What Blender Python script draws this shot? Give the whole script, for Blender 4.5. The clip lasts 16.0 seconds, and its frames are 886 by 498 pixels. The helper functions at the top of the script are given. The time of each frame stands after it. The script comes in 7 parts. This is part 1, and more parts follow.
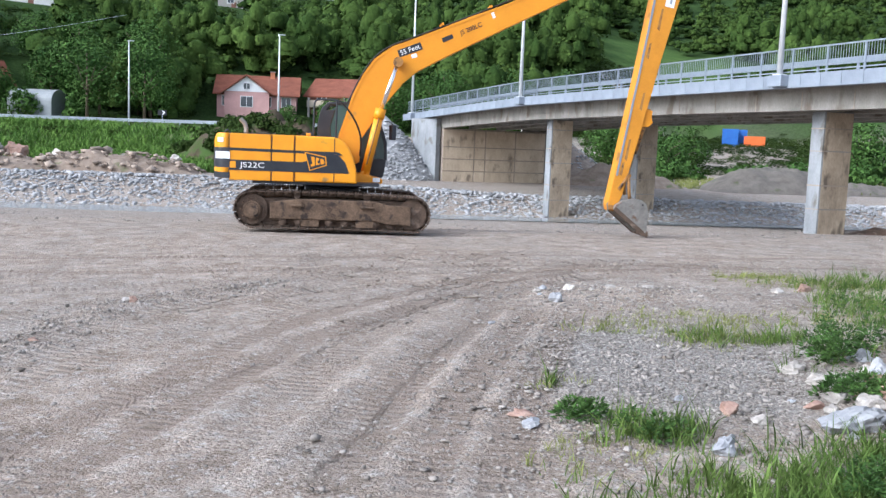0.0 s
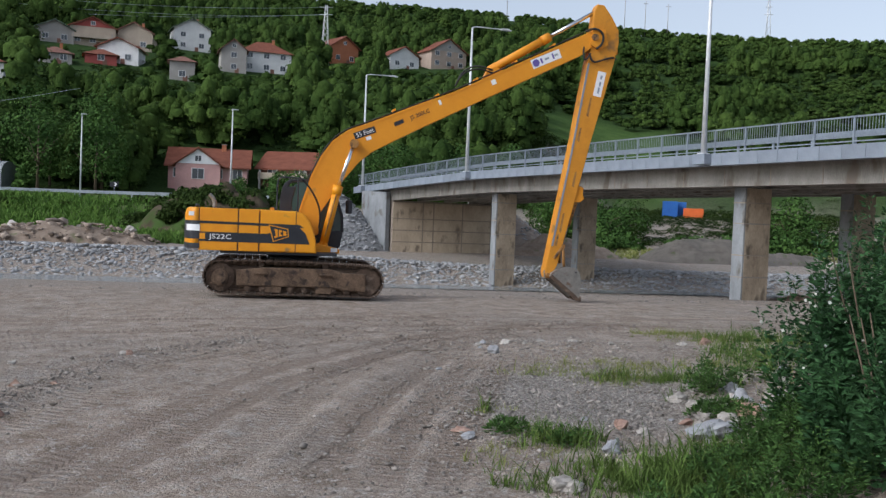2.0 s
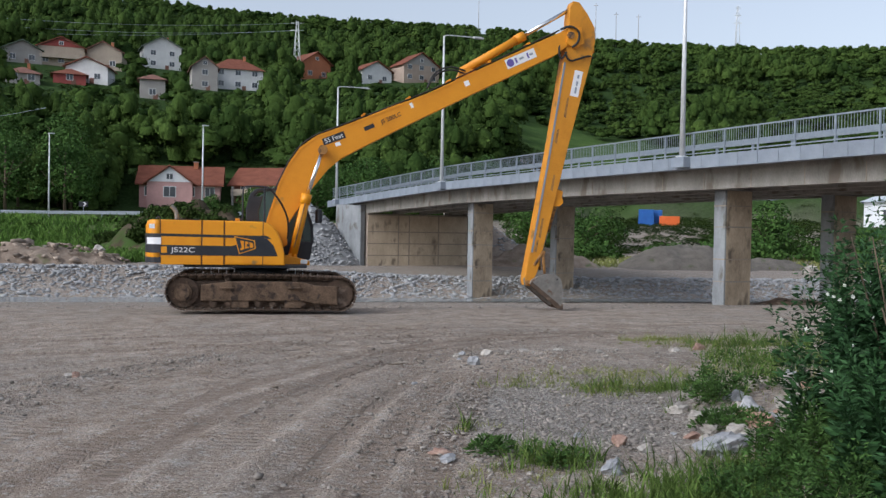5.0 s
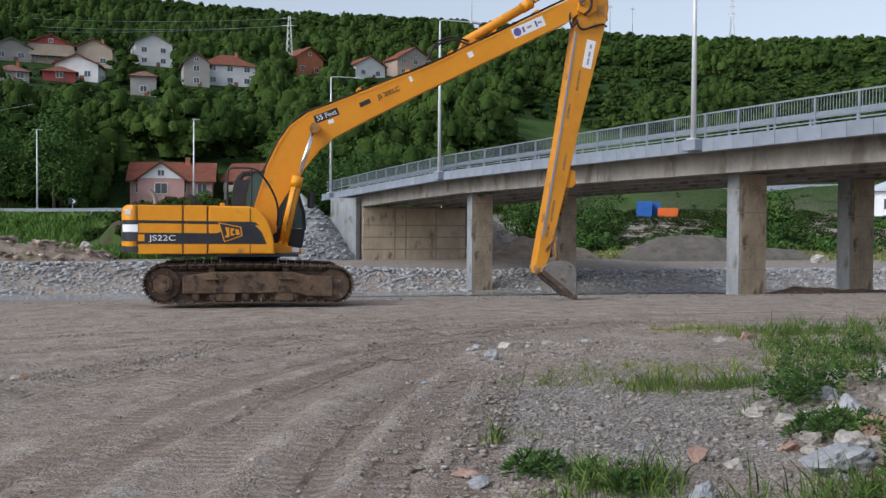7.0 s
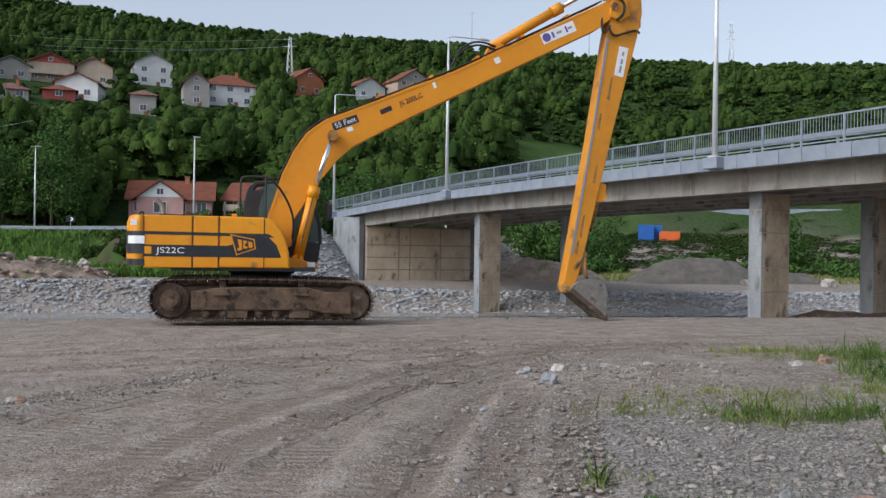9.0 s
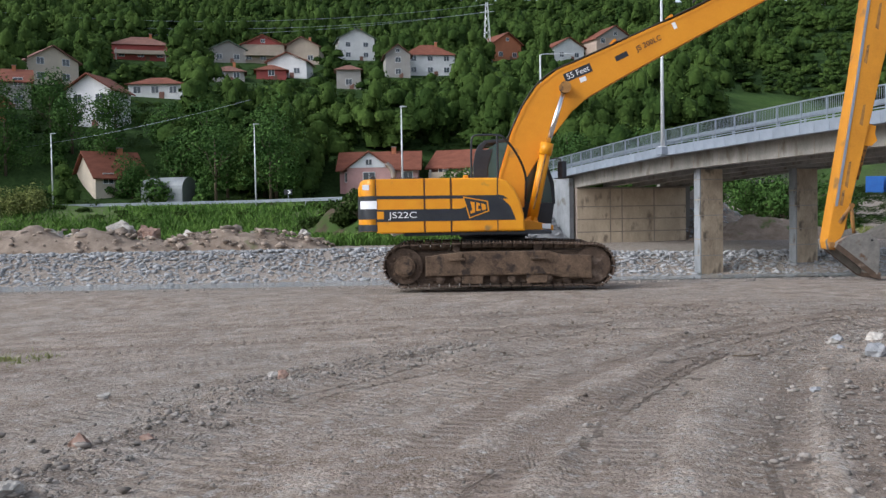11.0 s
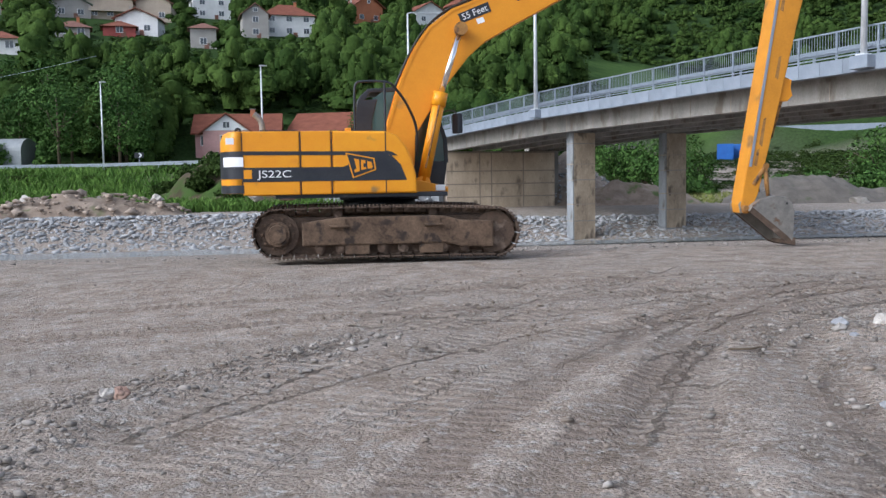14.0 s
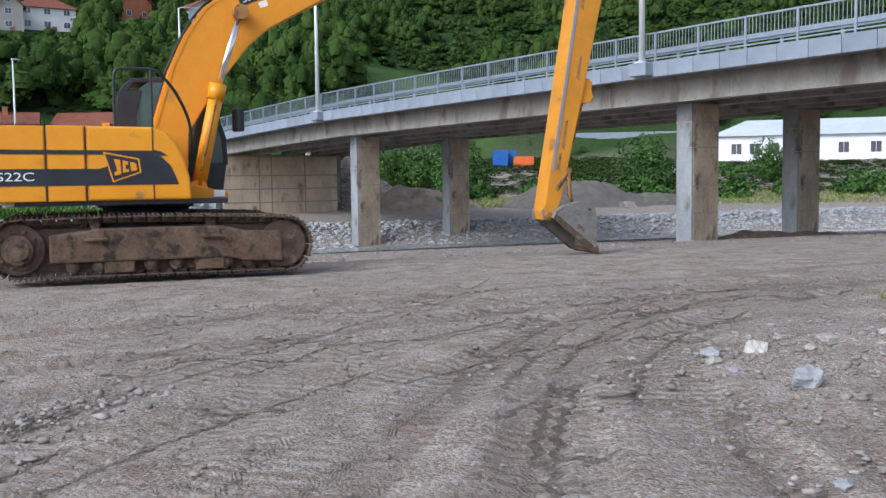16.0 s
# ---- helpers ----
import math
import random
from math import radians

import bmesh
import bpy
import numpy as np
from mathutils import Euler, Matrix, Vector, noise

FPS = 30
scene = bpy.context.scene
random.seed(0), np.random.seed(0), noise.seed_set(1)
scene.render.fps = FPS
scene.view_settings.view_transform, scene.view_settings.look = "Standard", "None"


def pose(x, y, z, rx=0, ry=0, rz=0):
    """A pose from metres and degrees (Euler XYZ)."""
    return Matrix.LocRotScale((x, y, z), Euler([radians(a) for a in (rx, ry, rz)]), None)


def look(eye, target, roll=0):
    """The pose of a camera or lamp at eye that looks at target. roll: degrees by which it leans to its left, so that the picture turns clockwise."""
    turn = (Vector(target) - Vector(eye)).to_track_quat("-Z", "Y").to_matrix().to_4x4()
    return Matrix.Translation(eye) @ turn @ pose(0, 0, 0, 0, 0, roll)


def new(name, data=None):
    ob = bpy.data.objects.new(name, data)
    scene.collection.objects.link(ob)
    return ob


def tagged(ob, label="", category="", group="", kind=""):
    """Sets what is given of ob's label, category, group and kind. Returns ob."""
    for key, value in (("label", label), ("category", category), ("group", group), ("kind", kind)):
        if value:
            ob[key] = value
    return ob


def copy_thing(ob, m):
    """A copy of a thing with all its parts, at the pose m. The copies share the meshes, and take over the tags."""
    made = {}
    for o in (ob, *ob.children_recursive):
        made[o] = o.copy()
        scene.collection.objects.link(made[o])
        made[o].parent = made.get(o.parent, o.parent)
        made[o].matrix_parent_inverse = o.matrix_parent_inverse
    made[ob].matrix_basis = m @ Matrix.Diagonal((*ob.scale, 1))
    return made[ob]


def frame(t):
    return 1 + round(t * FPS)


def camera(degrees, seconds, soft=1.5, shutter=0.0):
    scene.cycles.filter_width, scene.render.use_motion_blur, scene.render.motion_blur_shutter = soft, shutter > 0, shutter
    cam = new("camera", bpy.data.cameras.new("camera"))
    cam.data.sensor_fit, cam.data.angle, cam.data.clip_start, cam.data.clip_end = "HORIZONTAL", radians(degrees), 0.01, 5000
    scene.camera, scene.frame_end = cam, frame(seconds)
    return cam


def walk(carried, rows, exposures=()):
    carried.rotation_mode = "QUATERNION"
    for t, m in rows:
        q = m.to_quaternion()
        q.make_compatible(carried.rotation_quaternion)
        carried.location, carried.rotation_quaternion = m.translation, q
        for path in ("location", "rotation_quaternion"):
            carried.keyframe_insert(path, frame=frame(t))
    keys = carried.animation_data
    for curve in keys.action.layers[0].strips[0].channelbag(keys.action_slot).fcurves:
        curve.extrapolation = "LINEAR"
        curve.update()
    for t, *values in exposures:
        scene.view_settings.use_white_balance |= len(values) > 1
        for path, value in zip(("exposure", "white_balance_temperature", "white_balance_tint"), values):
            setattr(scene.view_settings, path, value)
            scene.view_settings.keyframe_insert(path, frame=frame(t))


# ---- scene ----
cam = camera(49.96, 16.0, soft=1.4)

# The way: seconds, eye, target, roll
PATH = [
    (0, (1.949, -1.586, 2.087), (0.695, 8.273, 0.976), 2.23),
    (0.5, (1.959, -1.587, 2.114), (0.717, 8.317, 1.503), 2.09),
    (1, (1.956, -1.565, 2.114), (0.891, 8.364, 1.592), 2.02),
    (1.5, (2.020, -2.751, 2.150), (1.195, 7.209, 1.796), 2.29),
    (2, (2.137, -3.667, 2.149), (1.385, 6.298, 1.799), 2.30),
    (2.5, (2.126, -3.642, 2.149), (1.338, 6.326, 1.982), 3.54),
    (3, (2.088, -3.558, 2.098), (1.322, 6.408, 1.805), 2.61),
    (3.5, (2.115, -3.381, 2.050), (1.073, 6.553, 1.577), 1.96),
    (4, (2.177, -3.035, 2.003), (1.141, 6.900, 1.526), 2.88),
    (4.5, (2.170, -2.709, 1.982), (1.535, 7.268, 1.748), 2.95),
    (4.7, (2.145, -2.730, 1.998), (1.605, 7.254, 1.802), 1.54),
    (6.8, (1.900, -0.938, 1.724), (1.425, 9.048, 1.490), 0.07),
    (7, (1.827, -0.818, 1.712), (1.361, 9.168, 1.477), 0.33),
    (7.5, (1.737, -0.512, 1.671), (1.191, 9.472, 1.503), 0.33),
    (8, (1.592, -0.174, 1.627), (1.047, 9.811, 1.598), 0.36),
    (8.5, (1.396, 0.058, 1.586), (0.934, 10.047, 1.574), 0.24),
    (9, (1.191, 0.377, 1.539), (0.757, 10.367, 1.543), 0.81),
    (9.5, (0.983, 0.654, 1.516), (0.160, 10.620, 1.446), 0.90),
    (10, (0.708, 0.952, 1.473), (-0.607, 10.863, 1.279), 0.04),
    (10.2, (0.629, 1.014, 1.473), (-1.100, 10.861, 1.270), -0.28),
    (12.3, (-0.181, 2.434, 1.377), (-2.982, 12.014, 0.762), -1.64),
    (12.5, (-0.257, 2.566, 1.365), (-3.089, 12.137, 0.764), -1.75),
    (13, (-0.405, 2.887, 1.356), (-3.154, 12.484, 0.769), -1.71),
    (13.5, (-0.470, 3.253, 1.360), (-2.899, 12.931, 0.693), -1.82),
    (14, (-0.564, 3.654, 1.347), (-1.637, 13.568, 0.604), -0.88),
    (14.5, (-0.616, 4.037, 1.330), (-0.536, 14.006, 0.546), -0.82),
    (15, (-0.690, 4.486, 1.346), (-0.344, 14.447, 0.535), -0.85),
    (15.5, (-0.785, 4.857, 1.339), (-0.312, 14.812, 0.523), -1.04),
    (16, (-0.787, 5.332, 1.340), (0.437, 15.231, 0.617), -0.75),
]
walk(cam, [(t, look(e, g, r)) for t, e, g, r in PATH], exposures=[(a, b + 0.62, k, 10) for a, b, k in ((0, 0.7, 5700), (1.0, 0.55, 5700), (1.5, -0.22, 5850), (2.0, -0.3, 5950), (2.5, -0.3, 5950), (3.5, -0.06, 5950), (4.5, -0.24, 5980), (8.0, -0.26, 6000), (10.0, -0.2, 6000), (12.5, 0.17, 6000), (14.0, 0.13, 5750), (16.0, 0.1, 5650))])

# ---- light: a bright, hazy evening sky and a wide, weak sun
world = bpy.data.worlds.new("sky")
scene.world = world
world.use_nodes = True
wn, wl = world.node_tree.nodes, world.node_tree.links
sky = wn.new("ShaderNodeTexSky")
sky.sky_type, sky.sun_disc = "NISHITA", False
sky.sun_elevation, sky.sun_rotation = radians(36), radians(-127)
sky.air_density, sky.dust_density, sky.ozone_density = 1.0, 3.0, 1.5
pale = wn.new("ShaderNodeHueSaturation")
pale.inputs["Saturation"].default_value = 0.42
wl.new(sky.outputs[0], pale.inputs["Color"])
wl.new(pale.outputs[0], wn["Background"].inputs["Color"])
wn["Background"].inputs["Strength"].default_value = 0.14
sun = new("sun", bpy.data.lights.new("sun", "SUN"))
sun.data.energy, sun.data.angle, sun.data.color = 1.0, radians(24), (1.0, 0.97, 0.92)
sun.matrix_world = look((-58, -44, 52), (0, 0, 0))

# ---- materials
def mat(name, c1, c2, scale=4.0, rough=0.8, bump=0.3, fine=60.0, metal=0.0, spots=None, island=0.0, randomness=0.0, spec=0.4, bdist=0.02, stretch=None):
    """Two scales of noise between two colours, an optional third one in spots, and a bump."""
    m = bpy.data.materials.new(name)
    m.use_nodes = True
    n, l = m.node_tree.nodes, m.node_tree.links
    b = n["Principled BSDF"]
    co = n.new("ShaderNodeTexCoord")
    src = co.outputs["Object"]
    if stretch:
        mp = n.new("ShaderNodeMapping")
        mp.inputs["Scale"].default_value = stretch
        l.new(src, mp.inputs["Vector"])
        src = mp.outputs[0]
    big, small = n.new("ShaderNodeTexNoise"), n.new("ShaderNodeTexNoise")
    big.inputs["Scale"].default_value, big.inputs["Detail"].default_value, big.inputs["Roughness"].default_value = scale, 6, 0.65
    small.inputs["Scale"].default_value, small.inputs["Detail"].default_value = fine, 3
    for t in (big, small):
        l.new(src, t.inputs["Vector"])
    add = n.new("ShaderNodeMath")
    add.operation = "MULTIPLY_ADD"
    l.new(small.outputs[0], add.inputs[0])
    add.inputs[1].default_value = 0.35
    l.new(big.outputs[0], add.inputs[2])
    ramp = n.new("ShaderNodeValToRGB")
    ramp.color_ramp.elements[0].position, ramp.color_ramp.elements[1].position = 0.45, 0.9
    ramp.color_ramp.elements[0].color, ramp.color_ramp.elements[1].color = (*c1, 1), (*c2, 1)
    l.new(add.outputs[0], ramp.inputs[0])
    out = ramp.outputs[0]
    if spots:
        s = n.new("ShaderNodeTexNoise")
        s.inputs["Scale"].default_value, s.inputs["Detail"].default_value = spots[1], 8
        l.new(src, s.inputs["Vector"])
        r2 = n.new("ShaderNodeValToRGB")
        r2.color_ramp.elements[0].position, r2.color_ramp.elements[1].position = spots[2], spots[2] + 0.1
        l.new(s.outputs[0], r2.inputs[0])
        mx = n.new("ShaderNodeMixRGB")
        l.new(r2.outputs[0], mx.inputs[0])
        l.new(out, mx.inputs[1])
        mx.inputs[2].default_value = (*spots[0], 1)
        out = mx.outputs[0]
    if island or randomness:
        hs = n.new("ShaderNodeHueSaturation")
        mr = n.new("ShaderNodeMapRange")
        if island:
            g = n.new("ShaderNodeNewGeometry")
            l.new(g.outputs["Random Per Island"], mr.inputs[0])
        else:
            g = n.new("ShaderNodeObjectInfo")
            l.new(g.outputs["Random"], mr.inputs[0])
        k = island or randomness
        mr.inputs[3].default_value, mr.inputs[4].default_value = 1 - k, 1 + k
        l.new(mr.outputs[0], hs.inputs["Value"])
        l.new(out, hs.inputs["Color"])
        out = hs.outputs[0]
    l.new(out, b.inputs["Base Color"])
    b.inputs["Roughness"].default_value, b.inputs["Metallic"].default_value = rough, metal
    b.inputs["Specular IOR Level"].default_value = spec
    if bump:
        bp = n.new("ShaderNodeBump")
        bp.inputs["Strength"].default_value, bp.inputs["Distance"].default_value = bump, bdist
        l.new(add.outputs[0], bp.inputs["Height"])
        l.new(bp.outputs[0], b.inputs["Normal"])
    return m


def glass_dark(name, c):
    m = bpy.data.materials.new(name)
    m.use_nodes = True
    b = m.node_tree.nodes["Principled BSDF"]
    b.inputs["Base Color"].default_value, b.inputs["Roughness"].default_value = (*c, 1), 0.08
    b.inputs["Specular IOR Level"].default_value = 0.8
    return m


M = {}
M["yellow"] = mat("yellow_paint", (0.6863, 0.2533, 0.0049), (0.7598, 0.3268, 0.0082), 2.0, 0.42, 0.05, 40, spots=((0.30, 0.17, 0.06), 3.2, 0.66))
M["boom"] = mat("worn_yellow_paint", (0.6468, 0.2403, 0.0070), (0.7429, 0.3015, 0.0122), 1.2, 0.5, 0.06, 30, spots=((0.34, 0.19, 0.06), 2.2, 0.68))
M["black"] = mat("black_paint", (0.014, 0.016, 0.022), (0.03, 0.033, 0.04), 3, 0.45, 0.05, 50, spots=((0.10, 0.085, 0.07), 4, 0.7))
M["rubber"] = mat("black_rubber", (0.012, 0.012, 0.013), (0.03, 0.03, 0.03), 8, 0.7, 0.1)
M["tracksteel"] = mat("muddy_track_steel", (0.045, 0.03, 0.022), (0.135, 0.09, 0.062), 5, 0.85, 0.5, 50, spots=((0.22, 0.165, 0.125), 4, 0.6))
# dried mud; its dark spots paint in the shade of crevices
M["mud"] = mat("dried_mud_on_steel", (0.0450, 0.0276, 0.0180), (0.1800, 0.1200, 0.0780), 3.5, 0.92, 1.0, 30, spots=((0.035, 0.025, 0.02), 5, 0.55))
M["steel"] = mat("worn_steel", (0.16, 0.15, 0.14), (0.34, 0.32, 0.29), 5, 0.5, 0.15, 60, metal=0.5, spots=((0.16, 0.09, 0.05), 6, 0.62))
M["chrome"] = mat("chrome_rod", (0.7, 0.7, 0.7), (0.8, 0.8, 0.8), 5, 0.16, 0.0, metal=1.0)
M["rust"] = mat("rusty_hydraulics", (0.20, 0.09, 0.03), (0.42, 0.22, 0.06), 6, 0.75, 0.3, 50, spots=((0.08, 0.05, 0.035), 8, 0.55))
M["white"] = mat("white_label", (0.72, 0.72, 0.74), (0.82, 0.82, 0.83), 6, 0.5, 0.0)
M["blueink"] = mat("violet_print", (0.10, 0.08, 0.28), (0.14, 0.10, 0.34), 6, 0.5, 0.0)
M["cabglass"] = glass_dark("dark_cab_glass", (0.035, 0.075, 0.075))
M["glass"] = glass_dark("window_glass", (0.05, 0.06, 0.075))
M["concrete"] = mat("weathered_concrete", (0.155, 0.145, 0.13), (0.33, 0.31, 0.28), 0.9, 0.9, 0.3, 25, spots=((0.15, 0.125, 0.10), 1.3, 0.56), stretch=(1, 1, 0.45))
M["concrete_tan"] = mat("tan_concrete", (0.38, 0.30, 0.215), (0.60, 0.50, 0.375), 1.0, 0.9, 0.3, 25, spots=((0.23, 0.185, 0.14), 1.5, 0.58), stretch=(1, 1, 0.5))
M["concrete_pale"] = mat("pale_new_concrete", (0.1814, 0.2084, 0.2481), (0.2453, 0.2779, 0.3254), 1.2, 0.85, 0.15, 30, randomness=0.08, spots=((0.30, 0.31, 0.32), 2.0, 0.68))
M["concrete_stain"] = mat("stained_tan_concrete", (0.235, 0.185, 0.135), (0.50, 0.41, 0.305), 1.3, 0.9, 0.35, 22, spots=((0.135, 0.11, 0.085), 1.7, 0.54), stretch=(1, 1, 0.45))
# grey concrete with a bluish cast of skylight put into its colour
M["concrete_grey"] = mat("cool_grey_concrete", (0.165, 0.175, 0.185), (0.31, 0.325, 0.34), 1.1, 0.9, 0.3, 25, spots=((0.13, 0.12, 0.105), 1.5, 0.57), stretch=(1, 1, 0.5))
# boom yellow with more dirt, also darkened for the arm's shaded side
M["arm"] = mat("dirty_yellow_paint", (0.5040, 0.2025, 0.0126), (0.6660, 0.2790, 0.0180), 1.6, 0.55, 0.08, 30, spots=((0.22, 0.12, 0.045), 1.8, 0.60))
M["clod"] = mat("clods_of_earth", (0.1725, 0.1380, 0.1104), (0.3220, 0.2702, 0.2242), 3, 0.96, 0.4, 30, island=0.25, spec=0.05)
M["joint"] = mat("dark_joint", (0.2250, 0.1875, 0.1594), (0.3562, 0.3000, 0.2438), 3, 0.95, 0.2)
M["galv"] = mat("galvanised_steel", (0.2224, 0.2574, 0.2973), (0.3089, 0.3475, 0.3919), 3, 0.45, 0.05, 40, metal=0.35)
M["lamp_grey"] = mat("galvanised_lamp_post", (0.55, 0.57, 0.58), (0.70, 0.71, 0.72), 3, 0.5, 0.03, 40, metal=0.2)
M["asphalt"] = mat("grey_asphalt", (0.045, 0.045, 0.047), (0.075, 0.074, 0.072), 2, 0.9, 0.2, 80)
M["rock"] = mat("grey_rock", (0.24, 0.215, 0.19), (0.50, 0.47, 0.43), 2.2, 0.9, 0.5, 18, randomness=0.25, bdist=0.05)
M["rock_red"] = mat("reddish_rock", (0.22, 0.12, 0.09), (0.42, 0.30, 0.24), 2.2, 0.9, 0.5, 18, randomness=0.2, bdist=0.05)
M["rock_white"] = mat("white_marble_rock", (0.2177, 0.2229, 0.2385), (0.3629, 0.3681, 0.3784), 2.5, 0.8, 0.5, 15, randomness=0.1, bdist=0.05)
M["pebble"] = mat("mixed_pebbles", (0.1615, 0.1407, 0.1236), (0.3422, 0.3136, 0.2851), 3, 0.95, 0.3, 40, island=0.28, spec=0.06)
M["riprap"] = mat("pale_riprap_stone", (0.2175, 0.2175, 0.2218), (0.4002, 0.4046, 0.4089), 1.5, 0.9, 0.3, 20, island=0.22)
M["rubble"] = mat("earthy_rubble", (0.20, 0.155, 0.12), (0.38, 0.315, 0.26), 1.5, 0.95, 0.4, 15, island=0.4)
M["bark"] = mat("bark", (0.06, 0.045, 0.03), (0.15, 0.115, 0.08), 6, 0.95, 0.6, 40, stretch=(4, 4, 1))
M["leaf_far"] = mat("far_foliage", (0.0158, 0.0359, 0.0098), (0.0839, 0.1309, 0.0294), 0.075, 0.75, 0.0, 0.7, island=0.16, spec=0.03)
# far foliage in a darker copy: shade inside the crowns, put into the colour
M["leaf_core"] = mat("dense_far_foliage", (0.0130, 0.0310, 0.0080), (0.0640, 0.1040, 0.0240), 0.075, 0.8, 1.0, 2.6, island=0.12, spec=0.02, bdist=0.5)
M["leaf_scrub"] = mat("scrub_foliage", (0.0134, 0.0292, 0.0076), (0.0521, 0.0794, 0.0200), 0.075, 0.75, 0.0, 0.7, island=0.18, spec=0.03)
M["leaf_tree"] = mat("tree_foliage", (0.0208, 0.0542, 0.0146), (0.0886, 0.1615, 0.0375), 0.2, 0.7, 0.0, 2.0, island=0.32, spec=0.05)
M["leaf_bush"] = mat("weed_foliage", (0.0141, 0.0409, 0.0144), (0.0493, 0.1114, 0.0404), 1.2, 0.6, 0.0, 8, island=0.5, spec=0.1)
M["grass"] = mat("grass_blades", (0.0510, 0.0918, 0.0204), (0.1292, 0.1836, 0.0476), 0.7, 0.7, 0.0, 6, island=0.45, spec=0.06)
M["dry_grass"] = mat("yellowish_grass_blades", (0.1200, 0.1440, 0.0400), (0.2400, 0.2560, 0.0880), 0.7, 0.7, 0.0, 6, island=0.4, spec=0.06)
M["flower"] = mat("white_petals", (0.6, 0.6, 0.55), (0.7, 0.7, 0.65), 5, 0.7, 0.0)
M["tile"] = mat("red_roof_tiles", (0.1311, 0.0390, 0.0218), (0.2294, 0.0807, 0.0468), 0.8, 0.85, 0.5, 9, stretch=(1, 1, 2.5))
M["tile_dark"] = mat("brown_roof_tiles", (0.13, 0.06, 0.045), (0.24, 0.12, 0.09), 0.8, 0.85, 0.5, 9)
M["roof_green"] = mat("green_sheet_roof", (0.09, 0.13, 0.10), (0.15, 0.19, 0.14), 0.8, 0.7, 0.2, 9)
for nm, c in dict(wall_white=(0.66, 0.66, 0.66), wall_pink=(0.56, 0.33, 0.31), wall_red=(0.33, 0.08, 0.07), wall_grey=(0.34, 0.32, 0.30), wall_tan=(0.42, 0.35, 0.28), wall_brick=(0.42, 0.16, 0.08), wall_cream=(0.58, 0.50, 0.40), wall_brown=(0.20, 0.10, 0.075), wall_block=(0.42, 0.33, 0.27)).items():
    M[nm] = mat(nm, tuple(v * 0.85 for v in c), tuple(min(0.85, v * 1.12) for v in c), 0.5, 0.9, 0.1, 8)
M["blue_metal"] = mat("blue_container_steel", (0.02, 0.10, 0.36), (0.03, 0.15, 0.46), 1, 0.6, 0.05, 12)
M["orange_metal"] = mat("orange_container_steel", (0.60, 0.12, 0.02), (0.72, 0.17, 0.035), 1, 0.6, 0.05, 12)
M["plastic"] = mat("white_plastic_film", (0.2250, 0.2430, 0.2565), (0.2970, 0.3150, 0.3240), 1.5, 0.5, 0.1, 12)
M["panel_white"] = mat("white_wall_panels", (0.70, 0.72, 0.75), (0.80, 0.82, 0.84), 0.4, 0.6, 0.05, 8)
M["roof_sheet"] = mat("pale_grey_sheet_roof", (0.42, 0.46, 0.52), (0.54, 0.58, 0.63), 0.4, 0.5, 0.05, 8)
M["water"] = mat("shallow_river_water", (0.20, 0.22, 0.22), (0.32, 0.34, 0.34), 0.6, 0.12, 0.15, 5, spec=0.6)


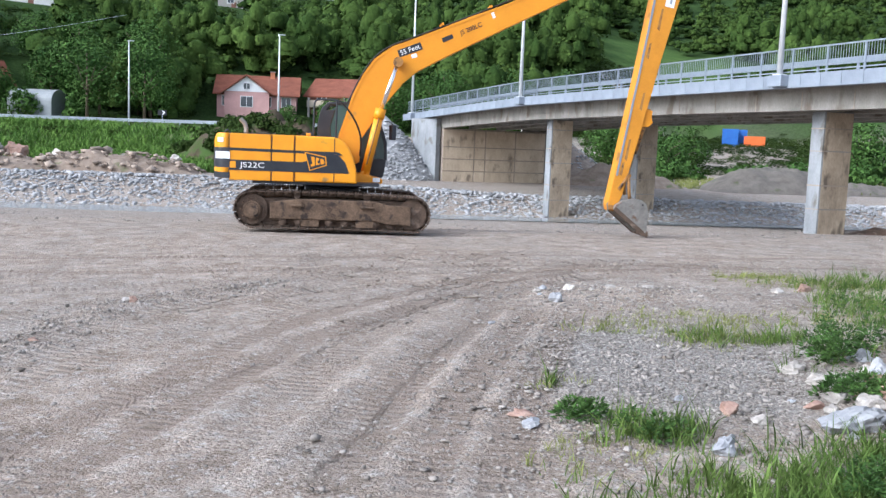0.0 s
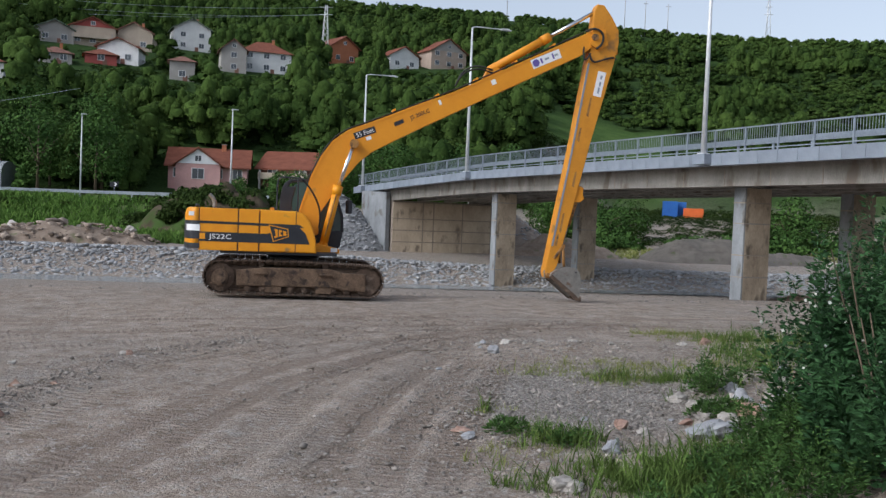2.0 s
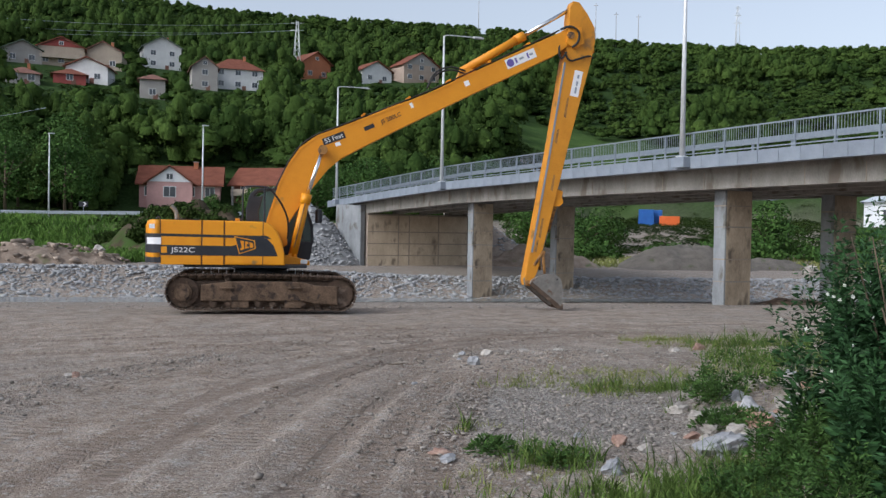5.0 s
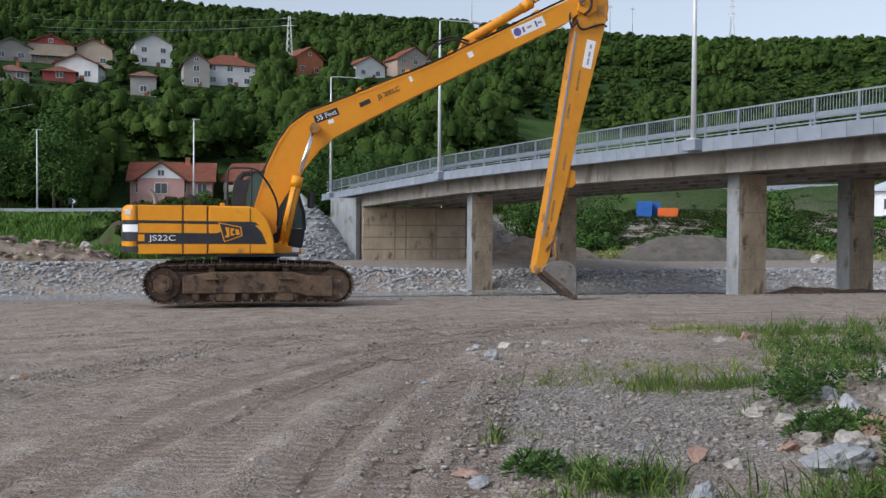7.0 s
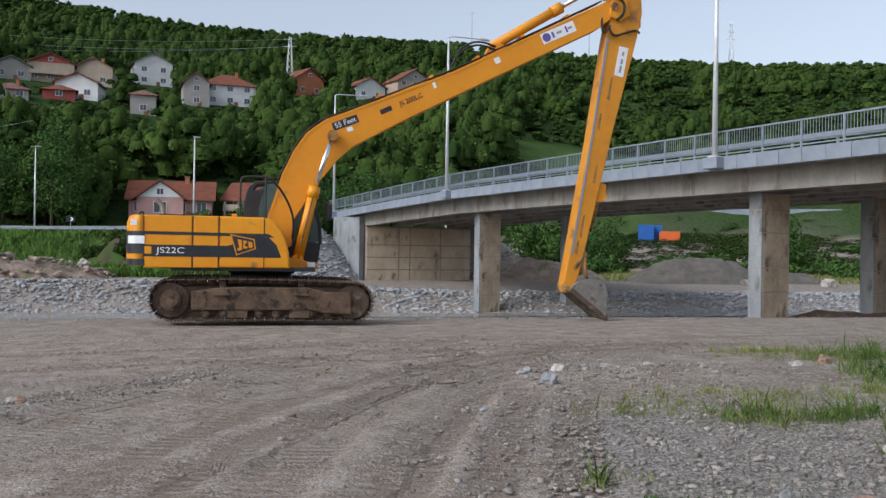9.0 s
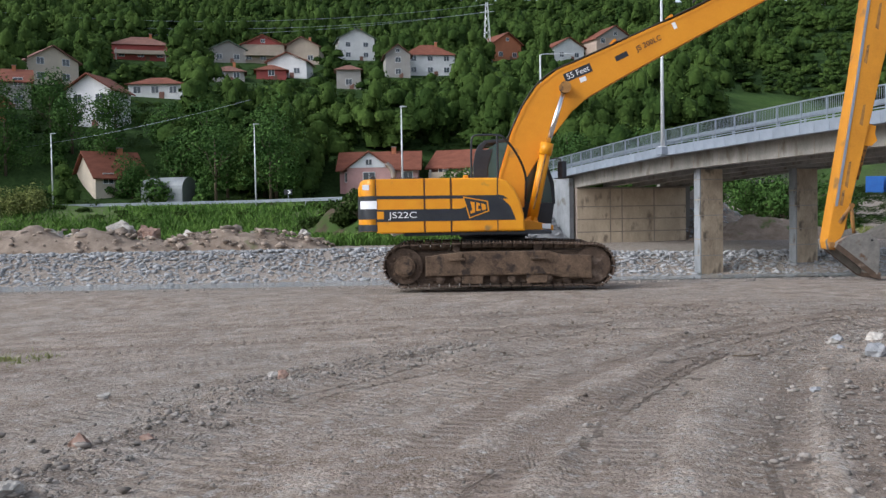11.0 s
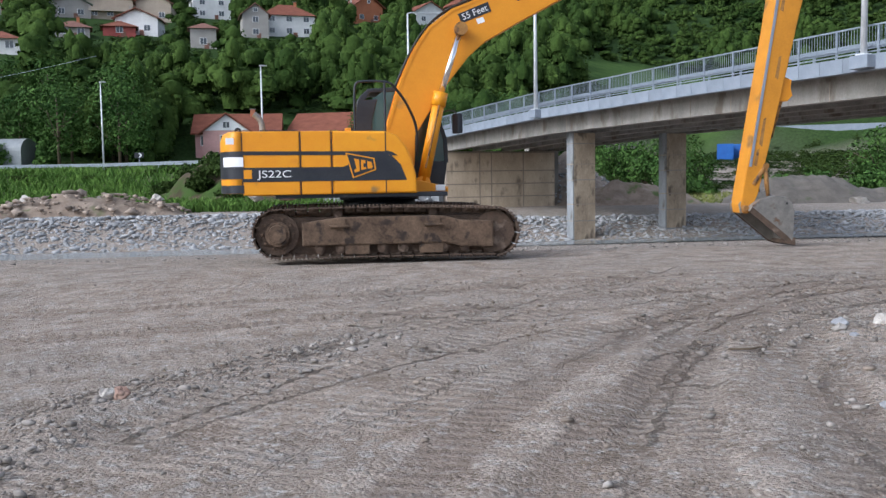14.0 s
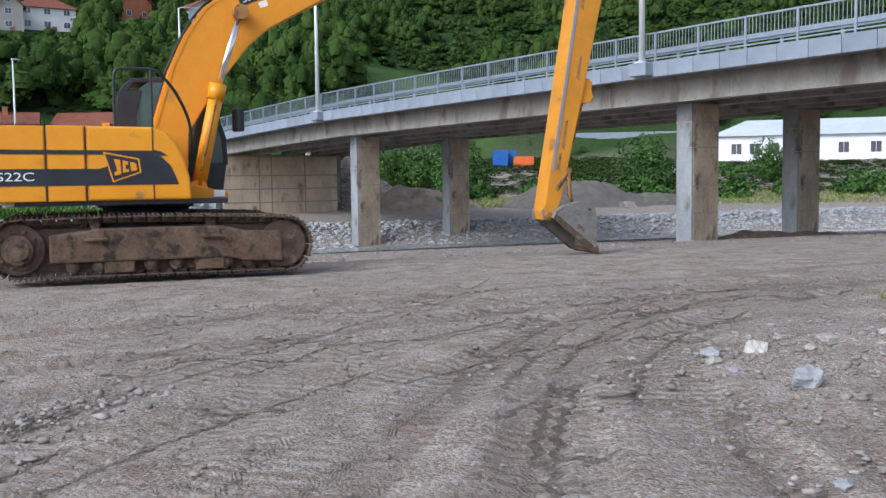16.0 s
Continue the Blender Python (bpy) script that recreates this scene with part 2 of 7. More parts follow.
def ground_material():
    """Trodden earth, with gravel, grass and wet ruts where the sheet's own weights say so."""
    m = bpy.data.materials.new("river_flat_earth")
    m.use_nodes = True
    n, l = m.node_tree.nodes, m.node_tree.links
    b = n["Principled BSDF"]
    b.inputs["Roughness"].default_value, b.inputs["Specular IOR Level"].default_value = 0.96, 0.04
    co = n.new("ShaderNodeTexCoord")

    def noise_of(scale, detail=6, rough=0.6):
        t = n.new("ShaderNodeTexNoise")
        t.inputs["Scale"].default_value, t.inputs["Detail"].default_value, t.inputs["Roughness"].default_value = scale, detail, rough
        l.new(co.outputs["Object"], t.inputs["Vector"])
        return t.outputs[0]

    def ramp_of(src, stops):
        r = n.new("ShaderNodeValToRGB")
        e = r.color_ramp.elements
        e[0].position, e[1].position = stops[0][0], stops[-1][0]
        e[0].color, e[1].color = (*stops[0][1], 1), (*stops[-1][1], 1)
        for p, c in stops[1:-1]:
            k = e.new(p)
            k.color = (*c, 1)
        l.new(src, r.inputs[0])
        return r.outputs[0]

    def weight_of(name, breakup=None):
        a = n.new("ShaderNodeAttribute")
        a.attribute_name = name
        if breakup is None:
            return a.outputs["Fac"]
        q = n.new("ShaderNodeMath")
        q.operation = "MULTIPLY_ADD"
        l.new(breakup, q.inputs[0])
        q.inputs[1].default_value = 1.1
        l.new(a.outputs["Fac"], q.inputs[2])
        r = n.new("ShaderNodeMapRange")
        r.inputs[1].default_value, r.inputs[2].default_value = 0.95, 1.3
        l.new(q.outputs[0], r.inputs[0])
        return r.outputs[0]

    def over(fac, lower, upper):
        x = n.new("ShaderNodeMixRGB")
        l.new(fac, x.inputs[0])
        l.new(lower, x.inputs[1])
        l.new(upper, x.inputs[2])
        return x.outputs[0]

    n_big, n_mid, n_fine = noise_of(0.35), noise_of(2.2, 8, 0.7), noise_of(28, 4, 0.7)
    earth = ramp_of(n_mid, [(0.36, (0.205, 0.160, 0.125)), (0.53, (0.345, 0.283, 0.232)), (0.66, (0.47, 0.40, 0.34))])
    grey = ramp_of(n_fine, [(0.32, (0.12, 0.108, 0.095)), (0.5, (0.25, 0.232, 0.212)), (0.68, (0.42, 0.398, 0.37))])
    grit = ramp_of(n_fine, [(0.35, (0.0, 0.0, 0.0)), (0.62, (0.55, 0.55, 0.55))])
    x = over(ramp_of(n_big, [(0.45, (0.0,) * 3), (0.66, (0.55,) * 3)]), earth, grey)
    x = over(grit, x, over(n_mid, earth, grey))
    x = over(weight_of("gravel", n_mid), x, grey)
    speck = ramp_of(noise_of(46, 3, 0.6), [(0.62, (0.0,) * 3), (0.70, (0.8,) * 3)])
    x = over(speck, x, ramp_of(n_big, [(0.3, (0.40, 0.37, 0.335)), (0.7, (0.50, 0.47, 0.43))]))
    def cells(scale):
        v = n.new("ShaderNodeTexVoronoi")
        v.inputs["Scale"].default_value = scale
        wv = n.new("ShaderNodeVectorMath")
        wv.operation = "MULTIPLY_ADD"
        nv = n.new("ShaderNodeTexNoise")
        nv.inputs["Scale"].default_value = scale * 0.6
        l.new(co.outputs["Object"], nv.inputs["Vector"])
        l.new(nv.outputs["Color"], wv.inputs[0])
        wv.inputs[1].default_value = (0.9 / scale,) * 3
        l.new(co.outputs["Object"], wv.inputs[2])
        l.new(wv.outputs[0], v.inputs["Vector"])
        sp = n.new("ShaderNodeSeparateColor")
        l.new(v.outputs["Color"], sp.inputs[0])
        return sp.outputs[0], v.outputs["Distance"]

    def shade(fac, lower, upper):
        q = n.new("ShaderNodeMixRGB")
        q.blend_type = "MULTIPLY"
        l.new(fac, q.inputs[0])
        l.new(lower, q.inputs[1])
        l.new(upper, q.inputs[2])
        return q.outputs[0]

    grit_tone, grit_dist = cells(52)
    stone_tone, stone_dist = cells(17)
    stony = ramp_of(noise_of(1.6, 6, 0.7), [(0.38, (0.25,) * 3), (0.62, (1.0,) * 3)])
    x = shade(stony, x, ramp_of(grit_tone, [(0.0, (0.60, 0.57, 0.55)), (0.55, (0.98, 0.97, 0.96)), (1.0, (1.36, 1.36, 1.36))]))
    stones_fac = ramp_of(stone_tone, [(0.70, (0.0,) * 3), (0.78, (0.75,) * 3)])
    round_fac = ramp_of(stone_dist, [(0.30, (1.0,) * 3), (0.48, (0.0,) * 3)])
    x = over(shade(stony, stones_fac, round_fac), x, ramp_of(grit_tone, [(0.0, (0.24, 0.215, 0.19)), (1.0, (0.50, 0.475, 0.445))]))
    dark = ramp_of(noise_of(9, 5, 0.7), [(0.60, (0.0,) * 3), (0.75, (0.55,) * 3)])
    x = over(dark, x, ramp_of(n_fine, [(0.3, (0.13, 0.10, 0.078)), (0.7, (0.22, 0.175, 0.14))]))
    wet = ramp_of(n_fine, [(0.3, (0.155, 0.118, 0.093)), (0.7, (0.25, 0.2, 0.165))])
    x = over(weight_of("rut", n_mid), x, wet)
    green = ramp_of(n_mid, [(0.3, (0.045, 0.085, 0.02)), (0.7, (0.11, 0.175, 0.045))])
    x = over(weight_of("green", n_mid), x, green)
    wood = ramp_of(n_mid, [(0.3, (0.018, 0.036, 0.012)), (0.7, (0.05, 0.088, 0.026))])
    x = over(weight_of("hill"), x, wood)
    meadow = ramp_of(n_big, [(0.3, (0.05, 0.095, 0.026)), (0.7, (0.09, 0.145, 0.042))])
    x = over(weight_of("meadow"), x, meadow)
    # tread bars of the crawler shoes, across the marks
    run, tread = weight_of("run"), weight_of("tread")
    ph = n.new("ShaderNodeMath")
    ph.operation = "MULTIPLY_ADD"
    l.new(run, ph.inputs[0])
    ph.inputs[1].default_value = math.tau / 0.125
    wob = n.new("ShaderNodeMath")
    wob.operation = "MULTIPLY"
    l.new(n_mid, wob.inputs[0])
    wob.inputs[1].default_value = 2.2
    l.new(wob.outputs[0], ph.inputs[2])
    sn = n.new("ShaderNodeMath")
    sn.operation = "SINE"
    l.new(ph.outputs[0], sn.inputs[0])
    bar = n.new("ShaderNodeMath")
    bar.operation = "MULTIPLY"
    l.new(sn.outputs[0], bar.inputs[0])
    l.new(tread, bar.inputs[1])
    gate = n.new("ShaderNodeMath")
    gate.operation = "MULTIPLY"
    l.new(bar.outputs[0], gate.inputs[0])
    l.new(ramp_of(noise_of(1.1, 4, 0.6), [(0.38, (0.05,) * 3), (0.6, (1.0,) * 3)]), gate.inputs[1])
    # shade painted between the bars: the low side takes the wet rut's colour
    trough_shade = n.new("ShaderNodeMapRange")
    trough_shade.inputs[1].default_value, trough_shade.inputs[2].default_value, trough_shade.inputs[3].default_value, trough_shade.inputs[4].default_value = -1.0, -0.1, 0.22, 0.0
    l.new(gate.outputs[0], trough_shade.inputs[0])
    x = over(trough_shade.outputs[0], x, wet)
    l.new(x, b.inputs["Base Color"])
    bp3 = n.new("ShaderNodeBump")
    bp3.inputs["Strength"].default_value, bp3.inputs["Distance"].default_value = 1.0, 0.010
    l.new(gate.outputs[0], bp3.inputs["Height"])
    bp, bp2 = n.new("ShaderNodeBump"), n.new("ShaderNodeBump")
    bp.inputs["Strength"].default_value, bp.inputs["Distance"].default_value = 1.0, 0.03
    bp2.inputs["Strength"].default_value, bp2.inputs["Distance"].default_value = 0.5, 0.03
    l.new(n_fine, bp.inputs["Height"])
    l.new(n_mid, bp2.inputs["Height"])
    l.new(bp3.outputs[0], bp2.inputs["Normal"])
    l.new(bp2.outputs[0], bp.inputs["Normal"])
    bp4 = n.new("ShaderNodeBump")
    bp4.invert = True
    bp4.inputs["Strength"].default_value, bp4.inputs["Distance"].default_value = 0.7, 0.012
    l.new(grit_dist, bp4.inputs["Height"])
    l.new(bp.outputs[0], bp4.inputs["Normal"])
    l.new(bp4.outputs[0], b.inputs["Normal"])
    return m


M["ground"] = ground_material()


# ---- mesh helpers
def part(name, bm, material, parent=None, label=""):
    me = bpy.data.meshes.new(name)
    bm.to_mesh(me)
    bm.free()
    ob = new(name, me)
    for m in material if isinstance(material, (list, tuple)) else [material]:
        me.materials.append(m)
    if parent is not None:
        ob.parent = parent
    if label:
        tagged(ob, label)
    return ob


def thing(name, m, label, category, group="", kind=""):
    e = new(name)
    e.empty_display_size = 0.2
    e.matrix_world = m
    return tagged(e, label, category, group, kind)


def add_box(bm, c, s, rz=0.0, bevel=0.0, ry=0.0):
    got = bmesh.ops.create_cube(bm, size=1.0, matrix=pose(*c, 0, ry, rz) @ Matrix.Diagonal((*s, 1)))
    if bevel:
        edges = {e for v in got["verts"] for e in v.link_edges}
        bmesh.ops.bevel(bm, geom=list(edges), offset=bevel, segments=2, affect="EDGES", profile=0.6)
    return got


def box(c, s, rz=0.0, bevel=0.0, ry=0.0):
    bm = bmesh.new()
    add_box(bm, c, s, rz, bevel, ry)
    return bm


def add_prism(bm, poly, y0, y1, bevel=0.0, segs=2):
    """A polygon in x and z, drawn out from y0 to y1."""
    a = [bm.verts.new((x, y0, z)) for x, z in poly]
    b = [bm.verts.new((x, y1, z)) for x, z in poly]
    f = [bm.faces.new(a), bm.faces.new(list(reversed(b)))]
    k = len(poly)
    for i in range(k):
        f.append(bm.faces.new((a[i], b[i], b[(i + 1) % k], a[(i + 1) % k])))
    bmesh.ops.recalc_face_normals(bm, faces=f)
    if bevel:
        rim = [e for fc in f[:2] for e in fc.edges]
        bmesh.ops.bevel(bm, geom=rim, offset=bevel, segments=segs, affect="EDGES", profile=0.6)


def prism(poly, y0, y1, bevel=0.0, segs=2):
    bm = bmesh.new()
    add_prism(bm, poly, y0, y1, bevel, segs)
    return bm


def add_rod(bm, p, q, r, r2=None, n=14):
    p, q = Vector(p), Vector(q)
    m = Matrix.Translation((p + q) / 2) @ (q - p).to_track_quat("Z", "Y").to_matrix().to_4x4()
    got = bmesh.ops.create_cone(bm, cap_ends=True, segments=n, radius1=r, radius2=r if r2 is None else r2, depth=(q - p).length, matrix=m)
    for v in got["verts"]:
        for fc in v.link_faces:
            fc.smooth = len(fc.verts) == 4


def rod(p, q, r, r2=None, n=14):
    bm = bmesh.new()
    add_rod(bm, p, q, r, r2, n)
    return bm


def tube(points, r, n=8):
    """A pipe along smoothed points."""
    pts = [Vector(p) for p in points]
    for _ in range(2):
        pts = [pts[0]] + [w for a, b in zip(pts, pts[1:]) for w in (a.lerp(b, 0.25), a.lerp(b, 0.75))] + [pts[-1]]
    bm = bmesh.new()
    rings = []
    for i, p in enumerate(pts):
        d = (pts[min(i + 1, len(pts) - 1)] - pts[max(i - 1, 0)]).normalized()
        u = d.orthogonal().normalized() if not rings else (u - d * u.dot(d)).normalized()
        w = d.cross(u)
        rings.append([bm.verts.new(p + r * (math.cos(k * math.tau / n) * u + math.sin(k * math.tau / n) * w)) for k in range(n)])
    for a, b in zip(rings, rings[1:]):
        for k in range(n):
            bm.faces.new((a[k], a[(k + 1) % n], b[(k + 1) % n], b[k])).smooth = True
    bm.faces.new(rings[0][::-1])
    bm.faces.new(rings[-1])
    return bm


def words(name, text, size, m, material, parent, label="", thick=0.002):
    cu = bpy.data.curves.new(name, "FONT")
    cu.body, cu.size, cu.extrude, cu.align_x, cu.align_y = text, size, thick, "CENTER", "CENTER"
    tmp = bpy.data.objects.new(name, cu)
    scene.collection.objects.link(tmp)
    me = bpy.data.meshes.new_from_object(tmp.evaluated_get(bpy.context.evaluated_depsgraph_get()))
    bpy.data.objects.remove(tmp)
    me.name = name
    me.materials.clear()
    me.materials.append(material)
    ob = new(name, me)
    ob.parent = parent
    ob.matrix_local = m
    return tagged(ob, label) if label else ob


def raw(name, verts, faces, material, smooth=False):
    me = bpy.data.meshes.new(name)
    me.from_pydata(verts, [], faces)
    me.materials.append(material)
    if smooth:
        me.shade_smooth()
    return new(name, me)


def quads(name, verts, material):
    """An object of loose quads, from an array of n x 4 x 3."""
    v = np.asarray(verts, np.float32).reshape(-1, 3)
    k = len(v) // 4
    me = bpy.data.meshes.new(name)
    me.vertices.add(len(v))
    me.vertices.foreach_set("co", v.ravel())
    me.loops.add(len(v))
    me.loops.foreach_set("vertex_index", np.arange(len(v), dtype=np.int32))
    me.polygons.add(k)
    me.polygons.foreach_set("loop_start", np.arange(0, 4 * k, 4, dtype=np.int32))
    me.update(calc_edges=True)
    me.materials.append(material)
    return new(name, me)


def tris(name, verts, faces, material, smooth=False):
    v, f = np.asarray(verts, np.float32), np.asarray(faces, np.int32)
    me = bpy.data.meshes.new(name)
    me.vertices.add(len(v))
    me.vertices.foreach_set("co", v.ravel())
    me.loops.add(f.size)
    me.loops.foreach_set("vertex_index", f.ravel())
    me.polygons.add(len(f))
    me.polygons.foreach_set("loop_start", np.arange(0, f.size, 3, dtype=np.int32))
    me.update(calc_edges=True)
    if smooth:
        me.shade_smooth()
    me.materials.append(material)
    return new(name, me)


# ---- the lie of the land
def sstep(a, b, x):
    t = np.clip((x - a) / (b - a), 0, 1)
    return t * t * (3 - 2 * t)


RIDGE_AZ = [-180, -60, -45, -25, -15, -5, 0, 6, 12, 18, 35, 60, 180]
RIDGE_EL = [3.0, 10.0, 12.4, 11.9, 11.15, 11.0, 10.75, 10.1, 9.6, 9.15, 8.6, 6.0, 3.0]
ROAD_X = [-400, -140, -75, -46, -26, -16, -9, -4]
ROAD_Y = [128, 103, 98, 97, 87.5, 81, 79, 81]


def hill_height(x, y):
    az, r = np.degrees(np.arctan2(x - 1, y)), np.hypot(x - 1, y)
    el = np.interp(az, RIDGE_AZ, RIDGE_EL)
    r0 = 125 + 55 * sstep(-3, 8, az)
    t = np.clip((r - r0) / (380 - r0), 0, 1)
    e = 0.7 + (el - 0.7) * t ** 0.44 * sstep(0, 0.06, t)
    e = e + 0.95 * sstep(285, 385, r) * (el > 4)
    z = 2 + np.minimum(r, 400) * np.tan(np.radians(e))
    return z - np.maximum(r - 420, 0) * 0.12


def flow(x, y):
    return -0.261 * x + 0.965 * y


def land(x, y):
    """The ground's height without small relief."""
    x, y = np.asarray(x, float), np.asarray(y, float)
    v, r = flow(x, y), np.hypot(x - 1, y)
    near = (0.030 * np.clip(x, -8, 8) + 0.07) * (1 - sstep(13, 18, y)) + 0.02
    z = near - 0.0715 * np.clip(v - 20, 0, 31.5)
    top = -0.5 - 0.55 * sstep(-18, 2, x)
    z = z + (top - z) * sstep(52.2, 57.2, v)
    z = z + (-0.75 - top) * sstep(57, 64, v) * sstep(-20, 0, x)
    front = np.interp(x, ROAD_X, ROAD_Y)
    left = 1 - sstep(-12, -2, x)
    wide = np.interp(x, [-40, -14], [16, 6])
    z = z + (2.45 - z) * sstep(front - wide, front - 1.5, y) * left
    right = 1 - left
    z = z + right * 4.0 * sstep(78, 160, r) * (y > 0)
    return np.where(y > 0, np.maximum(z, z + (hill_height(x, y) - z) * sstep(112, 124, r) * np.where(x > 12, sstep(165, 185, r), 1.0) * (hill_height(x, y) > z)), z)


# ---- ground: one sheet, fine where the camera walks, out to the horizon
def spread(lo, hi, step, out_lo, out_hi, grow=1.09):
    a, s = list(np.arange(lo, hi + step / 2, step)), step
    while a[-1] < out_hi:
        s *= grow
        a.append(a[-1] + s)
    s = step
    while a[0] > out_lo:
        s *= grow
        a.insert(0, a[0] - s)
    return np.array(a)


RUTS = [  # wheel and track marks: way points, strand offsets, half width, depth
    ([(-2.6, 1.0), (-1.9, 6.0), (-0.6, 10.5), (2.5, 14.6), (8.0, 17.2), (16.0, 19.0)], (-0.95, 0.95), 0.26, 0.035),
    ([(-0.3, 3.0), (0.0, 6.5), (0.15, 9.4), (0.45, 10.9), (1.05, 12.4), (2.5, 14.1), (6.2, 17.0), (14.0, 19.6)], (0.0, 0.75), 0.26, 0.06),
    ([(1.2, 2.0), (1.3, 7.0), (1.5, 9.4), (2.0, 11.0)], (-0.5, 0.0, 0.5), 0.2, 0.035),
    ([(-5.5, 2.0), (-3.6, 7.0), (-1.5, 10.5), (0.4, 14.0), (2.8, 17.4)], (-1.0, 1.0), 0.3, 0.03),
    ([(-2.0, 13.4), (2.0, 14.6), (6.0, 15.5), (14.0, 17.6)], (-0.9, 0.9), 0.25, 0.04),
    ([(-1.6, 1.0), (-1.2, 5.0), (-0.6, 9.0), (0.8, 12.6), (4.0, 15.6), (12.0, 18.0)], (-0.25, 0.35), 0.2, 0.03),
    ([(-4.0, 1.5), (-2.8, 5.5), (-2.0, 9.0), (-1.4, 12.5), (-1.6, 16.0)], (-0.6, 0.5), 0.24, 0.028),
    ([(-4.0, 7.0), (-2.4, 10.4), (0.6, 12.9), (5.0, 14.0), (12.0, 14.8)], (-0.5, 0.5), 0.22, 0.03),
    ([(-10.0, 12.0), (-5.0, 12.8), (-1.0, 14.2), (3.0, 16.0), (10.0, 18.6)], (-0.9, 0.9), 0.2, 0.035),
    ([(-11.0, 15.6), (-4.0, 15.4), (1.0, 15.0), (6.0, 14.6), (12.0, 14.0)], (-0.3, 0.4), 0.16, 0.03),
    ([(-9.0, 9.0), (-5.5, 10.6), (-2.6, 12.4), (-0.2, 15.4), (0.6, 18.4)], (-0.8, 0.8), 0.2, 0.03),
]


def rut_fields(X, Y):
    """Depth and wetness of the marks, with tread bars across them."""
    dz, wet, runs, bars = np.zeros_like(X), np.zeros_like(X), np.zeros_like(X), np.zeros_like(X)
    held = np.zeros_like(X)
    for k, (way, strands, half, depth) in enumerate(RUTS):
        p = np.array(way, float)
        for _ in range(3):
            p = np.vstack([p[:1]] + [np.array([a * 0.75 + b * 0.25, a * 0.25 + b * 0.75]) for a, b in zip(p, p[1:])] + [p[-1:]])
        best, side, along, run = np.full_like(X, 1e9), np.zeros_like(X), np.zeros_like(X), 0.0
        for a, b in zip(p, p[1:]):
            d = b - a
            n = np.hypot(*d)
            t = np.clip(((X - a[0]) * d[0] + (Y - a[1]) * d[1]) / n**2, 0, 1)
            ox, oy = X - a[0] - t * d[0], Y - a[1] - t * d[1]
            q = np.hypot(ox, oy)
            near = q < best
            best = np.where(near, q, best)
            side = np.where(near, np.sign(ox * d[1] - oy * d[0]) * q, side)
            along = np.where(near, run + t * n, along)
            run += n
        fade = sstep(0, 2.0, along) * (1 - sstep(run - 2.0, run, along))
        for s in strands:
            wob = 0.06 * np.sin(along * 0.9 + k + s)
            o = np.abs(side - s - wob)
            inside = 1 - sstep(half * 0.75, half * 1.15, o)
            lip = np.exp(-(((o - half * 1.3) / (0.25 * half)) ** 2))
            claim = fade * np.exp(-((o / half) ** 2))
            bars, runs, held = np.maximum(bars, fade * inside), np.where(claim > held, along, runs), np.maximum(held, claim)
            tread = 0.5 + 0.5 * np.sin(along * math.tau / 0.23 + k * 2 + (np.abs(side - s) * 5.0))
            dz += fade * (-0.42 * depth * inside * (0.78 + 0.1 * tread) + 0.13 * depth * lip * (0.6 + 0.4 * np.sin(along * 7.0 + k)))
            wet = np.maximum(wet, fade * inside * (0.34 + 0.12 * (k % 3)) * (0.9 + 0.1 * tread))
    return dz, wet, runs, bars


def wave(X, Y, f, seed):
    r = np.random.RandomState(seed)
    z = np.zeros_like(X)
    for i in range(7):
        a, b, c = r.uniform(-1, 1, 3)
        g = f * (0.6 + 0.9 * r.rand())
        z += np.sin(g * (a * X + b * Y) * 2 + c * 9 + 1.3 * np.sin(g * 0.7 * (b * X - a * Y) + c))
    return z / 7


def relief(X, Y):
    flat = 1 - sstep(60, 100, np.hypot(X, Y - 10))
    under = np.exp(-(((X - 0.5) / 3.2) ** 2) - ((Y - 20) / 3.0) ** 2)
    z = (0.016 * wave(X, Y, 0.7, 1) + 0.007 * wave(X, Y, 3.1, 2) + 0.006 * wave(X, Y, 11.0, 3)) * flat * (1 - 0.6 * under)
    # low ridge of spoil left of the way, and the rough heap on the right
    z += 0.06 * np.exp(-(((X + 3.3 - 0.4 * np.clip(Y - 8.7, 0, 9)) / 0.4) ** 2)) * sstep(3, 6, Y) * (1 - sstep(9.5, 11.5, Y)) * (0.6 + 0.4 * wave(X, Y, 4, 5))
    z += 0.45 * sstep(3.6, 6.0, X) * sstep(1.0, 3.0, Y) * (1 - sstep(6.5, 9.5, Y)) * (0.8 + 0.3 * wave(X, Y, 2.0, 6))
    z += 0.10 * np.exp(-(((X - 3.2) / 1.5) ** 2) - ((Y - 11.2) / 0.5) ** 2) * (0.5 + 0.5 * wave(X, Y, 5, 8))
    return z


def ground_z(x, y):
    x, y = np.atleast_1d(np.asarray(x, float)), np.atleast_1d(np.asarray(y, float))
    return land(x, y) + relief(x, y)


gx = spread(-11.0, 9.0, 0.06, -2400, 2400)
gy = spread(2.0, 18.5, 0.06, -2400, 2600, 1.045)
GX, GY = np.meshgrid(gx, gy)
fine = (GX > -16) & (GX < 16) & (GY > -1) & (GY < 26)
rdz, rwet, rrun, rbar = (np.zeros_like(GX) for _ in range(4))
rdz[fine], rwet[fine], rrun[fine], rbar[fine] = rut_fields(GX[fine], GY[fine])
GZ = land(GX, GY) + relief(GX, GY) + rdz
nx, ny = len(gx), len(gy)
idx = np.arange(nx * ny).reshape(ny, nx)
gme = bpy.data.meshes.new("ground")
gme.vertices.add(nx * ny)
gme.vertices.foreach_set("co", np.stack([GX, GY, GZ], -1).astype(np.float32).ravel())
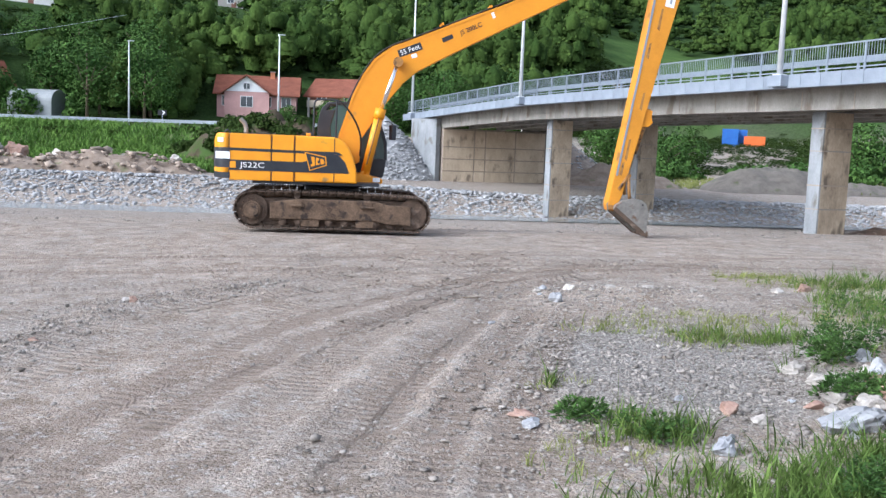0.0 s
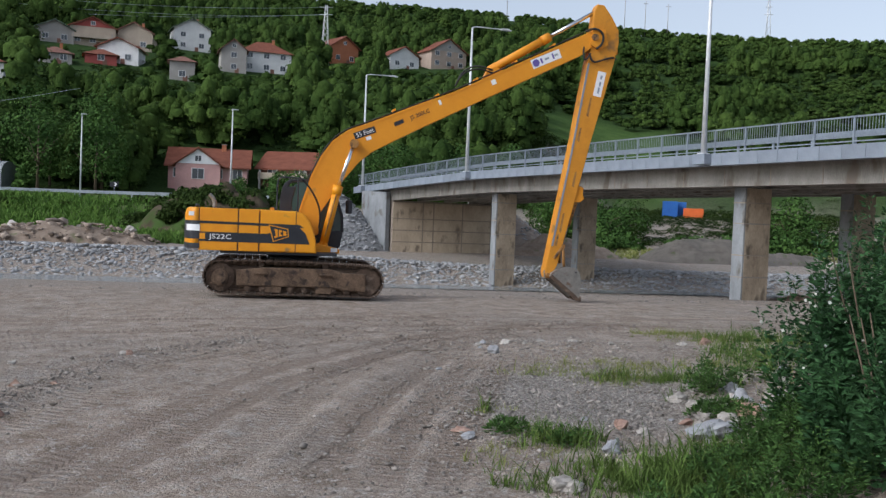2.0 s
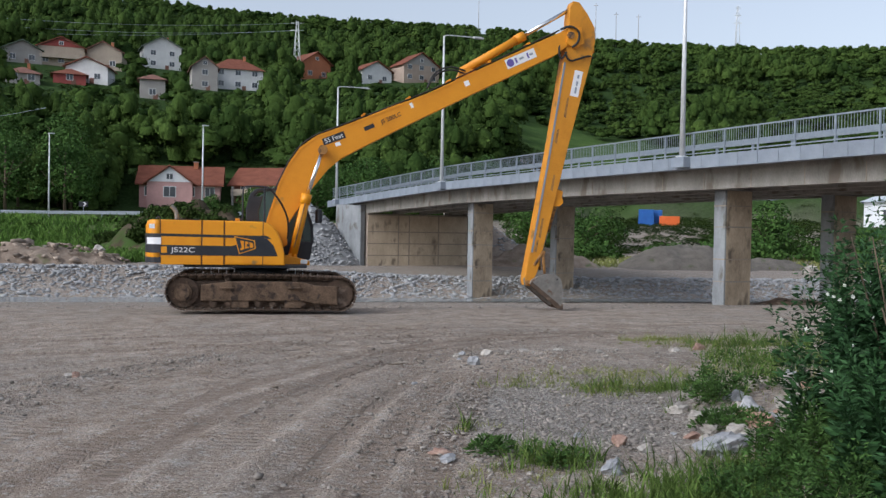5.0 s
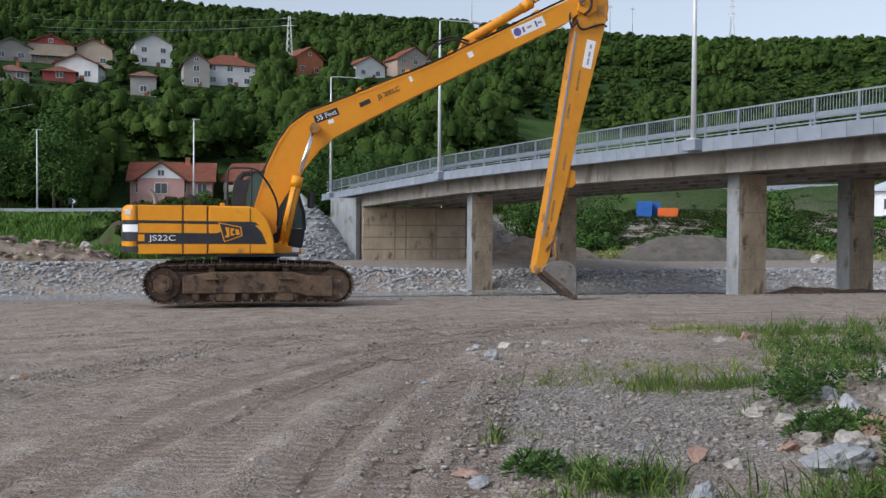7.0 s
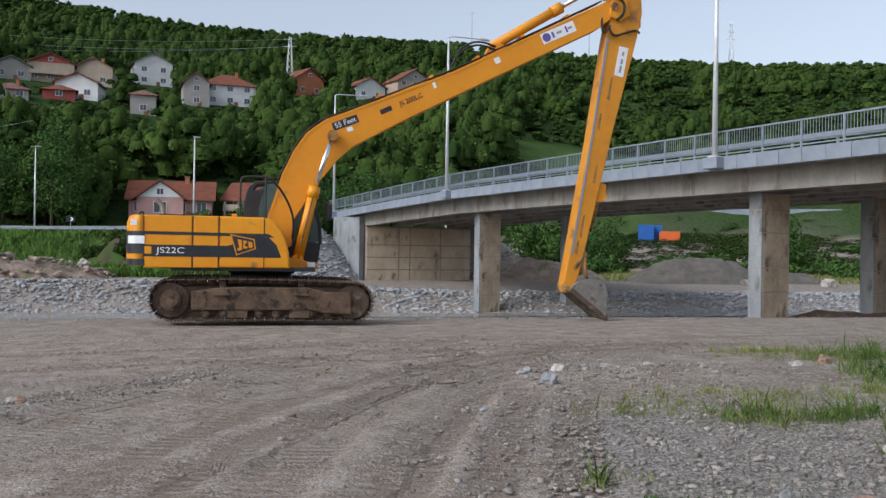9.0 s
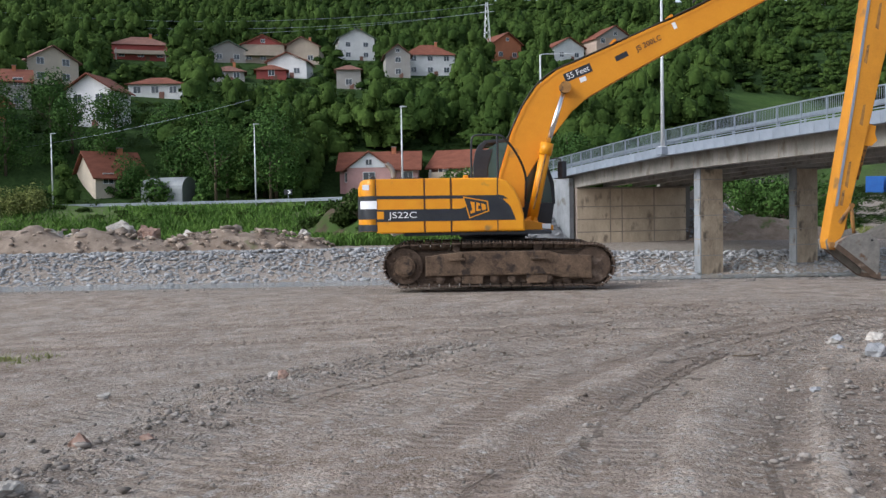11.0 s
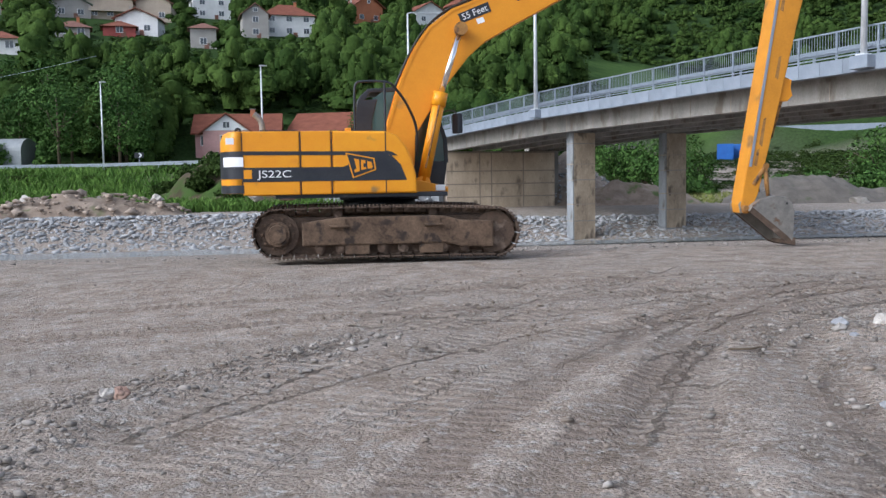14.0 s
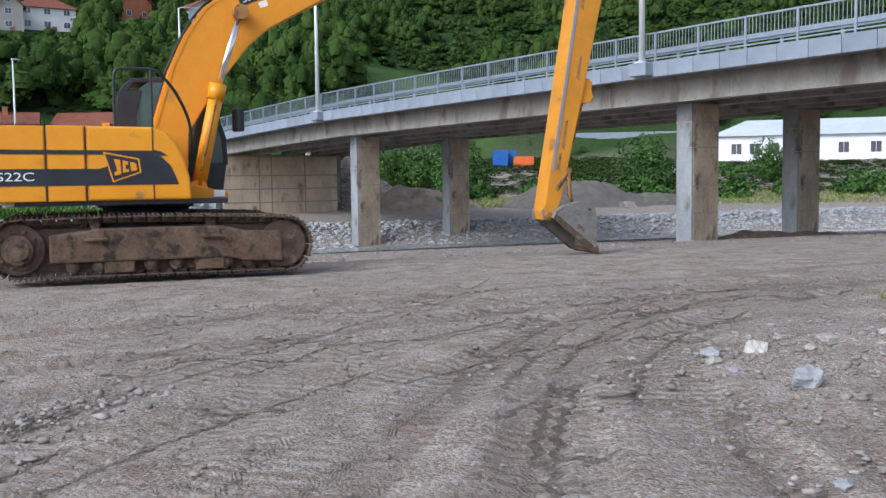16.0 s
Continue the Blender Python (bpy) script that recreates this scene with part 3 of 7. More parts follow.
gq = np.stack([idx[:-1, :-1], idx[:-1, 1:], idx[1:, 1:], idx[1:, :-1]], -1).reshape(-1, 4).astype(np.int32)
gme.loops.add(gq.size)
gme.loops.foreach_set("vertex_index", gq.ravel())
gme.polygons.add(len(gq))
gme.polygons.foreach_set("loop_start", np.arange(0, gq.size, 4, dtype=np.int32))
gme.update(calc_edges=True)
gme.shade_smooth()
FV, FR, FA = flow(GX, GY), np.hypot(GX - 1, GY), np.degrees(np.arctan2(GX - 1, GY))
FRONT = np.interp(GX, ROAD_X, ROAD_Y)


def meadow_area(az, r):
    return sstep(0.5, 2.0, az) * (1 - sstep(8.5, 10.5, az)) * sstep(150, 165, r) * (1 - sstep(215, 235, r))


grav = 0.95 * np.exp(-(((GX - 3.0) / 1.8) ** 2) - ((GY - 7.2) / 2.6) ** 2) + 0.5 * np.exp(-(((GX + 3.9) / 0.8) ** 2) - ((GY - 8) / 3) ** 2) + 0.5 * sstep(20, 30, FV)
green = 0.30 * sstep(4.6, 6.5, GX) * sstep(3, 5, GY) * (1 - sstep(14.5, 16.5, GY)) + 0.72 * sstep(61, 65, FV) * (1 - sstep(-16, -8, GX)) + 0.22 * sstep(82, 92, FR) * sstep(-8, 0, GX)
hill = sstep(118, 128, FR) * (GY > 0) * np.where(FA > 2, sstep(172, 186, FR), 1.0)
WEIGHTS = dict(gravel=grav, rut=rwet, green=np.clip(green, 0, 1) * (GY > 0), hill=hill, meadow=hill * meadow_area(FA, FR), run=rrun, tread=rbar)
for key, w in WEIGHTS.items():
    at = gme.attributes.new(key, "FLOAT", "POINT")
    at.data.foreach_set("value", (w if key == "run" else np.clip(w, 0, 1)).astype(np.float32).ravel())
gme.materials.append(M["ground"])
tagged(new("ground", gme), "trodden brown earth with ruts, gravel and grass", "ground", kind="structure")

# ---- bridge: laid out along s from the lamp post over the big pier, and across t to the far side
BS = Vector((9.82, 35.82, 0))
BDIR, BPERP = Vector((-0.4787, 0.8780, 0)), Vector((0.8780, 0.4787, 0))
BROT = math.degrees(math.atan2(BPERP.y, BPERP.x))


def bridge_top(s):
    return float(np.interp(s, [-45, -8, 0, 10, 22, 31, 40, 46], [4.9, 5.1, 5.08, 5.05, 4.95, 4.68, 4.36, 4.15]))


def bp(s, t, z):
    return BS + BDIR * s + BPERP * t + Vector((0, 0, z))


bridge = thing("bridge", Matrix.Identity(4), "concrete road bridge on paired piers with galvanised railings", "bridge", kind="structure")


def sweep(name, section, s_values, material, label=""):
    """A section of (t, height against the deck's top), drawn along the bridge."""
    bm = bmesh.new()
    rows = [[bm.verts.new(bp(s, t, bridge_top(s) + h)) for t, h in section] for s in s_values]
    k = len(section)
    for a, b in zip(rows, rows[1:]):
        for i in range(k):
            bm.faces.new((a[i], a[(i + 1) % k], b[(i + 1) % k], b[i]))
    bm.faces.new(rows[0][::-1])
    bm.faces.new(rows[-1])
    bmesh.ops.recalc_face_normals(bm, faces=bm.faces)
    return part(name, bm, material, bridge, label)


S_ALL = list(np.linspace(-44, 44, 67))
W_DECK = 10.6
sweep("deck", [(0.05, -0.12), (W_DECK - 0.05, -0.12), (W_DECK - 0.05, -0.34), (9.9, -0.46), (9.9, -0.60), (0.7, -0.60), (0.7, -0.46), (0.05, -0.34)], S_ALL, M["concrete"], "grey concrete deck slab")
sweep("roadway", [(1.6, -0.02), (9.0, -0.02), (9.0, -0.115), (1.6, -0.115)], S_ALL, M["asphalt"], "grey asphalt roadway")
for t0 in (0.72, 2.95, 5.2, 7.4, 9.28):
    sweep("girder", [(t0, -0.597), (t0 + 0.55, -0.597), (t0 + 0.55, -1.28), (t0, -1.28)], list(np.linspace(-44, 37.6, 60)), M["concrete"], "stained concrete girder")
# joints between the cast lengths of the outer girder
for s in np.arange(-8.0, 36, 2.6):
    z = bridge_top(s)
    part("girder_joint", box(bp(s, 0.712, z - 0.94), (0.02, 0.035, 0.68), BROT), M["joint"], bridge)
kb = None
for i, s in enumerate(np.arange(-20, 43.9, 1.0)):
    z = bridge_top(s + 0.5)
    tilt = math.degrees(math.atan2(bridge_top(s + 1) - bridge_top(s), 1.0))
    if kb is None:
        kb = part("edge_block", box((0, 0, 0), (0.30, 0.985, 0.50), 0, 0.012), M["concrete_pale"], bridge, "pale precast edge block")
        ob = kb
    else:
        ob = new("edge_block", kb.data)
        ob.parent = bridge
        tagged(ob, "pale precast edge block")
    ob.matrix_local = Matrix.Translation(bp(s + 0.5, 0.0, z - 0.25)) @ pose(0, 0, 0, tilt, 0, BROT)
sweep("edge_beam", [(-0.14, 0.0), (0.14, 0.0), (0.14, -0.5), (-0.14, -0.5)], list(np.linspace(-44, -20.1, 20)), M["concrete_pale"])
sweep("footway", [(0.16, -0.02), (1.58, -0.02), (1.58, -0.115), (0.16, -0.115)], S_ALL, M["concrete_pale"])
sweep("far_edge_beam", [(W_DECK, 0.0), (W_DECK + 0.25, 0.0), (W_DECK + 0.25, -0.5), (W_DECK, -0.5)], S_ALL, M["concrete_pale"])
# railing on the near edge: posts, rails and bars, bay by bay
RAIL_T, BAY, RAIL_H = 0.10, 1.75, 0.98


def railing(s0, s1, t, fine_bars=True):
    n = int((s1 - s0) / BAY)
    bay_mesh, post_mesh = None, None
    for i in range(n):
        s = s0 + i * BAY
        z0, z1 = bridge_top(s), bridge_top(s + BAY)
        tilt = math.degrees(math.atan2(z1 - z0, BAY))
        if post_mesh is None:
            post_mesh = part("railing_post", box((0, 0, RAIL_H / 2), (0.06, 0.07, RAIL_H), 0, 0.006), M["galv"], bridge)
            o = post_mesh
            bm = bmesh.new()
            add_box(bm, (0, BAY / 2, RAIL_H - 0.03), (0.07, BAY - 0.06, 0.05))
            add_box(bm, (0, BAY / 2, 0.30), (0.045, BAY - 0.06, 0.04))
            add_box(bm, (0, BAY / 2, 0.12), (0.045, BAY - 0.06, 0.04))
            for k in range(1, 14):
                add_box(bm, (0, k * BAY / 14, 0.62), (0.014, 0.016, 0.66))
            bay_mesh = part("railing_panel", bm, M["galv"], bridge)
            b = bay_mesh
        else:
            o, b = new("railing_post", post_mesh.data), new("railing_panel", bay_mesh.data)
            o.parent = b.parent = bridge
        o.matrix_local = Matrix.Translation(bp(s, t, z0 - 0.005)) @ pose(0, 0, 0, 0, 0, BROT)
        b.matrix_local = Matrix.Translation(bp(s, t, z0)) @ pose(0, 0, 0, tilt, 0, BROT)


railing(-19.5, 44, RAIL_T)
railing(-8, 44, W_DECK + 0.1)


def crash_barrier(t, s0, s1):
    bm = bmesh.new()
    for s in np.arange(s0, s1 - 2, 2.0):
        z, z2 = bridge_top(s), bridge_top(s + 2)
        tilt = math.degrees(math.atan2(z2 - z, 2.0))
        for h, d in ((0.62, 0.03), (0.545, -0.02), (0.47, 0.03)):
            m = Matrix.Translation(bp(s + 1, t + d, (z + z2) / 2 + h)) @ pose(0, 0, 0, tilt, 0, BROT) @ Matrix.Diagonal((0.05, 2.0, 0.085, 1))
            bmesh.ops.create_cube(bm, size=1, matrix=m)
        add_box(bm, bp(s, t + 0.08, z + 0.3), (0.06, 0.1, 0.62), BROT)
    return part("crash_barrier", bm, M["galv"], bridge, "galvanised crash barrier beside the roadway")


crash_barrier(1.45, -20, 44)
crash_barrier(9.1, -20, 44)

# piers: two blades under each bearing line, cast in lifts
PIER_W, PIER_D = 1.40, 0.66
for s_mid in (-0.32, 21.6, -21.4):
    for t0 in (1.45, 7.40):
        c = bp(s_mid, t0 + PIER_W / 2, 0)
        bot = float(land(c.x, c.y)) - 0.5
        top = bridge_top(s_mid) - 1.278
        pier = part("pier", box((0, 0, (top - bot) / 2), (PIER_W, PIER_D, top - bot), 0, 0.03), M["concrete_grey"], bridge, "weathered concrete pier blade with lift marks")
        pier.matrix_local = Matrix.Translation((c.x, c.y, bot)) @ pose(0, 0, 0, 0, 0, BROT)
        lifts, z = [0.42], 0.42
        for h in (1.05, 0.9, 1.3, 0.85, 1.1, 1.2):
            z = min(z + h, top - bot)
            if top - bot - z < 0.35:
                z = top - bot
            lifts.append(z)
            if z == top - bot:
                break
        for k, (za, zb) in enumerate(zip(lifts, lifts[1:])):
            if zb < top - bot:
                part("lift_mark", box((0, 0, zb), (PIER_W + 0.012, PIER_D + 0.012, 0.03 + 0.02 * (k % 2)), 0, 0.004), M["joint"], pier)
            part("lift_panel", box((0.03, -PIER_D / 2 - 0.002, (za + zb) / 2), (PIER_W - 0.10, 0.02, zb - za - 0.05), 0, 0.006), M["concrete_stain"], pier)
# abutment: wall with formwork fields, wing wall
AB_S = 37.2
c0 = bp(AB_S, 0.75, -1.2)
zt = bridge_top(AB_S) - 1.29
abut = part("abutment_wall", box((4.25, 0.6, (zt + 1.2) / 2), (8.5, 1.2, zt + 1.2), 0, 0.03), M["joint"], bridge, "tan concrete abutment wall with formwork fields")
abut.matrix_local = Matrix.Translation(c0) @ pose(0, 0, 0, 0, 0, BROT)
ft = [0.0, 2.55, 3.45, 5.95, 8.5]
fz = [0.30, 1.20, 2.10, 3.0, zt + 1.12]
for a, b in zip(ft, ft[1:]):
    for z0, z1 in zip(fz, fz[1:]):
        part("formwork_field", box(((a + b) / 2, -0.005, (z0 + z1) / 2), (b - a - 0.10, 0.05, z1 - z0 - 0.08), 0, 0.008), M["concrete_tan"], abut)
wing = part("wing_wall", prism([(0, 0), (0, zt + 1.25), (0.0, zt + 1.85), (3.4, zt + 1.9), (3.4, zt + 0.5), (1.2, 0)], -0.2, 0.2, 0.02), M["concrete_grey"], bridge, "grey wing wall of the abutment")
wing.matrix_local = Matrix.Translation(bp(AB_S + 0.2, 0.45, -1.2)) @ pose(0, 0, 0, 0, 0, BROT + 90 + 14)
wing2 = part("wing_wall", prism([(0, 0), (0, zt + 1.85), (7.0, zt + 1.85), (7.0, zt + 0.2), (3.0, 0)], -0.2, 0.2, 0.02), M["concrete"], bridge, "grey wing wall of the abutment")
wing2.matrix_local = Matrix.Translation(bp(AB_S + 1.2, 10.0, -1.2)) @ pose(0, 0, 0, 0, 0, BROT + 90 - 10)
near_ab = part("abutment_wall", box((5, -0.6, 2.7), (9.8, 1.2, 6.0), 0, 0.03), M["concrete_tan"], bridge, "tan concrete abutment wall")
near_ab.matrix_local = Matrix.Translation(bp(-43.8, 0.3, -1.8)) @ pose(0, 0, 0, 0, 0, BROT)


def stone(r, seed, sub=2, squash=(1, 0.85, 0.7), sharp=0.35):
    """A broken boulder: a ball cut by planes and roughened."""
    bm = bmesh.new()
    bmesh.ops.create_icosphere(bm, subdivisions=sub, radius=1)
    rnd = random.Random(seed)
    cuts = [(Vector((rnd.gauss(0, 1), rnd.gauss(0, 1), rnd.gauss(0, 1))).normalized(), rnd.uniform(0.45, 0.85)) for _ in range(15)]
    off = Vector((seed * 3.7, seed * 1.3, 0))
    for v in bm.verts:
        p = v.co.copy()
        for d, h in cuts:
            q = p.dot(d)
            if q > h:
                p -= d * (q - h) * 0.9
        p *= 1 + sharp * 0.9 * noise.noise(p * 1.7 + off) + sharp * 0.5 * noise.noise(p * 4.5 + off) + sharp * 0.25 * noise.noise(p * 11 + off)
        v.co = Vector((p.x * squash[0], p.y * squash[1], p.z * squash[2])) * r
    return bm


def pebbles(name, X, Y, Z, R, material, label, category, seed=0, sink=0.35, sub=1):
    """Uncounted stones in one mesh."""
    rnd = np.random.RandomState(seed)
    t = bmesh.new()
    bmesh.ops.create_icosphere(t, subdivisions=sub, radius=1)
    base = np.array([v.co for v in t.verts])
    f = np.array([[v.index for v in q.verts] for q in t.faces])
    t.free()
    n = len(X)
    k = len(base)
    v = base[None] * (1 + 0.42 * rnd.uniform(-1, 1, (n, k, 1)))
    v = v * np.stack([rnd.uniform(0.8, 1.3, n), rnd.uniform(0.6, 1.0, n), rnd.uniform(0.32, 0.62, n)], -1)[:, None]
    a = rnd.uniform(0, math.tau, n)
    ca, sa = np.cos(a)[:, None], np.sin(a)[:, None]
    v = np.stack([v[..., 0] * ca - v[..., 1] * sa, v[..., 0] * sa + v[..., 1] * ca, v[..., 2]], -1)
    v = v * R[:, None, None] + np.stack([X, Y, Z + R * (0.5 - sink)], -1)[:, None]
    fc = (f[None] + (np.arange(n) * k)[:, None, None]).reshape(-1, 3)
    return tagged(tris(name, v.reshape(-1, 3), fc, material), label, category, kind="stuff")


# stone cone beside the abutment, and the rubble on its other side
rs = np.random.RandomState(5)


def slope_cone(name, s, t, material, label, n, rad, zt, sx):
    c = bp(s, t, 0)
    bm = bmesh.new()
    rings, seg = 9, 40
    prev = None
    for i in range(rings + 1):
        q = i / rings
        ring = [bm.verts.new((c.x + q * rad * math.cos(k * math.tau / seg) * sx, c.y + q * rad * math.sin(k * math.tau / seg), zt + (-1.5 - zt) * q + 0.12 * noise.noise(Vector((k * 0.9, i * 0.9, s))) * (i > 0))) for k in range(seg)]
        if prev:
            for k in range(seg):
                bm.faces.new((prev[k], ring[k], ring[(k + 1) % seg], prev[(k + 1) % seg]))
        prev = ring
    tagged(part(name, bm, material), label, "embankment", kind="structure")
    a, q = rs.uniform(0, math.tau, n), np.sqrt(rs.uniform(0.02, 1, n))
    X, Y = c.x + q * rad * np.cos(a) * sx, c.y + q * rad * np.sin(a)
    pebbles("slope_stones", X, Y, zt + (-1.5 - zt) * q, rs.uniform(0.08, 0.2, n), M["riprap"], "pale broken stones pitched on the bank", "stones", seed=int(rad * 10), sink=0.2)


slope_cone("stone_cone", 41.6, -2.6, M["riprap"], "earth cone faced with grey stones beside the abutment", 2000, 6.4, 4.2, 0.9)
slope_cone("rubble_cone", 41.5, 12.6, M["rubble"], "slope of pale broken rubble beside the abutment", 700, 6.2, 3.3, 1.0)

# ---- street lamps
lamp_mesh = {}


def street_lamp(x, y, z, h, arm_dir, arm=2.1, label="tall galvanised street lamp with a single arm"):
    e = thing("street_lamp", pose(x, y, z, 0, 0, arm_dir), label, "street lamp", "street lamps along the road")
    key = (round(h, 1), arm)
    if key not in lamp_mesh:
        a = part("pole", rod((0, 0, 0), (0, 0, h), 0.11, 0.055, 12), M["lamp_grey"], e)
        b = part("base_plate", box((0, 0, 0.02), (0.36, 0.36, 0.04), 0, 0.01), M["lamp_grey"], e)
        if arm:
            c = part("arm", tube([(0, 0, h - 0.05), (0.15, 0, h + 0.08), (arm * 0.6, 0, h + 0.10), (arm, 0, h + 0.12)], 0.035), M["lamp_grey"], e)
            bm = prism([(arm - 0.1, h + 0.07), (arm + 0.55, h + 0.05), (arm + 0.62, h + 0.10), (arm + 0.35, h + 0.19), (arm - 0.1, h + 0.17)], -0.12, 0.12, 0.03)
        else:
            c = None
            bm = prism([(-0.1, h - 0.02), (0.55, h + 0.03), (0.58, h + 0.09), (0.2, h + 0.13), (-0.1, h + 0.10)], -0.12, 0.12, 0.03)
        d = part("lamp_head", bm, M["lamp_grey"], e)
        lamp_mesh[key] = [q.data for q in (a, b, c, d) if q]
    else:
        for me in lamp_mesh[key]:
            o = new(me.name.split(".")[0], me)
            o.parent = e
    return e


for s in (0.0, 22.2, 41.5):
    p = bp(s, -0.26, bridge_top(s) - 0.02)
    street_lamp(p.x, p.y, p.z, 8.85, BROT)
    br = part("lamp_bracket", box((0, 0, 0), (0.5, 0.75, 0.42), 0, 0.03), M["concrete_pale"], bridge, "pale concrete lamp bracket")
    br.matrix_local = Matrix.Translation(bp(s, -0.26, bridge_top(s) - 0.235)) @ pose(0, 0, 0, 0, 0, BROT)
for x, y, z in ((-26.1, 88.5, 4.0), (-46.0, 98.2, 3.4), (-72.3, 98.7, 3.4)):
    street_lamp(x, y, float(ground_z(x, y)[0]) - 0.05, 11.75 - float(ground_z(x, y)[0]), 40, 0)

# ---- long-reach excavator, side on; x runs to its front, its near side is -y
YAW = 14.0
ua, un = Vector((math.cos(radians(YAW)), math.sin(radians(YAW)), 0)), Vector((math.sin(radians(YAW)), -math.cos(radians(YAW)), 0))
EXC = Matrix.Translation(ua * 1.5 + un * -20.15 + Vector((0, 0, 0.02))) @ pose(0, 0, 0, 0, 0, YAW)
exc = thing("excavator", EXC, "yellow long-reach crawler excavator with muddy tracks, parked on earth", "excavator")


def sh(poly):
    return [(u - 1.5, z) for u, z in poly]


# crawler tracks
def track_path(n=400):
    """The chain's line, sagging slightly on top: points and directions at even steps."""
    cx0, cx1, zc, r = -1.70, 1.76, 0.475, 0.375
    pts = []
    for k in range(60):
        a = math.pi / 2 + math.pi * k / 59
        pts.append((cx0 + r * math.cos(a), zc + 0.02 + r * math.sin(a)))
    for k in range(1, 60):
        q = k / 60
        pts.append((cx0 + (cx1 - cx0) * q, zc - r + 0.02 * (1 - q)))
    for k in range(60):
        a = -math.pi / 2 + math.pi * k / 59
        pts.append((cx1 + r * math.cos(a), zc - 0.02 + r * math.sin(a)))
    for k in range(1, 60):
        q = k / 60
        pts.append((cx1 + (cx0 - cx1) * q, zc + r - 0.02 + 0.04 * q + 0.035 * math.sin(math.pi * q)))
    p = np.array(pts + pts[:1])
    seg = np.hypot(*np.diff(p, axis=0).T)
    cum = np.r_[0, np.cumsum(seg)]
    t = np.linspace(0, cum[-1], n, endpoint=False)
    q = np.stack([np.interp(t, cum, p[:, 0]), np.interp(t, cum, p[:, 1])], 1)
    d = np.roll(q, -1, 0) - np.roll(q, 1, 0)
    return q, np.degrees(np.arctan2(d[:, 1], d[:, 0]))


def crawler(y_mid, near):
    # the inner box is a dark filler, added to keep light out of roller gaps
    t = part("crawler_track", box((0.03, y_mid, 0.45), (3.1, 0.26, 0.60), 0, 0.05), M["tracksteel"], exc, "mud-caked crawler track with steel shoes")
    # shoes
    n = 49
    q, ang = track_path(n)
    bm = bmesh.new()
    add_box(bm, (0, 0, 0), (0.172, 0.6, 0.022), 0, 0.004)
    for gx_ in (-0.06, 0.0, 0.06):
        add_box(bm, (gx_, 0, -0.022), (0.014, 0.59, 0.03))
    for gy_ in (-0.09, 0.09):
        add_box(bm, (0, gy_, 0.045), (0.165, 0.045, 0.075), 0, 0.01)
    shoe = None
    for (x, z), a in zip(q, ang):
        if shoe is None:
            shoe = part("track_shoe", bm, M["tracksteel"], t)
            o = shoe
        else:
            o = new("track_shoe", shoe.data)
            o.parent = t
        o.matrix_local = pose(x, y_mid, z, 0, -a, 0)
    side = -1 if near else 1
    ys = y_mid + side * 0.21
    part("track_frame", prism([(-1.32, 0.30), (-1.32, 0.66), (-0.7, 0.74), (0.9, 0.74), (1.2, 0.66), (1.72, 0.64), (1.72, 0.22), (1.2, 0.24), (0.95, 0.30)], ys - 0.09, ys + 0.09, 0.03), M["mud"], t, "mud-caked track frame")
    w = part("drive_sprocket", rod((-1.70, y_mid - 0.2, 0.49), (-1.70, y_mid + 0.2, 0.49), 0.33, None, 26), M["tracksteel"], t)
    bm = bmesh.new()
    add_rod(bm, (-1.70, ys - 0.10, 0.49), (-1.70, ys + 0.10, 0.49), 0.19, None, 22)
    add_rod(bm, (-1.70, ys + side * 0.06, 0.49), (-1.70, ys + side * 0.13, 0.49), 0.155, 0.14, 22)
    for k in range(10):
        a = k * math.tau / 10
        add_rod(bm, (-1.70 + 0.24 * math.cos(a), ys, 0.49 + 0.24 * math.sin(a)), (-1.70 + 0.24 * math.cos(a), ys + side * 0.05, 0.49 + 0.24 * math.sin(a)), 0.022, None, 6)
    part("hub", bm, M["mud"], w)
    part("idler_wheel", rod((1.74, y_mid - 0.2, 0.46), (1.74, y_mid + 0.2, 0.46), 0.33, None, 26), M["tracksteel"], t)
    for x in (-1.05, -0.72, -0.39, -0.06, 0.27, 0.60, 0.93, 1.26):
        bm = bmesh.new()
        add_rod(bm, (x, y_mid - 0.24, 0.245), (x, y_mid + 0.24, 0.245), 0.085, None, 14)
        add_rod(bm, (x, y_mid - 0.27, 0.245), (x, y_mid + 0.27, 0.245), 0.045, None, 10)
        part("track_roller", bm, M["tracksteel"], t)
    for x in (-0.75, 0.75):
        part("carrier_roller", rod((x, y_mid - 0.2, 0.79), (x, y_mid + 0.2, 0.79), 0.065, None, 12), M["tracksteel"], t)
        part("step_plate", box((x, ys + side * 0.09, 0.60), (0.30, 0.14, 0.035), 0, 0.008), M["mud"], t)
        part("step_bracket", box((x, ys + side * 0.06, 0.66), (0.22, 0.10, 0.11), 0, 0.01), M["mud"], t)
    for x in (-0.46, 0.72):
        part("chain_guard", box((x, ys + side * 0.05, 0.225), (0.38, 0.04, 0.15), 0, 0.01), M["mud"], t)


crawler(-1.19, True)
crawler(1.19, False)
part("carbody", prism([(-1.1, 0.45), (-0.8, 0.84), (0.8, 0.84), (1.1, 0.45)], -1.0, 1.0, 0.04), M["mud"], exc, "muddy steel carbody between the tracks")
bm = bmesh.new()
add_rod(bm, (0.0, 0, 0.82), (0.0, 0, 0.99), 0.62, None, 36)
add_rod(bm, (0.0, 0, 0.98), (0.0, 0, 1.09), 0.68, None, 36)
part("slew_ring", bm, M["black"], exc, "black greasy slew ring")

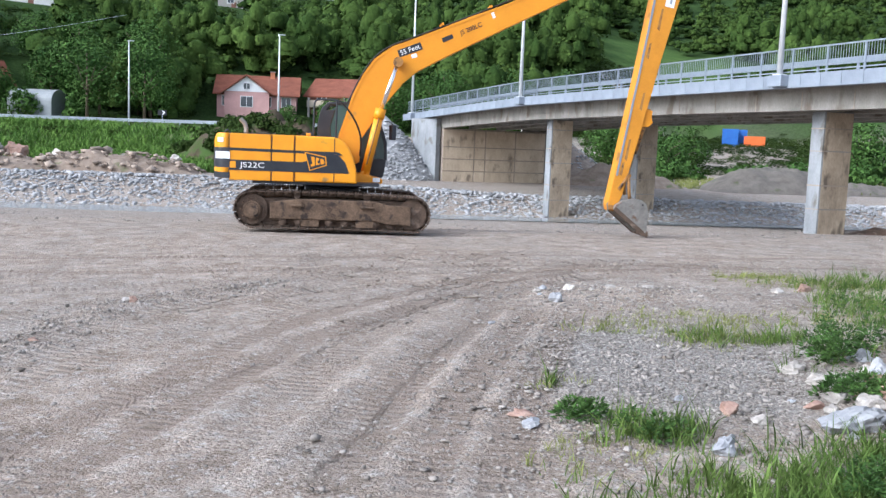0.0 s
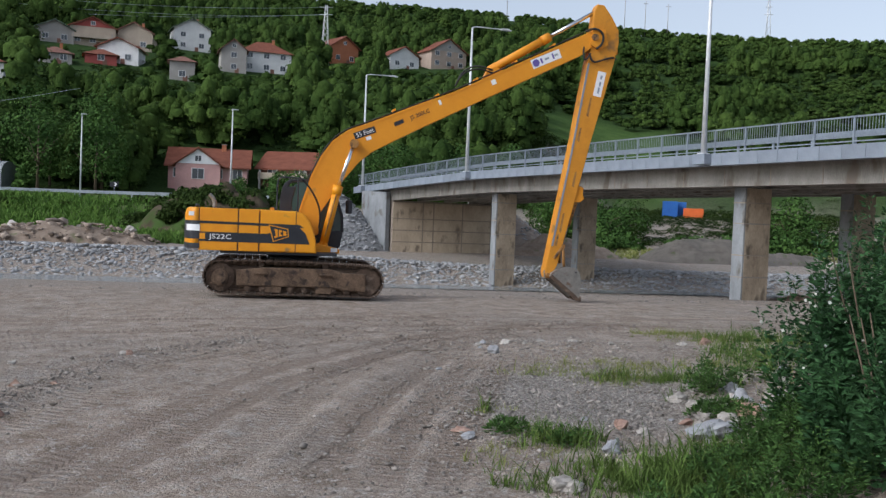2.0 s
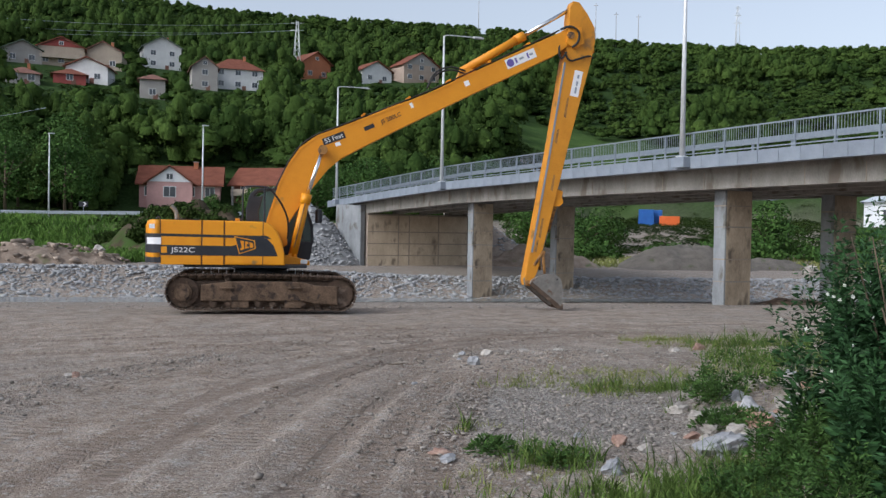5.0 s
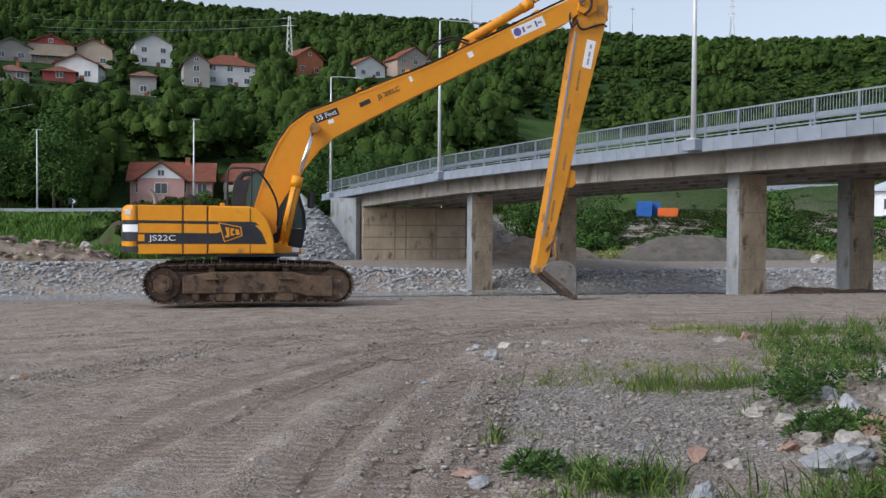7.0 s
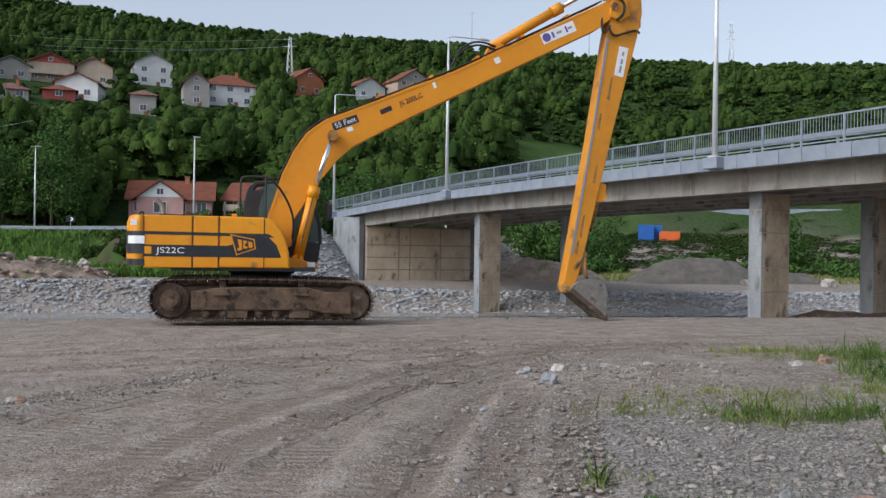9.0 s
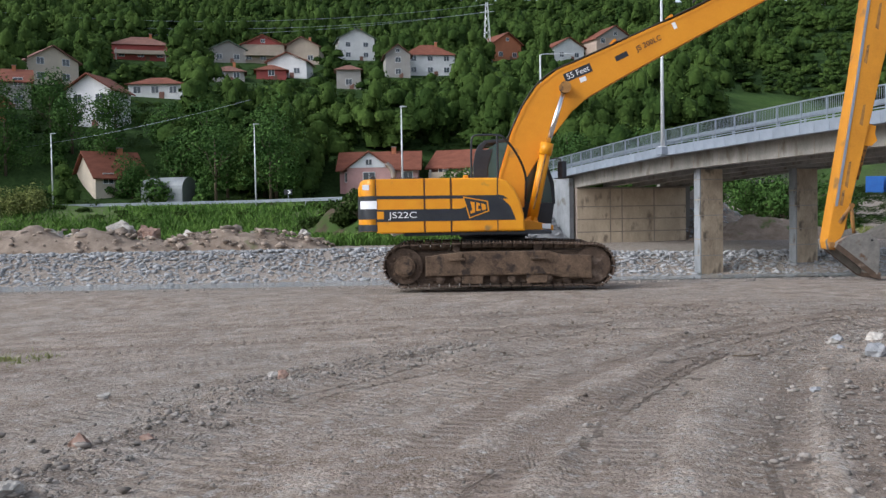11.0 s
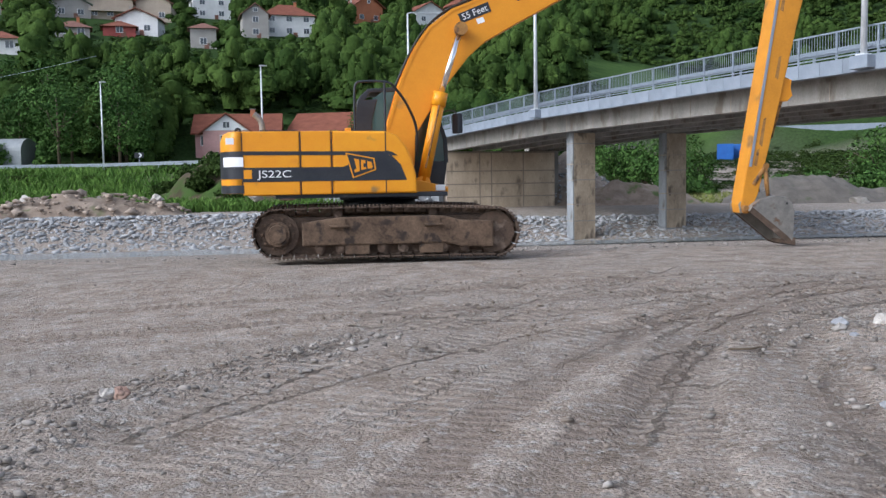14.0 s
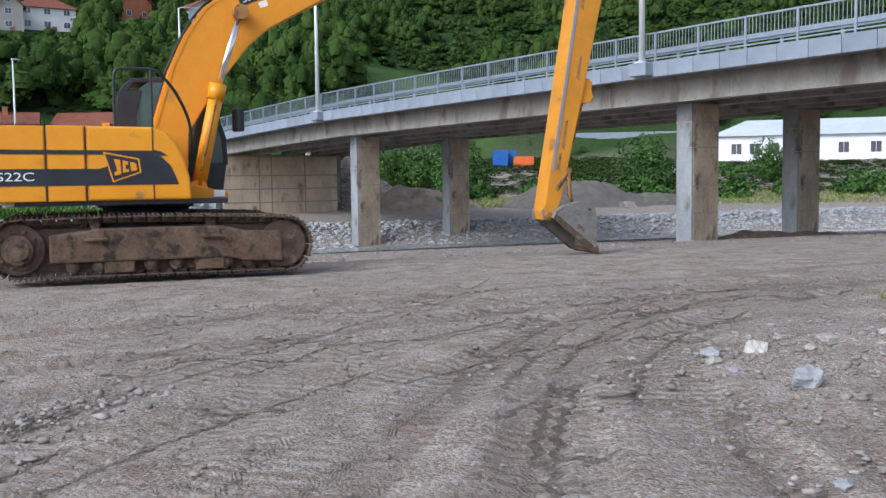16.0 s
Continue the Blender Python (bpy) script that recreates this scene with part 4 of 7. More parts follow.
# upper structure: outline seen from the side
BT, BB = 2.10, 1.09
hood = sh([(0.68, BT), (1.52, BT - 0.01), (1.70, 2.03), (1.85, 1.86), (1.95, 1.64), (2.01, 1.40), (2.03, 1.10), (0.68, 1.10)])
part("turntable_frame", box((-0.35, 0, 1.075), (2.75, 2.40, 0.07), 0, 0.01), M["black"], exc)
for y0, y1, side in ((-1.28, -0.45, -1), (0.45, 1.28, 1)):
    if side < 0:
        part("side_hood", prism(hood, y0, y1, 0.05, 3), M["yellow"], exc, "yellow curved side hood")
for a, b, nm in ((-0.72, 0.175, "engine_door"), (0.185, 0.665, "service_door")):
    part(nm, prism(sh([(a + 0.006, BT), (b - 0.006, BT), (b - 0.006, 1.10), (a + 0.006, 1.10)]), -1.28, -0.5, 0.02), M["yellow"], exc, "yellow sheet-metal door")
part("engine_cover", box((-1.05, 0.15, 1.58), (2.3, 1.95, 1.00), 0, 0.04), M["yellow"], exc)
part("engine_cover", box((-1.05, 0.9, 1.58), (2.28, 0.76, 1.02), 0, 0.04), M["yellow"], exc)
# counterweight, rounded at the tail
bm = bmesh.new()
cw = []
for k in range(13):
    a = -80 + 160 * k / 12
    cw.append((-2.24 - 0.40 * math.cos(radians(a)) ** 0.7, 1.28 * math.sin(radians(a)) / math.sin(radians(80))))
lv = [(1.13, 0.94), (1.22, 0.99), (1.70, 1.0), (1.95, 0.985), (2.07, 0.90), (2.10, 0.75)]
rows = []
for z, k in lv:
    rows.append([bm.verts.new((-2.22 + (x + 2.22) * (k if k < 0.95 else 1.0) - (0.0), y * (1.0 if k > 0.95 else 0.985), z)) for x, y in [(-2.22, -1.28)] + cw + [(-2.22, 1.28)]])
for a, b in zip(rows, rows[1:]):
    for i in range(len(a) - 1):
        bm.faces.new((a[i], a[i + 1], b[i + 1], b[i])).smooth = True
    bm.faces.new((a[-1], a[0], b[0], b[-1]))
bm.faces.new(rows[0])
bm.faces.new(rows[-1][::-1])
bmesh.ops.recalc_face_normals(bm, faces=bm.faces)
cwt = part("counterweight", bm, M["yellow"], exc, "yellow cast counterweight with a rounded tail")


# dark stripes and panels on the side: laid on the skin and round the tail
def skin(name, poly, material, off=0.005, label="", parent=exc):
    bm = prism(sh(poly), -1.28 - off, -1.28 - off + 0.003)
    return part(name, bm, material, parent, label)


def tail_band(name, z0, z1, material, off, k0=0, k1=12):
    bm = bmesh.new()
    lo, hi = [], []
    pts = ([(-2.20, -1.28)] if k0 == 0 else []) + cw[k0:k1 + 1]
    for x, y in pts:
        nx_, ny_ = (x + 2.0), y * 0.5
        n_ = math.hypot(nx_, ny_) or 1
        dx, dy = off * nx_ / n_, off * ny_ / n_
        if y <= -1.27:
            dx, dy = 0, -off
        lo.append(bm.verts.new((x + dx, y + dy, z0)))
        hi.append(bm.verts.new((x + dx, y + dy, z1)))
    for i in range(len(lo) - 1):
        bm.faces.new((lo[i], lo[i + 1], hi[i + 1], hi[i])).smooth = True
    bmesh.ops.recalc_face_normals(bm, faces=bm.faces)
    return part(name, bm, material, cwt)


skin("black_stripe", [(-0.72, 1.73), (-0.72, 1.79), (0.90, 1.775), (1.53, 1.77), (1.53, 1.72), (0.95, 1.715)], M["black"])
skin("black_panel", [(-0.72, 1.31), (-0.72, 1.535), (0.84, 1.53), (0.93, 1.56), (0.95, 1.72), (1.53, 1.72), (1.62, 1.70), (1.76, 1.56), (1.86, 1.31)], M["black"], 0.006)
skin("black_panel", [(1.53, 1.721), (1.53, 1.78), (1.63, 1.76), (1.72, 1.70), (1.62, 1.701)], M["black"], 0.0055)
tail_band("black_band", 1.36, 1.79, M["black"], 0.008)
tail_band("white_marker", 1.55, 1.70, M["white"], 0.014, 0, 2)
tail_band("dirty_foot", 1.135, 1.26, M["black"], 0.006)
for x in (0.18, 0.67, 1.525):
    skin("panel_seam", [(x - 0.008, 1.11), (x - 0.008, 2.08), (x + 0.008, 2.08), (x + 0.008, 1.11)], M["black"], 0.0065)
skin("panel_seam", [(-0.725, 1.14), (-0.725, 2.08), (-0.712, 2.08), (-0.712, 1.14)], M["black"], 0.0065)
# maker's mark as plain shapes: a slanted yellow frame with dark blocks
skin("mark_plate", [(0.885, 1.755), (1.345, 1.665), (1.37, 1.475), (1.00, 1.345)], M["yellow"], 0.010, "yellow slanted plate")
skin("mark_field", [(0.91, 1.73), (1.325, 1.648), (1.345, 1.487), (1.015, 1.37)], M["black"], 0.013)
skin("mark_block", [(1.02, 1.66), (1.10, 1.645), (1.11, 1.46), (1.03, 1.435), (1.02, 1.48), (1.06, 1.50)], M["yellow"], 0.016)
skin("mark_block", [(1.13, 1.64), (1.20, 1.625), (1.20, 1.58), (1.165, 1.58), (1.17, 1.52), (1.21, 1.52), (1.21, 1.49), (1.13, 1.475)], M["yellow"], 0.016)
skin("mark_block", [(1.225, 1.62), (1.29, 1.605), (1.31, 1.57), (1.30, 1.555), (1.32, 1.53), (1.30, 1.50), (1.235, 1.495)], M["yellow"], 0.016)
words("model_lettering", "JS22C", 0.16, pose(-1.72, -1.291, 1.425, 90, 0, 0) @ Matrix.Diagonal((1.35, 1, 1, 1)), M["white"], exc, "white worn lettering")
skin("small_sticker", [(-0.70, 1.36), (-0.70, 1.50), (-0.575, 1.50), (-0.575, 1.36)], M["yellow"], 0.009)
skin("small_sticker", [(-0.965, 1.90), (-0.965, 2.0), (-0.84, 2.0), (-0.84, 1.90)], M["white"], 0.004)
skin("door_latch", [(0.03, 1.61), (0.03, 1.67), (0.13, 1.67), (0.13, 1.61)], M["boom"], 0.012)
# vents, exhaust, roof fittings
for k in range(16):
    x = -1.92 + 0.037 * k
    part("vent_slat", box((x, -1.20, 2.112), (0.016, 0.16, 0.022)), M["black"], exc)
ex = part("exhaust", tube([(-1.93, -0.55, 2.08), (-1.93, -0.55, 2.24), (-1.97, -0.55, 2.34), (-2.06, -0.55, 2.42)], 0.05, 12), M["steel"], exc, "steel exhaust pipe")
part("roof_lamp", box((-0.55, -0.9, 2.13), (0.10, 0.10, 0.06), 0, 0.015), M["boom"], exc, "amber lamp")
part("filler_cap", rod((-0.5, -0.4, 2.08), (-0.5, -0.4, 2.18), 0.06), M["black"], exc)
part("lifting_eye", tube([(-2.35, -0.9, 2.08), (-2.33, -0.9, 2.16), (-2.27, -0.9, 2.16), (-2.25, -0.9, 2.08)], 0.018), M["black"], exc)
# near-side floor at the boom's foot
part("front_deck", prism(sh([(1.6, 1.10), (1.6, 1.30), (2.15, 1.30), (2.62, 1.18), (2.62, 1.09), (2.3, 1.06)]), -0.62, 1.20, 0.02), M["yellow"], exc, "yellow front deck with a box of cables")
part("cable_box", box((0.98, -0.66, 1.17), (0.16, 0.04, 0.10), 0, 0.01), M["white"], exc)

# cab, on the far side
CY0, CY1 = 0.28, 1.26
cabp = sh([(1.14, 1.28), (1.12, 2.35), (1.20, 2.74), (1.36, 2.89), (2.00, 2.93), (2.30, 2.86), (2.58, 2.50), (2.74, 2.02), (2.76, 1.70), (2.66, 1.28)])
cab = part("cab", prism(sh([(1.14, 1.12), (1.14, 1.62), (1.8, 1.66), (2.74, 1.62), (2.68, 1.22), (2.55, 1.12)]), CY0, CY1, 0.02), M["black"], exc, "black cab body with dark glass")
part("cab_roof", prism(sh([(1.17, 2.66), (1.22, 2.78), (1.36, 2.90), (2.00, 2.94), (2.30, 2.87), (2.42, 2.74), (2.28, 2.80), (2.0, 2.86), (1.4, 2.83), (1.28, 2.66)]), CY0, CY1, 0.02), M["black"], cab)
part("rear_pillar", prism(sh([(1.13, 1.6), (1.12, 2.4), (1.18, 2.7), (1.52, 2.72), (1.42, 2.35), (1.45, 1.6)]), CY0 - 0.005, CY0 + 0.06, 0.015), M["black"], cab)
part("front_pillar", prism(sh([(2.30, 2.86), (2.58, 2.50), (2.74, 2.02), (2.76, 1.60), (2.69, 1.60), (2.67, 2.0), (2.51, 2.46), (2.24, 2.80)]), CY0 - 0.005, CY0 + 0.07, 0.012), M["black"], cab)
part("side_glass", prism(sh([(1.40, 1.63), (1.40, 2.70), (1.6, 2.84), (2.0, 2.86), (2.25, 2.80), (2.53, 2.46), (2.69, 2.02), (2.71, 1.63)]), CY0 + 0.01, CY0 + 0.025), M["cabglass"], cab, "dark greenish side window")
part("front_glass", prism(sh([(2.30, 2.84), (2.57, 2.50), (2.73, 2.02), (2.75, 1.63), (2.735, 1.63), (2.715, 2.02), (2.555, 2.49), (2.285, 2.83)]), CY0 + 0.08, CY1 - 0.04), M["cabglass"], cab)
part("far_glass", prism(sh([(1.40, 1.63), (1.40, 2.70), (1.6, 2.84), (2.0, 2.86), (2.25, 2.80), (2.53, 2.46), (2.69, 2.02), (2.71, 1.63)]), CY1 - 0.03, CY1 - 0.015), M["cabglass"], cab)
part("driver_seat", box((0.25, 0.78, 1.95), (0.18, 0.5, 0.8), 0, 0.06), M["rubber"], cab)
mir = part("mirror", box((1.33, -0.35, 2.25), (0.10, 0.22, 0.34), 20, 0.03), M["black"], exc, "black wing mirror")
part("mirror_arm", tube([(1.18, 0.25, 2.5), (1.30, -0.1, 2.5), (1.34, -0.3, 2.4)], 0.014), M["black"], exc)
part("wiper", tube([(1.0, CY0 - 0.02, 1.7), (0.9, CY0 - 0.03, 2.2)], 0.01), M["rubber"], cab)
# handrail on the hood
part("handrail", tube([(-0.44, -1.0, 2.06), (-0.44, -1.0, 2.70), (-0.42, -1.0, 2.88), (-0.30, -1.0, 2.90), (0.05, -1.0, 2.90), (0.16, -1.0, 2.86)], 0.02), M["black"], exc, "black tubular handrail")
part("handrail", tube([(0.05, -1.0, 2.06), (0.05, -1.0, 2.5), (0.05, -1.0, 2.88)], 0.02), M["black"], exc)
part("hose", tube([(0.16, -0.98, 2.86), (0.38, -0.9, 2.62), (0.58, -0.7, 2.25), (0.62, -0.62, 1.95), (0.60, -0.5, 1.7)], 0.022), M["rubber"], exc, "black rubber hose")

# boom: box section, bowed at the knee
boomp = sh([(1.62, 1.52), (1.56, 1.75), (1.63, 2.15), (1.92, 3.05), (2.14, 3.52), (2.38, 3.88), (2.56, 4.04), (2.78, 4.18), (3.15, 4.33), (4.60, 4.97), (5.43, 5.29), (6.5, 5.83), (8.45, 6.82), (8.98, 7.08), (9.16, 7.06), (9.22, 6.94), (9.17, 6.80), (9.02, 6.68), (8.72, 6.43), (6.1, 5.10), (4.7, 4.38), (3.95, 3.98), (3.36, 3.65), (3.05, 3.38), (2.60, 2.82), (2.12, 2.06), (2.10, 1.55), (1.9, 1.44)])
boom = part("boom", prism(boomp, -0.25, 0.25, 0.018), M["boom"], exc, "long worn yellow box-section boom")
for yy in (-0.255, 0.243):
    part("boom_edge", prism(sh([(1.60, 1.80), (1.665, 2.14), (1.95, 3.04), (2.17, 3.50), (2.41, 3.86), (2.80, 4.15), (3.16, 4.295), (5.44, 5.255), (8.45, 6.78), (8.45, 6.825), (5.42, 5.30), (3.14, 4.335), (2.77, 4.19), (2.37, 3.89), (2.12, 3.53), (1.90, 3.06), (1.62, 2.16), (1.55, 1.80)]), yy - 0.004, yy + 0.016), M["boom"], boom)
part("boom_pin", rod((1.40, -0.30, 3.83), (1.40, 0.30, 3.83), 0.085, None, 18), M["rust"], boom)
part("boom_pin_boss", rod((1.40, -0.27, 3.83), (1.40, 0.27, 3.83), 0.13, None, 20), M["boom"], boom)
part("arm_pivot", rod((7.56, -0.33, 6.92), (7.56, 0.33, 6.92), 0.09, None, 18), M["rust"], boom)
# hydraulic lines along the top edge of the boom
for yy in (-0.16, -0.10, 0.10):
    part("hydraulic_line", tube([(0.30, yy, 2.9), (0.62, yy, 3.60), (0.92, yy, 4.0), (1.28, yy, 4.24), (1.66, yy, 4.38), (3.93, yy, 5.35), (5.0, yy, 5.89), (6.95, yy, 6.88), (7.3, yy, 7.06)], 0.017, 6), M["rubber"], boom)
for u, z in ((3.9, 4.69), (5.0, 5.14), (6.0, 5.61), (7.0, 6.12), (8.0, 6.62)):
    part("line_clamp", box((u - 1.5, 0, z + 0.06), (0.06, 0.44, 0.05), 0, 0.006, -25), M["boom"], boom)
# boom cylinders
for yy in (-0.42, 0.42):
    c = part("boom_cylinder", rod((0.72, yy, 1.28), (1.035, yy, 2.72), 0.105, None, 20), M["yellow"], exc, "yellow boom cylinder with a chrome rod")
    part("gland", rod((0.995, yy, 2.54), (1.045, yy, 2.77), 0.125, None, 20), M["yellow"], c)
    part("piston_rod", rod((1.03, yy, 2.70), (1.39, yy, 3.80), 0.052, None, 16), M["chrome"], c, "bright chrome rod")
    part("rod_eye", rod((1.40, yy - 0.08, 3.83), (1.40, yy + 0.08, 3.83), 0.11, None, 18), M["rust"], c)
    part("cylinder_foot", rod((0.71, yy - 0.10, 1.24), (0.71, yy + 0.10, 1.24), 0.13, None, 18), M["yellow"], c)
    part("cylinder_pipe", tube([(0.75, yy - 0.12, 1.5), (0.85, yy - 0.13, 1.9), (1.0, yy - 0.13, 2.55)], 0.016), M["rust"], c)
# arm cylinder on top of the boom
bm = prism(sh([(6.15, 5.65), (6.30, 5.98), (6.50, 6.0), (6.75, 5.92)]), -0.14, 0.14, 0.01)
part("cylinder_bracket", bm, M["boom"], boom)
c = part("arm_cylinder", rod((4.82, 0, 5.92), (6.36, 0, 6.86), 0.105, None, 20), M["boom"], exc, "yellow arm cylinder above the boom")
part("gland", rod((6.20, 0, 6.77), (6.42, 0, 6.90), 0.125, None, 20), M["boom"], c)
part("piston_rod", rod((6.38, 0, 6.88), (7.66, 0, 7.66), 0.05, None, 16), M["chrome"], c, "bright chrome rod")
for dz in (0.0, 0.07):
    part("hose", tube([(4.9, -0.14, 5.85 + dz), (4.5, -0.2, 5.95 + dz), (4.1, -0.18, 5.78 + dz), (3.95, -0.1, 5.45)], 0.022), M["rubber"], boom)
# arm
armp = sh([(9.13, 7.80), (9.30, 7.78), (9.52, 7.50), (9.72, 7.16), (9.74, 6.81), (9.62, 6.25), (9.10, 4.23), (8.76, 2.75), (8.33, 0.95), (8.15, 0.60), (8.03, 0.62), (8.00, 0.76), (8.12, 1.45), (8.56, 3.96), (8.91, 6.26), (9.0, 6.75), (9.02, 7.10), (9.05, 7.6)])
arm = part("arm", prism(armp, -0.21, 0.21, 0.018), M["arm"], exc, "long tapering yellow arm with rust streaks")
part("arm_cheek", prism(sh([(8.95, 6.72), (9.0, 7.14), (9.34, 7.14), (9.42, 6.75), (9.2, 6.6)]), -0.29, -0.205, 0.01), M["boom"], arm)
part("arm_cheek", prism(sh([(8.95, 6.72), (9.0, 7.14), (9.34, 7.14), (9.42, 6.75), (9.2, 6.6)]), 0.205, 0.29, 0.01), M["boom"], arm)
part("arm_edge", prism(sh([(8.15, 1.45), (8.57, 3.96), (8.92, 6.26), (8.97, 6.24), (8.62, 3.96), (8.20, 1.45)]), -0.222, -0.208), M["concrete_pale"], arm, "bare worn edge of the arm")
part("hose", tube([(7.3, -0.24, 7.06), (7.55, -0.33, 7.16), (7.78, -0.33, 7.02), (7.76, -0.32, 6.75), (7.6, -0.3, 6.62)], 0.03), M["rubber"], arm, "black hose loop at the elbow")
part("hose", tube([(7.42, -0.27, 6.5), (7.52, -0.3, 6.25), (7.8, -0.27, 6.35), (8.08, -0.24, 6.45), (8.22, -0.1, 6.42)], 0.026), M["rubber"], arm)
part("hose", tube([(7.3, -0.2, 6.75), (7.25, -0.3, 6.45), (7.32, -0.3, 6.28), (7.46, -0.28, 6.5)], 0.024), M["rubber"], arm)
part("lug", box((8.22, 0, 6.62), (0.10, 0.16, 0.14), 0, 0.02), M["boom"], arm)
# bucket cylinder and linkage down the front of the arm
c = part("bucket_cylinder", rod((7.42, 0, 3.05), (7.12, 0, 1.98), 0.075, None, 16), M["rust"], exc, "rusty bucket cylinder")
part("piston_rod", rod((7.13, 0, 2.0), (6.98, 0, 1.45), 0.04, None, 14), M["steel"], c)
part("cylinder_lug", prism(sh([(8.70, 2.62), (8.80, 3.05), (8.98, 3.0), (8.96, 2.85), (9.0, 2.72), (8.90, 2.62)]), -0.16, 0.16, 0.015), M["boom"], arm)
for yy in (-0.19, 0.19):
    part("link", rod((6.97, yy, 1.46), (6.74, yy, 1.12), 0.045, None, 10), M["rust"], exc)
    part("link", rod((6.97, yy, 1.46), (7.02, yy, 0.92), 0.04, None, 10), M["rust"], exc)
part("link_pin", rod((6.97, -0.25, 1.46), (6.97, 0.25, 1.46), 0.05, None, 12), M["rust"], exc)
for k, (u, z, l) in enumerate(((9.02, 5.35, 0.5), (8.78, 4.55, 0.35), (8.70, 3.4, 0.4), (8.42, 2.3, 0.5), (8.30, 1.75, 0.3))):
    part("rust_streak", prism(sh([(u, z), (u + 0.05, z + 0.02), (u + 0.03 - 0.1 * l, z - l), (u - 0.03 - 0.1 * l, z - l * 0.9)]), -0.2125, -0.2105), M["rust"], arm)

# bucket: a hollow shell standing on its cutting edge, its mouth towards the tracks
BW = 0.37
shell = sh([(8.10, 0.66), (8.16, 0.76), (8.32, 0.86), (8.58, 0.92), (8.78, 0.90), (8.90, 0.80), (8.95, 0.62), (8.94, 0.35), (8.92, 0.04)])
inner = sh([(8.12, 0.655), (8.18, 0.735), (8.33, 0.832), (8.58, 0.89), (8.765, 0.872), (8.873, 0.785), (8.92, 0.61), (8.912, 0.35), (8.895, 0.05)])
bucket = part("bucket", prism(shell + inner[::-1], -BW + 0.025, BW - 0.025), M["steel"], exc, "worn grey ditching bucket standing on its cutting edge")
plate_line = sh([(8.10, 0.66), (8.16, 0.76), (8.32, 0.86), (8.58, 0.92), (8.78, 0.90), (8.90, 0.80), (8.95, 0.62), (8.94, 0.35), (8.92, 0.04), (8.80, 0.10)])
for yy in (-BW, BW - 0.025):
    part("bucket_side", prism(plate_line, yy, yy + 0.025, 0.005), M["steel"], bucket)
for yy in (-BW - 0.014, BW + 0.002):
    part("side_cutter", prism(sh([(8.09, 0.64), (8.14, 0.73), (8.86, 0.16), (8.93, 0.03), (8.82, 0.055)]), yy, yy + 0.012, 0.003), M["tracksteel"], bucket, "rusty side cutter along the mouth")
part("cutting_edge", prism(sh([(8.86, 0.05), (8.93, 0.02), (8.965, 0.03), (8.955, 0.16), (8.925, 0.16)]), -BW - 0.02, BW + 0.02), M["tracksteel"], bucket)
part("bolt_hole", rod((7.30, -BW - 0.004, 0.78), (7.30, -BW + 0.01, 0.78), 0.022, None, 10), M["rubber"], bucket)
for yy in (-0.2, 0.17):
    part("bucket_ear", prism(sh([(8.0, 0.60), (7.97, 0.78), (8.10, 0.92), (8.48, 1.02), (8.62, 0.92), (8.40, 0.885), (8.16, 0.765), (8.12, 0.64)]), yy, yy + 0.03, 0.008), M["steel"], bucket)
part("bucket_pin", rod((6.57, -0.28, 0.70), (6.57, 0.28, 0.70), 0.055, None, 14), M["rust"], bucket)

# labels on boom and arm; direction of the boom is 24 to 27 degrees
SL = math.degrees(math.atan2(6.82 - 4.33, 8.45 - 3.15))


def on_boom(u, z, off=0.256, slope=SL):
    return Matrix.Translation((u - 1.5, -off, z)) @ Matrix.Rotation(radians(-slope), 4, "Y") @ pose(0, 0, 0, 90, 0, 0)


def plate(name, m, w, h, material, parent, label="", thick=0.004):
    bm = bmesh.new()
    add_box(bm, (0, 0, 0), (w, h, thick))
    o = part(name, bm, material, parent, label)
    o.matrix_local = m
    return o


plate("lettering_patch", on_boom(3.17, 4.13, 0.2535, 22), 0.56, 0.17, M["black"], boom)
words("length_lettering", "55 Feet", 0.155, on_boom(3.17, 4.13, 0.2585, 22), M["white"], boom, "white lettering on a black patch")
plate("sticker", on_boom(3.27, 4.00, 0.2535, 20), 0.13, 0.09, M["white"], boom)
plate("lettering_bar", on_boom(4.02, 4.43, 0.2535), 0.26, 0.10, M["black"], boom)
words("model_lettering", "JS 200LC", 0.145, on_boom(4.55, 4.67, 0.258), M["black"], boom, "faded black lettering on the boom")
plate("sticker", on_boom(5.05, 5.00, 0.2535), 0.07, 0.13, M["white"], boom)
plate("sticker", on_boom(6.42, 5.60, 0.2535), 0.13, 0.13, M["white"], boom)
pl = on_boom(7.78, 6.28, 0.2535)
plate("name_board", pl, 0.82, 0.24, M["white"], boom, "white board with blue print")
bm = bmesh.new()
bmesh.ops.create_circle(bm, cap_ends=True, segments=24, radius=0.095)
o = part("round_mark", bm, M["blueink"], boom)
o.matrix_local = pl @ pose(-0.29, 0, 0.004)
for x, w, h in ((-0.13, 0.05, 0.13), (0.02, 0.12, 0.05), (0.20, 0.045, 0.14), (0.29, 0.10, 0.05)):
    plate("print_bar", pl @ pose(x, 0, 0.003), w, h, M["blueink"] if w < 0.1 else M["galv"], boom)
pa = Matrix.Translation((7.76, -0.214, 5.73)) @ Matrix.Rotation(radians(10.5), 4, "Y") @ pose(0, 0, 0, 90, 0, 0)
plate("name_board", pa, 0.22, 0.66, M["white"], arm, "white board with grey print")
for z, h in ((0.18, 0.1), (0.0, 0.12), (-0.17, 0.16)):
    plate("print_bar", pa @ pose(0.01, z, 0.003), 0.05, h, M["galv"], arm)

